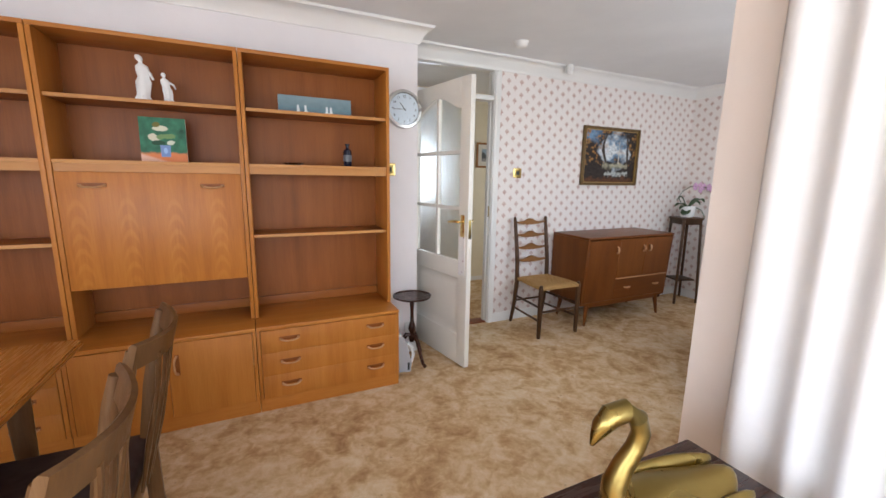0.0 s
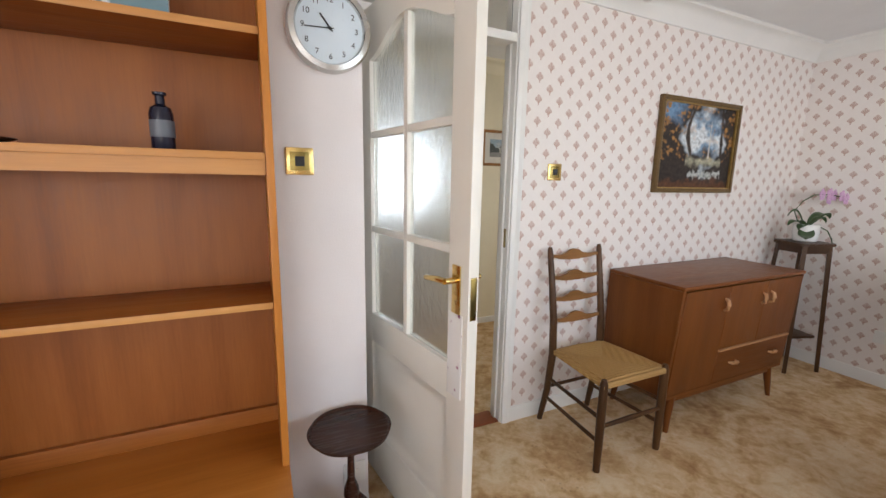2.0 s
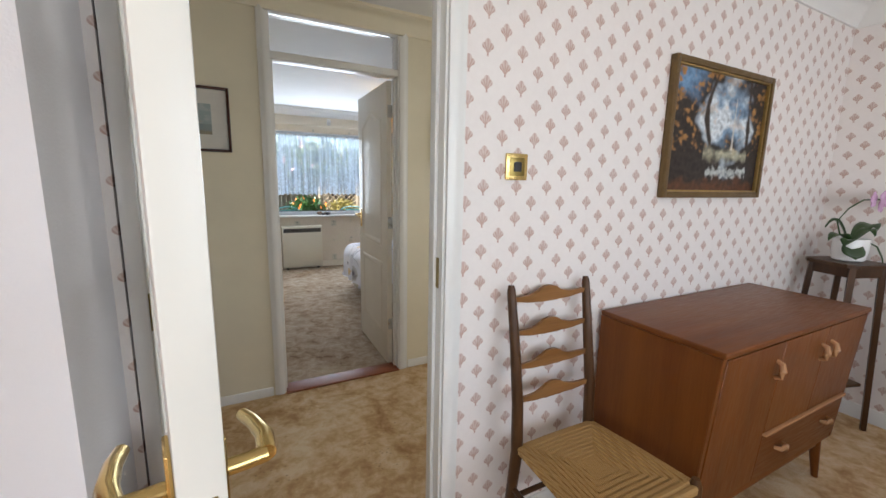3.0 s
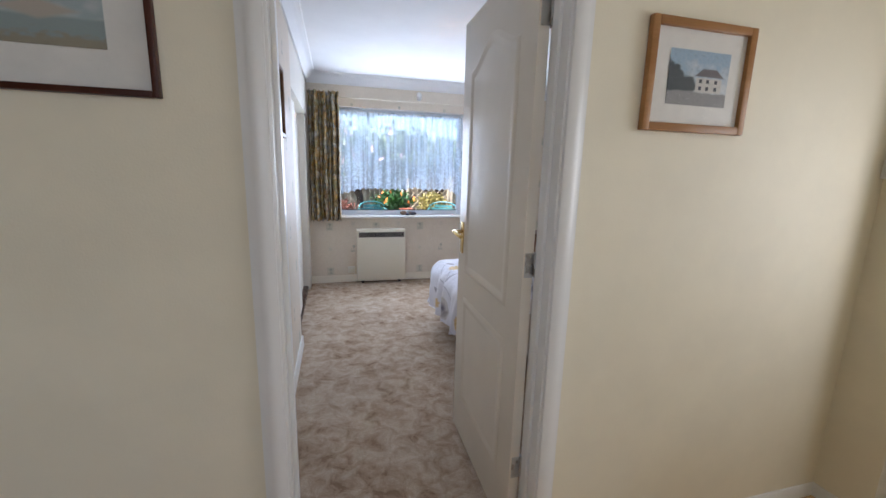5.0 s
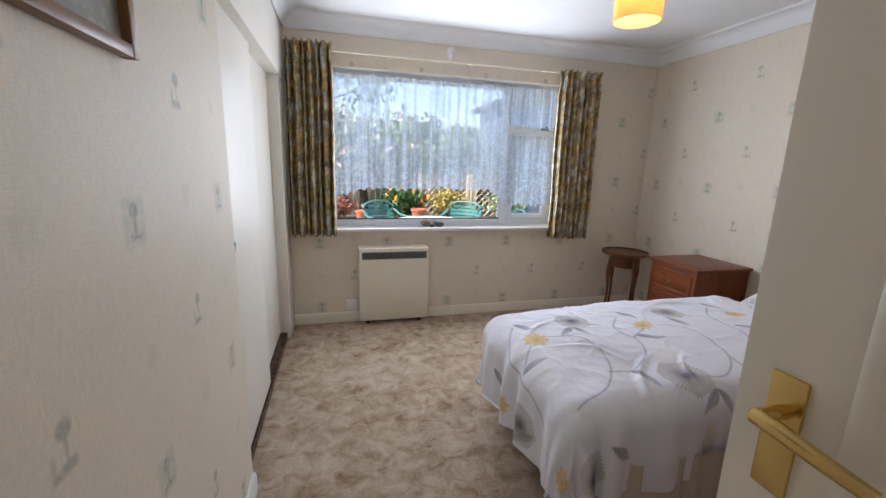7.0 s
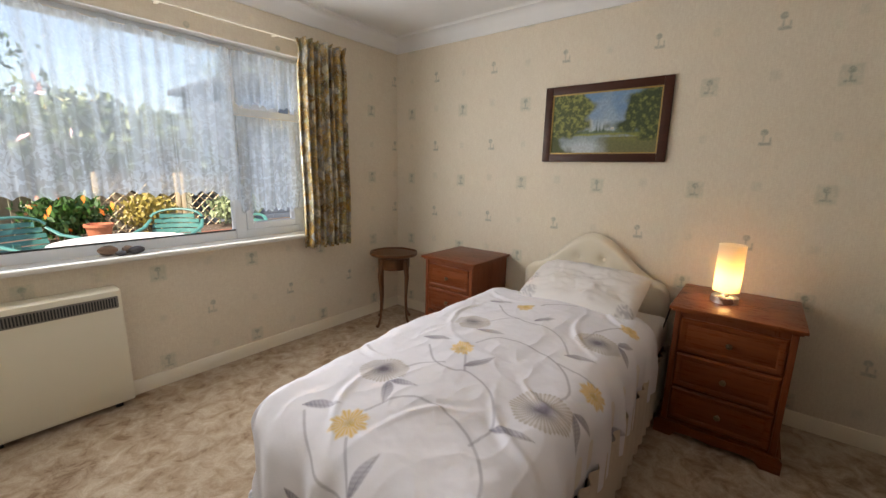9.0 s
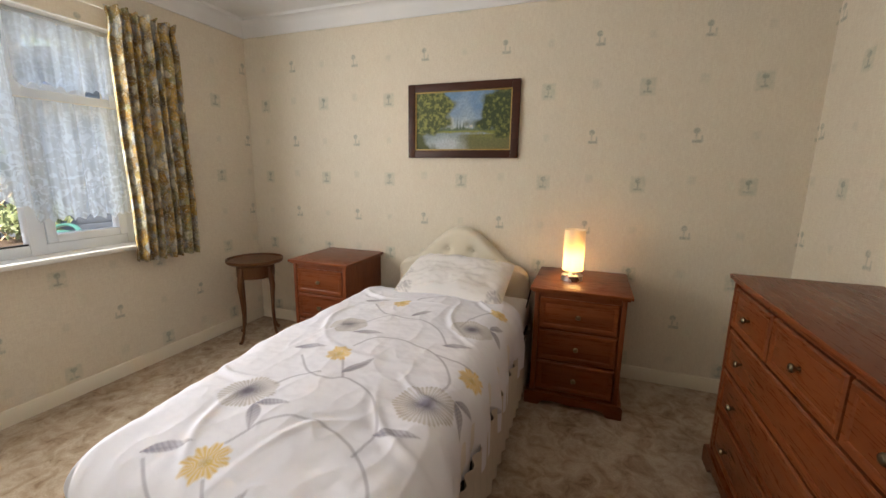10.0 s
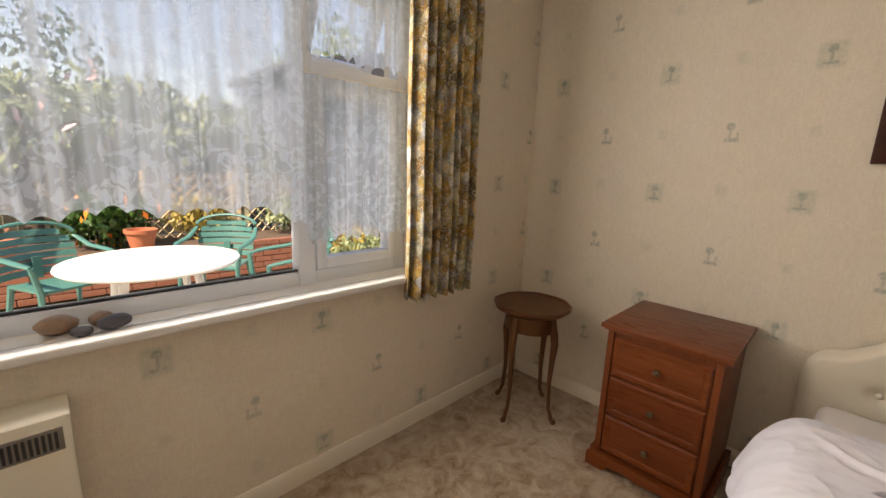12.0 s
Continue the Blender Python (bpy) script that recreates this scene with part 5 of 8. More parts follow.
def sensor(m, label):
    s = thing("alarm_sensor", m, label, "sensor")
    part("mount", B(-0.02, 0.02, -0.012, 0.0, -0.03, 0.03, bevel=0.003), PLASTIC, s)
    part("housing", lathe(bmesh.new(), [(0.018, -0.045), (0.028, -0.03), (0.03, 0.02), (0.022, 0.04), (0.008, 0.045)], 0, -0.035, 20), PLASTIC, s)
    part("lens", B(-0.018, 0.018, -0.068, -0.05, -0.02, 0.012, bevel=0.008), PORC, s)


sensor(pose(3.24, BY1, 2.185), "small white alarm movement sensor over the window")
sensor(pose(3.19, WY - 0.09, 2.315), "small white alarm movement sensor under the lounge cornice")


def framed(name, m, w, hgt, fw, mats, label, art, mount=0.0, glass=False, deep=0.022):
    """A picture, its back on y = 0 and facing -y; art(u, v) gives colours."""
    p = thing(name, m, label, "picture")
    outer, inner = mats
    for a, b, c, d in ((-w / 2, -w / 2 + fw, -hgt / 2, hgt / 2), (w / 2 - fw, w / 2, -hgt / 2, hgt / 2)):
        part("frame_side", B(a, b, -deep, -0.001, c, d, bevel=0.004), outer, p)
    for c, d in ((-hgt / 2, -hgt / 2 + fw), (hgt / 2 - fw, hgt / 2)):
        part("frame_rail", B(-w / 2 + fw, w / 2 - fw, -deep, -0.001, c, d, bevel=0.004), outer, p)
    iw, ih = w / 2 - fw, hgt / 2 - fw
    if inner:
        s = 0.008
        for a, b, c, d in ((-iw, -iw + s, -ih, ih), (iw - s, iw, -ih, ih), (-iw + s, iw - s, -ih, -ih + s), (-iw + s, iw - s, ih - s, ih)):
            part("slip", B(a, b, -deep + 0.006, -0.004, c, d, bevel=0.002), inner, p)
    if mount:
        part("mount", B(-iw, iw, -0.008, -0.003, -ih, ih), MOUNT, p, "off-white card mount")
    aw, ah = iw - mount, ih - mount * (1.0 if mount else 0)
    n = 150
    k = max(20, int(n * ah / aw))
    us, vs = np.linspace(0, 1, n), np.linspace(0, 1, k)
    uu, vv = np.meshgrid(us, vs)
    co = np.column_stack([(-aw + 2 * aw * uu).ravel(), np.full(uu.size, -0.0095), (-ah + 2 * ah * vv).ravel()])
    faces = [(j * n + i, j * n + i + 1, (j + 1) * n + i + 1, (j + 1) * n + i) for j in range(k - 1) for i in range(n - 1)]
    me = bpy.data.meshes.new("canvas")
    me.from_pydata(co.tolist(), [], faces)
    me.materials.append(PRINT_CANVAS)
    ob = new("canvas", me)
    ob.parent = p
    set_print(ob, art(uu.ravel(), vv.ravel()))
    if glass:
        g = part("glazing", B(-iw, iw, -0.014, -0.0125, -ih, ih), PICGLASS, p)
        g.visible_shadow = False
    return p


def nz(u, v, s, seed=0.0, octaves=3):
    out = np.zeros(u.size)
    for o in range(octaves):
        out += np.array([noise.noise((a * s * 2 ** o, b * s * 2 ** o, seed + o * 3.7)) for a, b in zip(u, v)]) / 2 ** o
    return out


def lay(C, mask, col):
    m = np.clip(mask, 0, 1)[:, None]
    return C * (1 - m) + np.asarray(col) * m


def art_river(u, v):
    """Blue sky with a low cloud, trees on both banks, a bend of bright water and a sunlit meadow."""
    n1, n2, n3 = nz(u * 1.7, v, 4, 1), nz(u * 1.7, v, 14, 2), nz(u * 1.7, v, 34, 3, 2)
    C = lay(np.tile((0.16, 0.28, 0.45), (u.size, 1)), np.clip(1.3 - v * 1.35 + n1 * 0.4, 0, 1), (0.46, 0.53, 0.56))
    C = lay(C, (0.16 - np.hypot((u - 0.30) * 0.9, (v - 0.52) * 1.5) + n1 * 0.1) * 9, (0.62, 0.62, 0.58))
    C = lay(C, (0.37 - v + n1 * 0.012) * 40, (0.17, 0.22, 0.10))
    C = lay(C, (0.40 + 0.05 * n2 - v) * 25 * (u > 0.12) * (v > 0.3), (0.12, 0.17, 0.11))
    C = lay(C, (0.34 - v) * 50, (0.27, 0.29, 0.075))
    C = lay(C, (0.315 - v + n1 * 0.02 - np.clip(u - 0.72, 0, 1) * 0.25) * 40, (0.27, 0.33, 0.36))
    C = lay(C, np.clip((0.30 - v - np.abs(u - 0.34) * 0.4 + n1 * 0.04) * 8, 0, 1), (0.46, 0.52, 0.56))
    C = lay(C, (u - 0.44 + n1 * 0.08) * 6 * (v < 0.27), (0.15, 0.15, 0.065))
    C = lay(C, np.clip((0.10 - np.abs(v - 0.27 + 0.03 * np.sin(u * 9))) * 8, 0, 1) * np.clip((u - 0.46) * 8, 0, 1) * (n2 > -0.2) * 0.7, (0.23, 0.235, 0.065))
    C = lay(C, (0.24 - u - (v - 0.1) * 0.5 + n1 * 0.12) * 10 * (v < 0.3), (0.085, 0.10, 0.04))
    left = np.maximum(0.30 - np.hypot((u - 0.13) * 0.95, (v - 0.72) * 0.62), 0.14 - np.hypot(u - 0.06, (v - 0.42) * 0.7)) + n1 * 0.085
    C = lay(C, left * 16, (0.075, 0.095, 0.04))
    C = lay(C, np.clip(left * 14, 0, 1) * np.clip(n2 * 1.5 + n3 * 0.7 + 0.25, 0, 1), (0.27, 0.28, 0.085))
    right = np.maximum(0.30 - np.hypot((u - 0.97) * 0.9, (v - 0.62) * 0.66), 0.17 - np.hypot((u - 0.76) * 0.85, (v - 0.45) * 1.3)) + n1 * 0.07
    C = lay(C, right * 16 * (v > 0.2), (0.05, 0.07, 0.03))
    C = lay(C, np.clip(right * 14, 0, 1) * np.clip(n2 * 1.5 + n3 * 0.7, 0, 1) * (v > 0.2), (0.20, 0.22, 0.065))
    for cx, top, w in ((0.455, 0.56, 0.012), (0.485, 0.53, 0.012), (0.52, 0.51, 0.014)):
        C = lay(C, np.minimum((w * (1.2 - (v - 0.36) / (top - 0.36)) - np.abs(u - cx)) * 90, (v - 0.35) * 60) * (v < top), (0.07, 0.11, 0.075))
    C = lay(C, np.minimum(0.018 - np.abs(u - 0.60), 0.02 - np.abs(v - 0.405)) * 150, (0.58, 0.56, 0.50))
    return C * (1 + 0.22 * n3[:, None])


def art_classic(u, v):
    n1, n2, n3 = nz(u, v, 4, 11), nz(u, v, 11, 12), nz(u, v, 28, 13, 2)
    C = np.tile((0.03, 0.022, 0.018), (u.size, 1))
    sky = 0.32 - np.hypot((u - 0.60) * 1.05, (v - 0.66) * 0.85) + n1 * 0.2
    C = lay(C, sky * 8, (0.20, 0.30, 0.42))
    C = lay(C, sky * 8 * np.clip(n1 * 2 + 0.45, 0, 1), (0.62, 0.66, 0.68))
    C = lay(C, (0.24 - np.hypot(u - 0.12, v - 0.93) + n1 * 0.1) * 7, (0.16, 0.28, 0.44))
    C = lay(C, np.clip((n2 + n3 * 0.6) * 2.2 - 0.3, 0, 1) * (v > 0.33) * (1 - np.clip(sky * 5, 0, 0.6)), (0.30, 0.15, 0.045))
    C = lay(C, (0.022 + 0.02 * n1 - np.abs(u - 0.40 - 0.05 * np.sin(v * 7))) * 60 * (v > 0.25), (0.035, 0.022, 0.014))
    C = lay(C, (0.02 + 0.025 * n1 - np.abs(u - 0.86 + 0.06 * v)) * 60 * (v > 0.2), (0.03, 0.018, 0.012))
    C = lay(C, (0.022 * (1.15 - v) - np.abs(u - 0.66)) * 90 * (v > 0.34) * (v < 0.82), (0.55, 0.52, 0.46))
    C = lay(C, np.clip((0.07 - np.abs(v - 0.33) + n2 * 0.05) * 16, 0, 1) * (u > 0.35) * (u < 0.85) * 0.8, (0.42, 0.40, 0.28))
    C = lay(C, np.clip((0.05 - np.abs(v - 0.17) + n3 * 0.05) * 25, 0, 1) * (u > 0.4) * (u < 0.86) * 0.9, (0.42, 0.44, 0.42))
    C = lay(C, np.clip((0.12 - v + n2 * 0.07) * 16, 0, 1), (0.10, 0.04, 0.018))
    return C * (1 + 0.5 * n3[:, None])


def art_street(u, v):
    n1, n2 = nz(u, v, 6, 21), nz(u, v, 18, 22)
    C = lay(np.tile((0.34, 0.44, 0.54), (u.size, 1)), (0.8 - v + n1 * 0.3) * 2, (0.62, 0.64, 0.64))
    C = lay(C, (0.55 - u * 1.0 - np.abs(v - 0.38) * 1.1 + n1 * 0.12) * 14, (0.09, 0.10, 0.10))
    C = lay(C, (0.27 - v + n1 * 0.03) * 30, (0.30, 0.29, 0.28))
    C = lay(C, np.minimum(0.23 - np.abs(u - 0.68), np.minimum(v - 0.24, 0.53 - v)) * 40, (0.60, 0.57, 0.52))
    C = lay(C, np.minimum(0.27 - np.abs(u - 0.68) - (v - 0.53) * 0.9, np.minimum(v - 0.53, 0.70 - v)) * 40, (0.17, 0.15, 0.15))
    for cx in (0.54, 0.66, 0.80):
        for cy in (0.33, 0.46):
            C = lay(C, np.minimum(0.03 - np.abs(u - cx), 0.04 - np.abs(v - cy)) * 90, (0.07, 0.07, 0.08))
    return lay(C, np.clip(n2 * 1.2, 0, 1) * 0.25, (0.15, 0.15, 0.16))


def art_sea(u, v):
    n1, n2 = nz(u, v, 4, 31), nz(u, v, 15, 32)
    C = lay(np.tile((0.36, 0.42, 0.42), (u.size, 1)), n1 * 1.4, (0.55, 0.56, 0.54))
    C = lay(C, (0.36 - v + n1 * 0.03) * 25, (0.28, 0.33, 0.32))
    C = lay(C, (0.14 - np.abs(u - 0.62) * 0.5 - np.abs(v - 0.42)) * 22, (0.45, 0.40, 0.33))
    C = lay(C, (0.17 - v + n2 * 0.08) * 12, (0.30, 0.27, 0.2))
    return C


def art_harbour(u, v):
    n1, n2 = nz(u, v, 5, 41), nz(u, v, 17, 42)
    C = lay(np.tile((0.20, 0.27, 0.27), (u.size, 1)), n1 * 1.5, (0.50, 0.53, 0.50))
    C = lay(C, (0.07 - np.abs(u - 0.3 - 0.2 * v)) * 25, (0.05, 0.055, 0.05))
    C = lay(C, (0.28 - v + n1 * 0.1) * 14, (0.26, 0.25, 0.21))
    C = lay(C, np.clip(n2 * 1.3, 0, 1) * 0.5, (0.42, 0.42, 0.38))
    return C


framed("picture", pose(BR, 7.51, 1.595, 0, 0, -90), 0.755, 0.475, 0.05, (FRAMERED, GILT), "river landscape painting in a dark red-brown frame with gilt slip", art_river)
framed("picture", pose(BL, 6.693, 1.672, 0, 0, 90), 0.395, 0.35, 0.022, (OAKMID, None), "harbour picture in a thin red-brown frame", art_harbour, 0.0, False, 0.026)


def pendant():
    p = thing("pendant_light", pose(3.49, 7.45, 0), "lit ceiling pendant with a small cream drum shade", "pendant light")
    part("ceiling_rose", lathe(bmesh.new(), [(0.04, CEIL - 0.028), (0.048, CEIL - 0.012), (0.048, CEIL)], n=24), PLASTIC, p)
    part("flex", tube(bmesh.new(), [(0, 0, CEIL - 0.02), (0, 0, 2.07)], 0.0035, 8), PLASTIC, p)
    bm = bmesh.new()
    n, rings = 40, []
    for r, z in ((0.086, 1.888), (0.086, 2.10), (0.083, 2.10), (0.083, 1.888)):
        rings.append([bm.verts.new((r * math.cos(2 * math.pi * i / n), r * math.sin(2 * math.pi * i / n), z)) for i in range(n)])
    for k in range(4):
        a, b = rings[k], rings[(k + 1) % 4]
        for i in range(n):
            bm.faces.new((a[i], a[(i + 1) % n], b[(i + 1) % n], b[i]))
    sh = M("pendant_cloth", 0.8)
    t = sh.t
    tr, df, mx = (t.nodes.new("ShaderNode" + k) for k in ("BsdfTranslucent", "BsdfDiffuse", "MixShader"))
    tr.inputs[0].default_value, df.inputs[0].default_value, mx.inputs[0].default_value = (0.95, 0.68, 0.38, 1), (0.88, 0.74, 0.52, 1), 0.45
    t.links.new(tr.outputs[0], mx.inputs[1])
    t.links.new(df.outputs[0], mx.inputs[2])
    t.links.new(mx.outputs[0], t.nodes["Material Output"].inputs[0])
    part("shade", bm, sh.mat, p, "cream cloth drum shade")
    part("bulb", lathe(bmesh.new(), [(0.012, 2.07), (0.014, 2.04), (0.028, 2.005), (0.03, 1.985), (0.02, 1.962), (0.004, 1.955)][::-1], n=18), glowing("pendant_bulb", (1.0, 0.70, 0.36), 26.0), p)
    part("lampholder", lathe(bmesh.new(), [(0.018, 2.06), (0.018, 2.10), (0.008, 2.115)], n=16), PLASTIC, p)


pendant()


def wardrobe():
    w = thing("wardrobe", pose(0, 0, 0), "built-in wardrobe with cream sliding doors and dark plinth track", "wardrobe")
    part("pelmet", B(1.90, BL - 0.002, 7.54, 9.30, 1.89, CEIL - 0.11, bevel=0.002), WARD, w)
    part("soffit", B(1.66, 1.90, 7.54, 9.30, 1.89, 1.915), WARD, w)
    part("end_post", B(1.84, 1.985, 9.03, 9.30, 0.0, 1.89, bevel=0.004), WARD, w, "plain cream end post")
    part("bottom_track", B(1.84, 1.962, 7.54, 9.03, 0.0, 0.05, bevel=0.003), MAHOG, w, "dark red-brown wood bottom track")
    for x, y0, y1 in ((1.927, 7.56, 8.30), (1.888, 8.24, 9.03)):
        d = part("sliding_door", B(x, x + 0.026, y0, y1, 0.056, 1.889, bevel=0.003), WARD, w)
        yy = y0 + 0.16
        part("finger_pull", lathe(bmesh.new(), [(0.026, 0.0), (0.026, 0.003), (0.02, 0.004), (0.017, 0.001), (0.0, 0.001)], n=24, m=pose(x + 0.026, yy, 0.98, 0, 90)), STEEL, d, "round recessed metal finger pull")
    part("jamb_post", B(1.88, 1.985, 7.54, 7.56, 0.0, 1.89), WARD, w)


wardrobe()


def pebble(x, y, z, a, b, c, turn, mat, label):
    bm = bmesh.new()
    bmesh.ops.create_icosphere(bm, subdivisions=3, radius=1.0)
    for v in bm.verts:
        k = 1 + 0.12 * noise.noise(v.co * 1.5 + Vector((x * 40, y * 40, 0)))
        v.co = Vector((v.co.x * a * k, v.co.y * b * k, v.co.z * c * k))
    zmin = min(v.co.z for v in bm.verts)
    for v in bm.verts:
        v.co.z -= zmin
    solid("pebble", bm, mat, label, "pebble", pose(x, y, z, 0, 0, turn), "pebbles on the window board")


pebble(3.08, 9.335, 0.807, 0.045, 0.03, 0.026, 10, STONEB, "mottled brown pebble on the window board")
pebble(3.17, 9.352, 0.807, 0.03, 0.024, 0.02, 40, STONEB, "small pale brown pebble on the window board")
pebble(3.125, 9.29, 0.807, 0.026, 0.018, 0.014, -10, STONEG, "dark grey pebble at the sill edge")
pebble(3.195, 9.30, 0.807, 0.042, 0.022, 0.02, 15, STONEG, "long dark purple-brown pebble at the sill edge")
solid("cable", tube(bmesh.new(), [(5.15, 7.0, 0.01), (5.1, 6.98, 0.012), (4.9, 7.0, 0.01), (4.78, 6.98, 0.01), (4.85, 7.03, 0.2), (4.9, 7.0, 0.42), (4.95, 6.97, 0.60)], 0.004, 8), BLACK, "black lamp cable hanging behind the bedside cabinet", "cable")


# ---- lounge ----
def bow_handle(parent, x, y, z, L=0.10, turn=0, mat=None):
    """A sculpted wooden bow pull standing off a front that faces -y."""
    pts, rad = [], []
    for i in range(13):
        u = -1 + 2 * i / 12
        pts.append((u * L / 2, -0.004 - 0.020 * (1 - u ** 4), -0.010 * (1 - abs(u) ** 3)))
        rad.append(0.0075 - 0.002 * (1 - abs(u)))
    bm = tube(bmesh.new(), pts, rad, 8, 0.8)
    h = part("handle", bm, mat or PULL, parent, "carved wooden bow handle", at=pose(x, y, z, 0, turn, 0))
    # Thin dark plate for the shade in the pull's recess, which is not cut.
    part("handle_recess", B(-L / 2 - 0.006, L / 2 + 0.006, -0.0015, 0.0, -0.010, 0.010, bevel=0.0006), TEAK_SHADED, h)
    return h


def wall_unit(kind, x0, x1, label):
    """One teak wall unit: an open upper case set back on a deeper base."""
    u = thing("wall_unit", pose(x0, 3.33, 0.0), label, "wall unit", "teak wall units")
    W, back, front, top, bt = x1 - x0 - 0.003, 0.452, 0.168, 2.0, 0.515
    # base
    part("plinth", B(0.0, W, 0.012, 0.03, 0.0, 0.078), TEAK, u)
    part("base_side", B(0.0, 0.018, 0.004, back, 0.078, bt - 0.022, bevel=0.002), TEAK_V, u)
    part("base_side", B(W - 0.018, W, 0.004, back, 0.078, bt - 0.022, bevel=0.002), TEAK_V, u)
    part("plinth_side", B(W - 0.018, W, 0.03, back, 0.0, 0.078), TEAK_V, u)
    part("base_floor", B(0.018, W - 0.018, 0.03, back, 0.078, 0.096), TEAK_SHADED, u)
    part("base_top", B(0.0, W, -0.006, back, bt - 0.022, bt, bevel=0.005), TEAK, u, "teak bench top with rounded front edge")
    # upper case
    part("side_panel", B(0.0, 0.02, front, back, bt, top - 0.02, bevel=0.003), TEAK_V, u)
    part("side_panel", B(W - 0.02, W, front, back, bt, top - 0.02, bevel=0.003), TEAK_V, u)
    part("top_panel", B(0.0, W, front, back, top - 0.02, top, bevel=0.003), TEAK, u)
    part("back_panel", B(0.02, W - 0.02, back - 0.012, back - 0.002, bt, top - 0.02), TEAK_SHADED, u)
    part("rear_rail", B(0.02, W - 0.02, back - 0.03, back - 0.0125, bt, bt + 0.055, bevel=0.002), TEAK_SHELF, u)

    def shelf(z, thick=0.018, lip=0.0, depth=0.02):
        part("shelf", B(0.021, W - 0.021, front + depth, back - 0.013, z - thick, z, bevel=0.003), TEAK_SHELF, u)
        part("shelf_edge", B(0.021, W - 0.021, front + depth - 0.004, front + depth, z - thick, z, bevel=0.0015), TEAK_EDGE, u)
        if lip:
            part("shelf_rail", B(0.021, W - 0.021, front + depth + 0.004, front + depth + 0.02, z - thick - lip, z - thick), TEAK_EDGE, u)
    shelf(1.705)
    shelf(1.405, 0.018, 0.038, 0.008)
    if kind != "flap":
        shelf(1.005, 0.018, 0, 0.028)
    else:
        f = part("fall_flap", B(0.022, W - 0.022, front + 0.002, front + 0.022, 0.765, 1.348, bevel=0.003), TEAK_CROWN, u, "honey teak fall-front flap with cathedral grain")
        bow_handle(f, 0.16, front + 0.002, 1.285, 0.10)
        bow_handle(f, W - 0.16, front + 0.002, 1.285, 0.10)
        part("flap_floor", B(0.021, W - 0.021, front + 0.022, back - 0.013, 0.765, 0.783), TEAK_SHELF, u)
    # base fronts
    z0, z1 = 0.082, bt - 0.026
    if kind == "flap":
        for a, b, hx in ((0.020, W / 2 - 0.001, W / 2 - 0.04), (W / 2 + 0.001, W - 0.020, W / 2 + 0.04)):
            d = part("door", B(a, b, 0.0, 0.02, z0, z1, bevel=0.003), TEAK_V, u)
            bow_handle(d, hx, 0.0, 0.37, 0.10, 90)
    else:
        n = 3
        h = (z1 - z0) / n
        for i in range(n):
            d = part("drawer", B(0.020, W - 0.020, 0.0, 0.02, z0 + i * h + 0.0003, z0 + (i + 1) * h - 0.0003, bevel=0.0006), TEAK_V, u)
            for hx in (0.17, W - 0.155):
                bow_handle(d, hx, 0.0, z0 + (i + 0.60) * h, 0.10)
    return u


wall_unit("drawers", 0.532, 1.362, "teak wall unit with open shelves over three wide drawers")
wall_unit("flap", -0.298, 0.532, "teak wall unit with fall-front flap over two cupboard doors")
wall_unit("drawers", -1.128, -0.298, "teak wall unit with open shelves and drawers behind the dining table")


def figurine(x, y, z, hgt, seed, label):
    """A small white draped porcelain figure as one plain shape."""
    bm = bmesh.new()
    prof = [(0.17, 0.0), (0.16, 0.05), (0.12, 0.12), (0.13, 0.3), (0.14, 0.42), (0.105, 0.52), (0.135, 0.66), (0.12, 0.76), (0.045, 0.82), (0.04, 0.85), (0.07, 0.9), (0.072, 0.95), (0.04, 0.995), (0.004, 1.0)]
    lathe(bm, [(r * hgt, h * hgt) for r, h in prof], n=20)
    for v in bm.verts:
        k = v.co.z / hgt
        v.co.x += 0.10 * hgt * math.sin(k * 3.1 + seed) * k
        v.co.y *= 0.72
        if k < 0.55:
            a = math.atan2(v.co.y, v.co.x)
            s = 1 + 0.14 * math.sin(a * 7 + k * 5 + seed)
            v.co.x *= s
            v.co.y *= s
    tube(bm, [(-0.02 * hgt, 0, 0.72 * hgt), (0.18 * hgt, -0.03 * hgt, 0.62 * hgt), (0.24 * hgt, -0.05 * hgt, 0.48 * hgt)], [0.045 * hgt, 0.035 * hgt, 0.025 * hgt], 8)
    solid("figurine", bm, PORC, label, "figurine", pose(x, y, z), "white figurines")


figurine(0.085, 3.60, 1.7052, 0.225, 0.3, "tall white draped porcelain figurine on the top shelf")
figurine(0.195, 3.60, 1.7052, 0.15, 2.0, "shorter white porcelain figurine on the top shelf")


def canvas(m, w, hgt, art, label):
    """An unframed stretched canvas with a painted front, standing on z = 0 and leaning back."""
    p = thing("canvas_print", m, label, "picture")
    part("stretcher", B(-w / 2, w / 2, 0.001, 0.016, 0, hgt, bevel=0.002), MOUNT, p)
    n = 110
    k = max(16, int(n * hgt / w))
    uu, vv = np.meshgrid(np.linspace(0, 1, n), np.linspace(0, 1, k))
    me = bpy.data.meshes.new("painted_face")
    me.from_pydata(np.column_stack([(-w / 2 + w * uu).ravel(), np.zeros(uu.size), (hgt * vv).ravel()]).tolist(), [], [(j * n + i, j * n + i + 1, (j + 1) * n + i + 1, (j + 1) * n + i) for j in range(k - 1) for i in range(n - 1)])
    me.materials.append(PRINT_CANVAS)
    ob = new("painted_face", me)
    ob.parent = p
    set_print(ob, art(uu.ravel(), vv.ravel()))


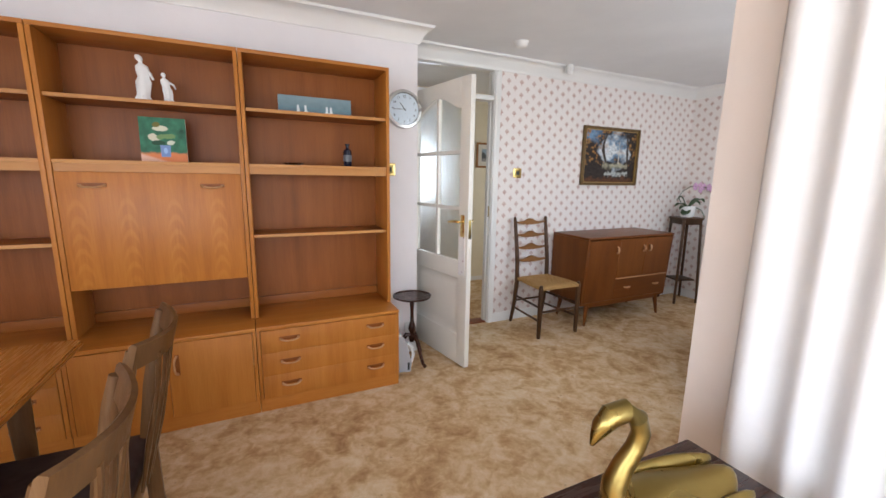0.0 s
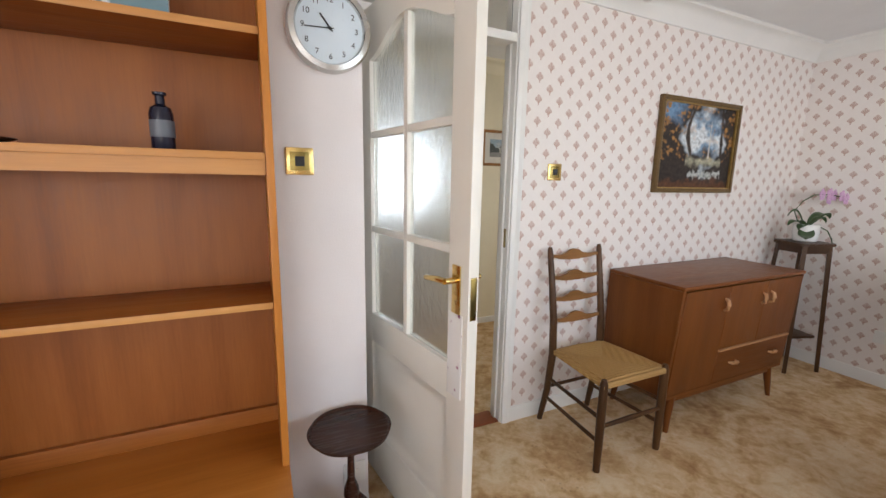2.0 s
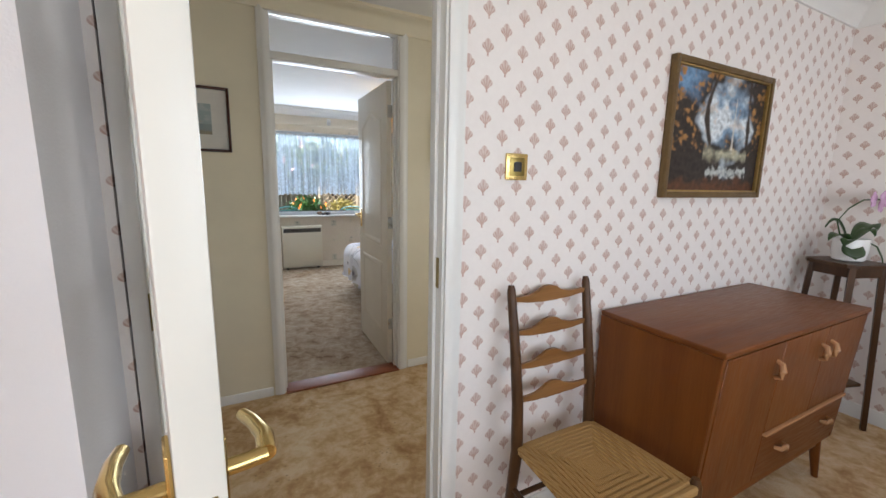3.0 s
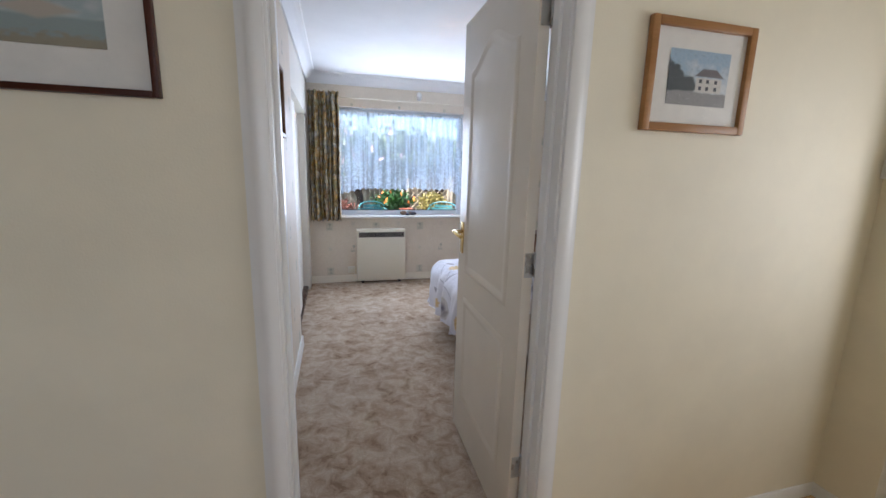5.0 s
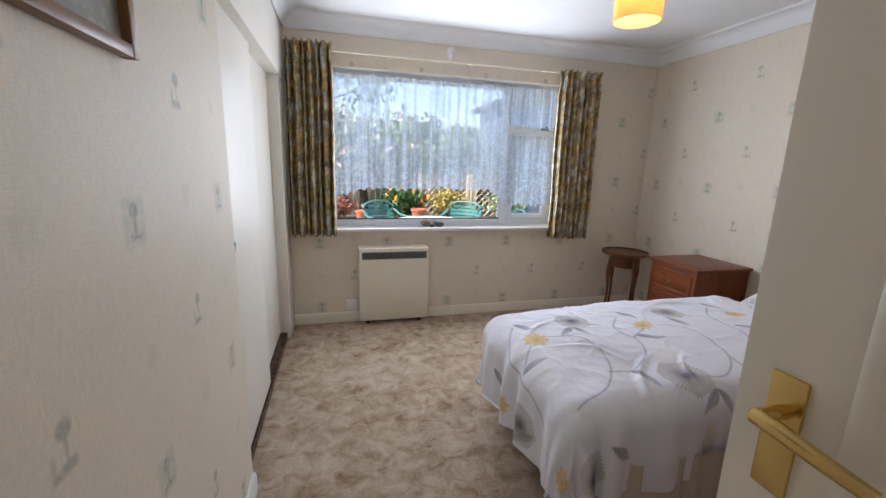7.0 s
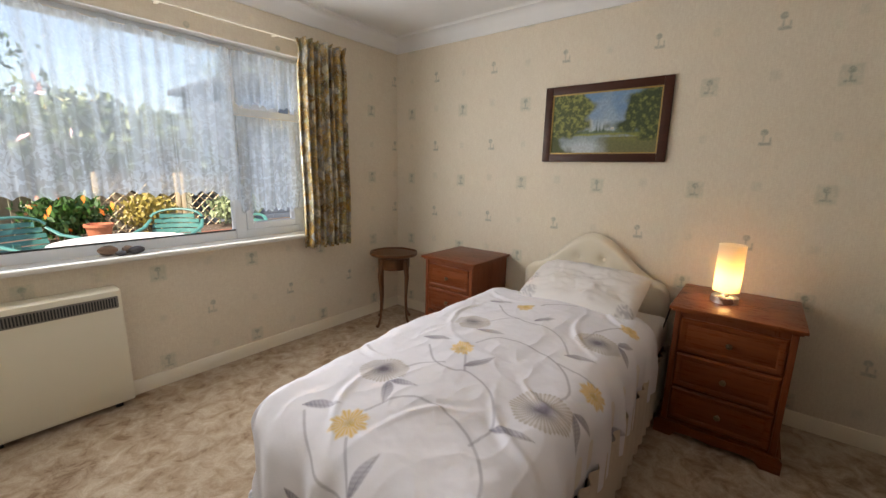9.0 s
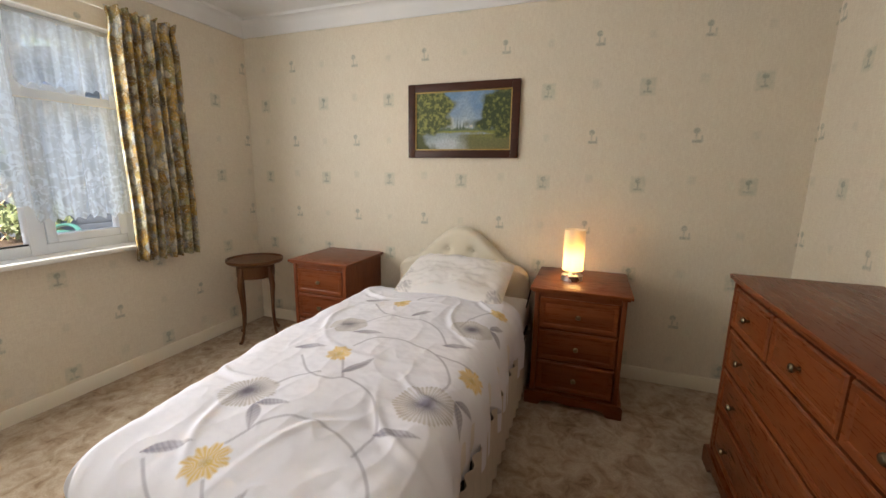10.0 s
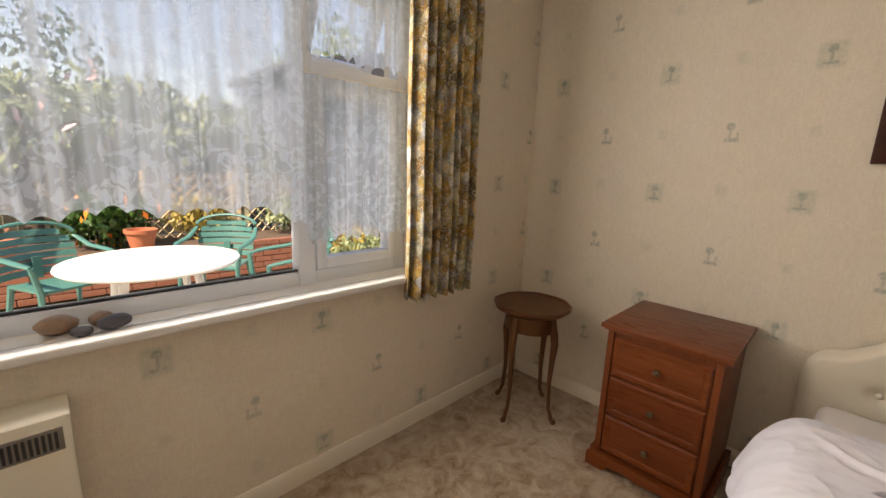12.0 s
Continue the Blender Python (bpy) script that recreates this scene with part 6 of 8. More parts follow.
def art_flowers(u, v):
    n1 = nz(u, v, 5, 51)
    C = np.tile((0.035, 0.15, 0.085), (u.size, 1)) * (1 + 0.5 * n1[:, None])
    C = lay(C, (0.22 - v + n1 * 0.05) * 20, (0.62, 0.20, 0.07))
    C = lay(C, (0.10 - v - (u - 0.3) * 0.3) * 20, (0.70, 0.42, 0.30))
    for cx, cy, rx, ry, c in ((0.45, 0.75, 0.17, 0.08, (0.62, 0.60, 0.46)), (0.28, 0.55, 0.13, 0.08, (0.60, 0.58, 0.45)), (0.66, 0.44, 0.12, 0.06, (0.55, 0.6, 0.48)), (0.36, 0.83, 0.09, 0.06, (0.16, 0.14, 0.03)), (0.55, 0.58, 0.2, 0.07, (0.16, 0.27, 0.1)), (0.42, 0.42, 0.16, 0.05, (0.02, 0.07, 0.035))):
        C = lay(C, (1 - np.hypot((u - cx) / rx, (v - cy) / ry) + n1 * 0.5) * 5, c)
    C = lay(C, (1 - np.maximum(np.abs(u - 0.53) / (0.10 + 0.05 * v), np.abs(v - 0.24) / 0.14)) * 12, (0.17, 0.26, 0.5))
    C = lay(C, (1 - np.hypot((u - 0.53) / 0.05, (v - 0.25) / 0.08)) * 4, (0.3, 0.45, 0.7))
    return C


def art_yachts(u, v):
    n1 = nz(u * 4, v, 3, 61)
    C = lay(np.tile((0.12, 0.19, 0.225), (u.size, 1)), v * 1.1 + n1 * 0.3, (0.20, 0.285, 0.31))
    C = lay(C, (0.04 - np.abs(v - 0.33)) * 30, (0.14, 0.24, 0.27))
    for cx in (0.26, 0.36, 0.65, 0.71):
        C = lay(C, (1 - np.maximum(np.abs(u - cx) / (0.018 * (1.2 - v)), np.abs(v - 0.28) / 0.22)) * 6, (0.7, 0.74, 0.74))
        C = lay(C, (1 - np.maximum(np.abs(u - cx) / 0.03, np.abs(v - 0.10) / 0.03)) * 6, (0.75, 0.77, 0.76))
    return C


canvas(pose(0.155, 3.585, 1.407, -4), 0.205, 0.225, art_flowers, "small unframed canvas of white flowers in a blue vase")
canvas(pose(0.935, 3.60, 1.707, -6), 0.42, 0.10, art_yachts, "long narrow teal seascape canvas with white sails")
bt = thing("bottle", pose(1.112, 3.585, 1.4055), "small dark glass bottle with a narrow neck", "bottle")
part("body", lathe(bmesh.new(), [(0.022, 0.0), (0.025, 0.005), (0.026, 0.085), (0.022, 0.1), (0.011, 0.108), (0.010, 0.128), (0.015, 0.13), (0.015, 0.136), (0.009, 0.137)], n=24), DARKBLUE, bt)
part("label_band", lathe(bmesh.new(), [(0.0263, 0.03), (0.0263, 0.07)], n=24), plain("grey_label", (0.11, 0.12, 0.14), 0.5), bt, "faded grey band")
solid("dish", lathe(bmesh.new(), [(0.02, 0.0), (0.045, 0.004), (0.06, 0.010), (0.058, 0.012), (0.03, 0.006), (0.004, 0.005)], n=28), MAHOG, "small dark shallow wooden dish", "dish", pose(0.79, 3.56, 1.4052))


def wall_clock():
    c = thing("wall_clock", pose(1.553, GY, 1.812), "round wall clock with silver rim and pale blue-white face", "clock")
    R = 0.132
    turn = pose(0, 0, 0, 90)
    part("rim", lathe(bmesh.new(), [(R, 0.0), (R + 0.001, 0.02), (R - 0.006, 0.034), (R - 0.022, 0.036), (R - 0.028, 0.024)], n=48, m=turn), SILVER, c, "polished silver rim")
    part("face", lathe(bmesh.new(), [(R - 0.027, 0.020), (R - 0.027, 0.0245)], n=48, m=turn), plain("clock_face", (0.66, 0.74, 0.80), 0.4, 0, 0.04), c)
    for k in range(12):
        a = math.radians(30 * k)
        txt = bpy.data.curves.new("numeral", "FONT")
        txt.body, txt.size, txt.align_x, txt.align_y, txt.extrude = str(k or 12), 0.024, "CENTER", "CENTER", 0.0006
        tmp = new("numeral", txt)
        me = bpy.data.meshes.new_from_object(tmp)
        bpy.data.objects.remove(tmp)
        me.materials.append(BLACK)
        o = new("numeral", me)
        o.parent = c
        o.matrix_basis = pose(0.084 * math.sin(a), -0.0255, 0.084 * math.cos(a), 90)
    for ang, L, w in ((322, 0.05, 0.005), (270 - 3, 0.078, 0.0035)):
        b = bmesh.new()
        box(b, -w / 2, w / 2, -0.029, -0.0275, -0.012, L)
        part("pointer", b, BLACK, c, at=pose(0, 0, 0, 0, ang))
    part("boss", lathe(bmesh.new(), [(0.005, 0.0255), (0.004, 0.031)], n=12, m=turn), BLACK, c)
    g = part("glass", lathe(bmesh.new(), [(R - 0.024, 0.032), (R - 0.024, 0.033)], n=48, m=turn), GLASS, c)
    g.visible_shadow = False


wall_clock()
wall_plate("light_switch", pose(1.447, GY, 1.397), 0.088, 0.088, BRASS, "polished brass light switch on the grey wall", "light switch", BLACK, BRASSOLD)
wall_plate("light_switch", pose(2.758, WY, 1.397), 0.088, 0.088, BRASS, "polished brass light switch on shell wallpaper", "light switch", BLACK, BRASSOLD)


def lounge_door():
    """Half-glazed leaf, hinge at the origin, along +x: an arched top rail over six obscure panes."""
    W, H, T = 0.762, 1.985, 0.038
    ang = math.degrees(math.atan2(3.335 - 4.092, 1.852 - 1.722))
    d = thing("door_lounge", pose(D1[0] + 0.003, WY + 0.006, 0.008, 0, 0, ang), "open white half-glazed lounge door with six obscure panes", "door")
    sw = 0.10
    part("stile", B(0, sw, 0, T, 0, H, bevel=0.003), DOORW, d)
    part("stile", B(W - sw, W, 0, T, 0, H, bevel=0.003), DOORW, d)
    part("bottom_rail", B(sw, W - sw, 0, T, 0, 0.22, bevel=0.002), DOORW, d)
    part("mid_rail", B(sw, W - sw, 0, T, 0.64, 0.765, bevel=0.002), DOORW, d)
    a0, a1 = sw, W - sw
    n = 24
    arch = []
    for i in range(n + 1):
        u = i / n
        k = 1 - abs(2 * u - 1)
        arch.append((a0 + (a1 - a0) * u, 1.79 + 0.095 * (k * k * (3 - 2 * k)) ** 0.8))
    part("top_rail", prism(bmesh.new(), arch + [(a1, H), (a0, H)], 0, T, "y"), DOORW, d)
    part("lower_panel", B(sw, W - sw, 0.012, T - 0.012, 0.22, 0.64), DOORW, d)
    for y, s in ((0.012, -1), (T - 0.012, 1)):
        b = bmesh.new()
        rings = []
        for e, q in ((0.0, 0.010), (0.012, 0.002), (0.05, 0.001), (0.075, 0.006)):
            rings.append([b.verts.new((x, y + s * q, z)) for x, z in ((sw + e, 0.22 + e), (W - sw - e, 0.22 + e), (W - sw - e, 0.64 - e), (sw + e, 0.64 - e))])
        for p, q in zip(rings, rings[1:]):
            for i in range(4):
                b.faces.new((p[i], p[(i + 1) % 4], q[(i + 1) % 4], q[i]))
        b.faces.new(rings[-1])
        part("panel_field", b, DOORW, d)
    mid = W / 2
    part("glazing_bar", B(mid - 0.013, mid + 0.013, 0.004, T - 0.004, 0.765, 1.884, bevel=0.003), DOORW, d)
    for z in (1.131, 1.51):
        part("glazing_bar", B(sw, mid - 0.013, 0.004, T - 0.004, z - 0.013, z + 0.013, bevel=0.003), DOORW, d)
        part("glazing_bar", B(mid + 0.013, W - sw, 0.004, T - 0.004, z - 0.013, z + 0.013, bevel=0.003), DOORW, d)
    for xa, xb in ((sw + 0.0005, mid - 0.012), (mid + 0.012, W - sw - 0.0005)):
        for za, zb in ((0.766, 1.119), (1.143, 1.498), (1.522, 1.89)):
            g = part("pane", B(xa, xb, T / 2 - 0.002, T / 2 + 0.002, za, zb), RIPPLE, d, "rippled obscure glass pane")
            g.visible_shadow = False
    LEVER[0] = 1
    lever(d, 0.0, -1, W - 0.055, 1.015)
    lever(d, T, 1, W - 0.055, 1.015)
    part("latch_plate", B(W - 0.001, W + 0.002, 0.008, T - 0.008, 0.93, 1.06, bevel=0.0008), BRASSOLD, d)
    fp = M("floral_finger_plate", 0.25)
    fp.base(fp.mix(fp.voronoi(36).ramp(0.18, 0.3, 1, 0) * fp.noise(14, 2).ramp(0.48, 0.56), (0.78, 0.76, 0.74), (0.33, 0.14, 0.22)))
    part("finger_plate", B(W - 0.092, W - 0.022, -0.005, 0.0, 0.67, 0.94, bevel=0.002), fp.mat, d, "white ceramic finger plate with pink flowers")
    for z in (0.25, 1.02, 1.78):
        part("hinge", lathe(bmesh.new(), [(0.007, z - 0.045), (0.007, z + 0.045)], -0.004, -0.006, 10), BRASSOLD, d, "brass butt hinge")


lounge_door()
part("strike_plate", B(D1[1] - 0.002, D1[1], WY + 0.02, WY + 0.055, 1.0, 1.10), BRASSOLD, f1, "worn brass strike plate")


def ladder_chair():
    """Ladder-back chair facing -y with a rush seat."""
    c = thing("ladderback_chair", pose(2.905, 3.79, 0.0), "dark oak ladder-back chair with woven rush seat", "chair")
    fx, bx, fy, by = 0.205, 0.172, -0.205, 0.215
    for s in (-1, 1):
        part("front_leg", tube(bmesh.new(), [(s * fx, fy, 0), (s * fx, fy, 0.12), (s * fx, fy, 0.3), (s * fx, fy, 0.44), (s * fx, fy, 0.465)], [0.016, 0.019, 0.021, 0.019, 0.012], 12), OAKDARK, c)
        pts = [(s * (bx + 0.008), by + 0.035, 0.0), (s * bx, by - 0.005, 0.2), (s * bx, by - 0.03, 0.42), (s * bx, by - 0.02, 0.6), (s * bx, by + 0.01, 0.8), (s * (bx + 0.003), by + 0.04, 0.98), (s * (bx + 0.003), by + 0.043, 1.0)]
        part("back_post", tube(bmesh.new(), pts, [0.015, 0.019, 0.021, 0.020, 0.018, 0.015, 0.010], 12), OAKDARK, c)
        part("side_stretcher", tube(bmesh.new(), [(s * fx, fy, 0.27), (s * bx, by - 0.015, 0.27)], 0.010, 10), OAKDARK, c)
        part("side_stretcher", tube(bmesh.new(), [(s * fx, fy, 0.15), (s * bx, by + 0.005, 0.15)], 0.010, 10), OAKDARK, c)
    part("front_stretcher", tube(bmesh.new(), [(-fx, fy, 0.23), (0, fy, 0.23), (fx, fy, 0.23)], [0.009, 0.013, 0.009], 10), OAKDARK, c)
    part("rear_stretcher", tube(bmesh.new(), [(-bx, by - 0.01, 0.22), (bx, by - 0.01, 0.22)], 0.010, 10), OAKDARK, c)
    for i, z in enumerate((0.60, 0.715, 0.83, 0.945)):
        yb = by - 0.02 + (z - 0.6) * 0.155
        n, b = 20, bmesh.new()
        up, dn = [], []
        for k in range(n + 1):
            u = -1 + 2 * k / n
            hgt = 0.024 + 0.016 * math.cos(u * math.pi) * (1 if abs(u) < 0.5 else 0.6) + (0.012 * math.cos(u * math.pi / 1.0) if abs(u) < 0.3 else 0)
            drop = 0.012 * math.cos(u * 2 * math.pi)
            yy = yb + 0.018 * (1 - u * u)
            up.append((u * bx, yy, z + hgt * 0.62 + drop * 0.4))
            dn.append((u * bx, yy, z - hgt * 0.5 + drop * 0.4))
        vs = [[b.verts.new((x, y + o, zz)) for x, y, zz in row] for row, o in ((up, -0.006), (up, 0.006), (dn, 0.006), (dn, -0.006))]
        for q in range(4):
            p1, p2 = vs[q], vs[(q + 1) % 4]
            for k in range(n):
                b.faces.new((p1[k], p1[k + 1], p2[k + 1], p2[k]))
        part("slat", b, OAKMID, c, "wavy shaped ladder slat")
    # rush seat: four woven quarters meeting on the diagonals
    corners = [(-fx - 0.012, fy - 0.015), (fx + 0.012, fy - 0.015), (bx + 0.008, by - 0.035), (-bx - 0.008, by - 0.035)]
    for q in range(4):
        (xa, ya), (xb, yb) = corners[q], corners[(q + 1) % 4]
        cx, cy = 0.0, 0.0
        n = 11
        for i in range(n):
            u0, u1 = i / n, (i + 1) / n
            um = (u0 + u1) / 2
            pa = (xa + (cx - xa) * um, ya + (cy - ya) * um)
            pb = (xb + (cx - xb) * um, yb + (cy - yb) * um)
            zc = 0.447 - 0.018 * um
            rr = 0.011
            if i == 0:
                zc -= 0.006
            part("rush_strand", tube(bmesh.new(), [(pa[0], pa[1], zc), ((pa[0] + pb[0]) / 2, (pa[1] + pb[1]) / 2, zc + 0.003), (pb[0], pb[1], zc)], rr, 6), RUSH, c)
    part("seat_core", prism(bmesh.new(), corners, 0.425, 0.442, "z"), RUSH, c)


ladder_chair()


def sideboard():
    x0, x1, y0, y1, H = 3.215, 4.345, 3.60, 4.075, 0.84
    s = thing("sideboard", pose(x0, y0, 0), "dark teak sideboard with sloping ends and shaped wooden pulls", "sideboard")
    W, D = x1 - x0, y1 - y0
    zb = 0.20
    part("top", B(0.0, W, 0.0, D, H - 0.022, H, bevel=0.007, seg=3), SIDEB, s, "polished teak top")
    for sg, xo in ((1, 0.012), (-1, W - 0.012)):
        out = [(0.008, H - 0.022), (D, H - 0.022), (D, zb), (0.05, zb)]
        part("end_panel", prism(bmesh.new(), out, xo - 0.011, xo + 0.011, "x", 0.002), SIDEB_V, s)
    part("bottom", B(0.023, W - 0.023, 0.05, D, zb, zb + 0.018), SIDEB, s)
    part("back", B(0.023, W - 0.023, D - 0.01, D, zb + 0.018, H - 0.022), SIDEB, s)

    def slope(z):
        return 0.006 + (H - 0.022 - z) / (H - 0.022 - zb) * 0.042

    def face(name, a, b, z0, z1, mat, lift=0.0):
        bm = bmesh.new()
        lo, hi = slope(z0) - lift, slope(z1) - lift
        vs = [bm.verts.new(p) for p in ((a, lo, z0), (b, lo, z0), (b, hi, z1), (a, hi, z1), (a, lo + 0.02, z0), (b, lo + 0.02, z0), (b, hi + 0.02, z1), (a, hi + 0.02, z1))]
        for q in ((0, 1, 2, 3), (7, 6, 5, 4), (0, 4, 5, 1), (1, 5, 6, 2), (2, 6, 7, 3), (3, 7, 4, 0)):
            bm.faces.new([vs[i] for i in q])
        bmesh.ops.bevel(bm, geom=bm.edges[:], offset=0.002, segments=1, affect="EDGES")
        return part(name, bm, mat, s)

    def pull(par, x, z, upright):
        pts = [(0, 0.0, -0.032), (0, -0.018, -0.024), (0, -0.024, 0), (0, -0.018, 0.024), (0, 0.0, 0.032)]
        part("handle", tube(bmesh.new(), pts, [0.007, 0.010, 0.011, 0.010, 0.007], 8), PULL, par, "shaped wooden pull", at=pose(x, slope(z), z, 0, 0 if upright else 90))
    third = 0.40
    d1 = face("door", 0.026, third, zb + 0.022, H - 0.03, SIDEB_V)
    pull(d1, third - 0.035, H - 0.13, True)
    half = (third + W - 0.026) / 2
    d2 = face("door", third + 0.003, half - 0.0015, 0.435, H - 0.03, SIDEB_V)
    d3 = face("door", half + 0.0015, W - 0.026, 0.435, H - 0.03, SIDEB_V)
    pull(d2, half - 0.035, H - 0.13, True)
    pull(d3, half + 0.045, H - 0.13, True)
    dr = face("drawer", third + 0.003, W - 0.026, zb + 0.022, 0.428, SIDEB)
    part("drawer_lip", B(third + 0.003, W - 0.026, slope(0.43) - 0.012, slope(0.43) + 0.004, 0.424, 0.434, bevel=0.003), PULL, dr)
    pull(dr, third + 0.16, 0.335, False)
    pull(dr, W - 0.17, 0.335, False)
    for x, y in ((0.10, 0.075), (W - 0.10, 0.075), (0.10, D - 0.06), (W - 0.10, D - 0.06)):
        out = -0.03 if x < 0.5 else 0.03
        part("leg", tube(bmesh.new(), [(x + out, y - (0.015 if y < 0.2 else -0.015), 0.0), (x, y, zb)], [0.013, 0.024], 12), SIDEB_V, s)
    part("apron", B(0.08, W - 0.08, 0.062, 0.08, zb - 0.03, zb, bevel=0.002), SIDEB, s)


sideboard()
framed("picture", pose(3.90, WY, 1.582), 0.775, 0.575, 0.026, (GILTDARK, GILT), "dark wooded landscape oil painting in an aged gilt frame", art_classic, 0, False, 0.03)


def plant_stand():
    s = thing("plant_stand", pose(4.91, 3.875, 0, 0, 0, -18), "tall dark oak plant stand with a lower shelf", "plant stand")
    H = 0.955
    part("top", prism(bmesh.new(), [(-0.14, -0.10), (-0.10, -0.14), (0.10, -0.14), (0.14, -0.10), (0.14, 0.10), (0.10, 0.14), (-0.10, 0.14), (-0.14, 0.10)], H - 0.02, H, "z", 0.004), OAKDARK, s)
    for a, b in ((-1, -1), (1, -1), (1, 1), (-1, 1)):
        part("leg", tube(bmesh.new(), [(a * 0.135, b * 0.135, 0.0), (a * 0.1, b * 0.1, H - 0.02)], [0.017, 0.019], 4), OAKDARK, s)
    for k in range(4):
        c = Matrix.Rotation(math.pi / 2 * k, 4, "Z")
        b = box(bmesh.new(), -0.095, 0.095, -0.108, -0.096, H - 0.075, H - 0.021, bevel=0.002)
        bmesh.ops.transform(b, matrix=c, verts=b.verts)
        part("rail", b, OAKDARK, s)
    part("shelf", B(-0.105, 0.105, -0.105, 0.105, 0.25, 0.268, bevel=0.003), OAKDARK, s)


plant_stand()


def orchid():
    o = thing("orchid", pose(4.91, 3.875, 0.9552), "potted orchid with pale pink flowers in a white ceramic pot", "potted plant")
    pot = part("pot", lathe(bmesh.new(), [(0.055, 0.0), (0.068, 0.008), (0.076, 0.06), (0.076, 0.118), (0.074, 0.124), (0.069, 0.122), (0.067, 0.105), (0.004, 0.105)], n=32), PORC, o, "white ceramic pot")
    rnd = random.Random(5)
    for a, L, lift, w in ((-8, 0.22, 0.105, 0.042), (-25, 0.12, 0.08, 0.03), (165, 0.15, 0.05, 0.036), (205, 0.19, -0.05, 0.046), (190, 0.17, 0.02, 0.03), (120, 0.10, 0.13, 0.026)):
        b = bmesh.new()
        n, ca, sa = 12, math.cos(radians(a)), math.sin(radians(a))
        rows = []
        for i in range(n + 1):
            u = i / n
            wid = w * math.sin(math.pi * min(1, u * 0.93 + 0.06)) ** 0.7
            z = 0.118 + lift * math.sin(u * 2.2) - 0.035 * u * u
            r = 0.015 + L * u
            rows.append([b.verts.new((r * ca - k * wid * sa, r * sa + k * wid * ca, z - 0.012 * (1 - abs(k)))) for k in (-1, -0.5, 0, 0.5, 1)])
        for p, q in zip(rows, rows[1:]):
            for i in range(4):
                b.faces.new((p[i], p[i + 1], q[i + 1], q[i]))
        lf = part("leaf", b, LEAF, o)
        lf.modifiers.new("thick", "SOLIDIFY").thickness = 0.003
    for pts in ([(0, 0, 0.1), (-0.07, 0.03, 0.15), (-0.13, 0.03, 0.22), (-0.11, 0.0, 0.29), (-0.04, -0.03, 0.335), (0.05, -0.06, 0.34), (0.16, -0.1, 0.325)], [(0, -0.01, 0.10), (0.07, -0.04, 0.11), (0.13, -0.07, 0.08), (0.16, -0.09, 0.02), (0.16, -0.10, -0.02)]):
        part("stem", tube(bmesh.new(), pts, 0.004, 8), LEAF, o)
    for x, y, z in ((0.0, -0.05, 0.338), (0.05, -0.07, 0.345), (0.10, -0.075, 0.335), (0.15, -0.10, 0.33), (0.19, -0.11, 0.31), (0.08, -0.06, 0.31)):
        b = bmesh.new()
        for k in range(5):
            a = radians(72 * k + rnd.random() * 30)
            bmesh.ops.create_icosphere(b, subdivisions=1, radius=0.021, matrix=Matrix.Translation((x + 0.024 * math.cos(a), y - 0.008, z + 0.024 * math.sin(a))) @ Matrix.Diagonal((1, 0.25, 1, 1)))
        part("flower", b, PETAL, o, "pale pink orchid flower")


orchid()


def wine_table():
    t = thing("wine_table", pose(1.56, 3.625, 0), "small dark mahogany tripod wine table with pie-crust rim", "side table")
    H, n = 0.50, 64
    b = bmesh.new()
    rings = []
    for r, z in ((0.02, H - 0.014), (0.125, H - 0.012), (0.137, H - 0.004), (0.139, H + 0.004), (0.134, H + 0.005), (0.128, H - 0.002), (0.0, H - 0.002)):
        rings.append([b.verts.new((r * (1 + 0.03 * (abs(math.cos(3 * 2 * math.pi * i / n)) - 0.5)) * math.cos(2 * math.pi * i / n), r * (1 + 0.03 * (abs(math.cos(3 * 2 * math.pi * i / n)) - 0.5)) * math.sin(2 * math.pi * i / n), z)) for i in range(n)])
    for p, q in zip(rings, rings[1:]):
        for i in range(n):
            b.faces.new((p[i], p[(i + 1) % n], q[(i + 1) % n], q[i]))
    b.faces.new(rings[0][::-1])
    bmesh.ops.remove_doubles(b, verts=b.verts, dist=1e-5)
    part("top", b, MAHOG, t, "dark pie-crust top")
    part("stem", lathe(bmesh.new(), [(0.016, 0.15), (0.024, 0.17), (0.026, 0.2), (0.014, 0.215), (0.02, 0.225), (0.028, 0.25), (0.025, 0.275), (0.013, 0.31), (0.012, 0.4), (0.018, 0.44), (0.012, 0.455), (0.026, 0.487)], n=20), MAHOG, t)
    for k in range(3):
        a = radians(-75 + 120 * k)
        pts = [(0.01, 0.2), (0.04, 0.205), (0.075, 0.16), (0.11, 0.07), (0.135, 0.025), (0.165, 0.012)]
        part("leg", tube(bmesh.new(), [(r * math.cos(a), r * math.sin(a), z) for r, z in pts], [0.016, 0.017, 0.015, 0.012, 0.011, 0.013], 8), MAHOG, t)


wine_table()


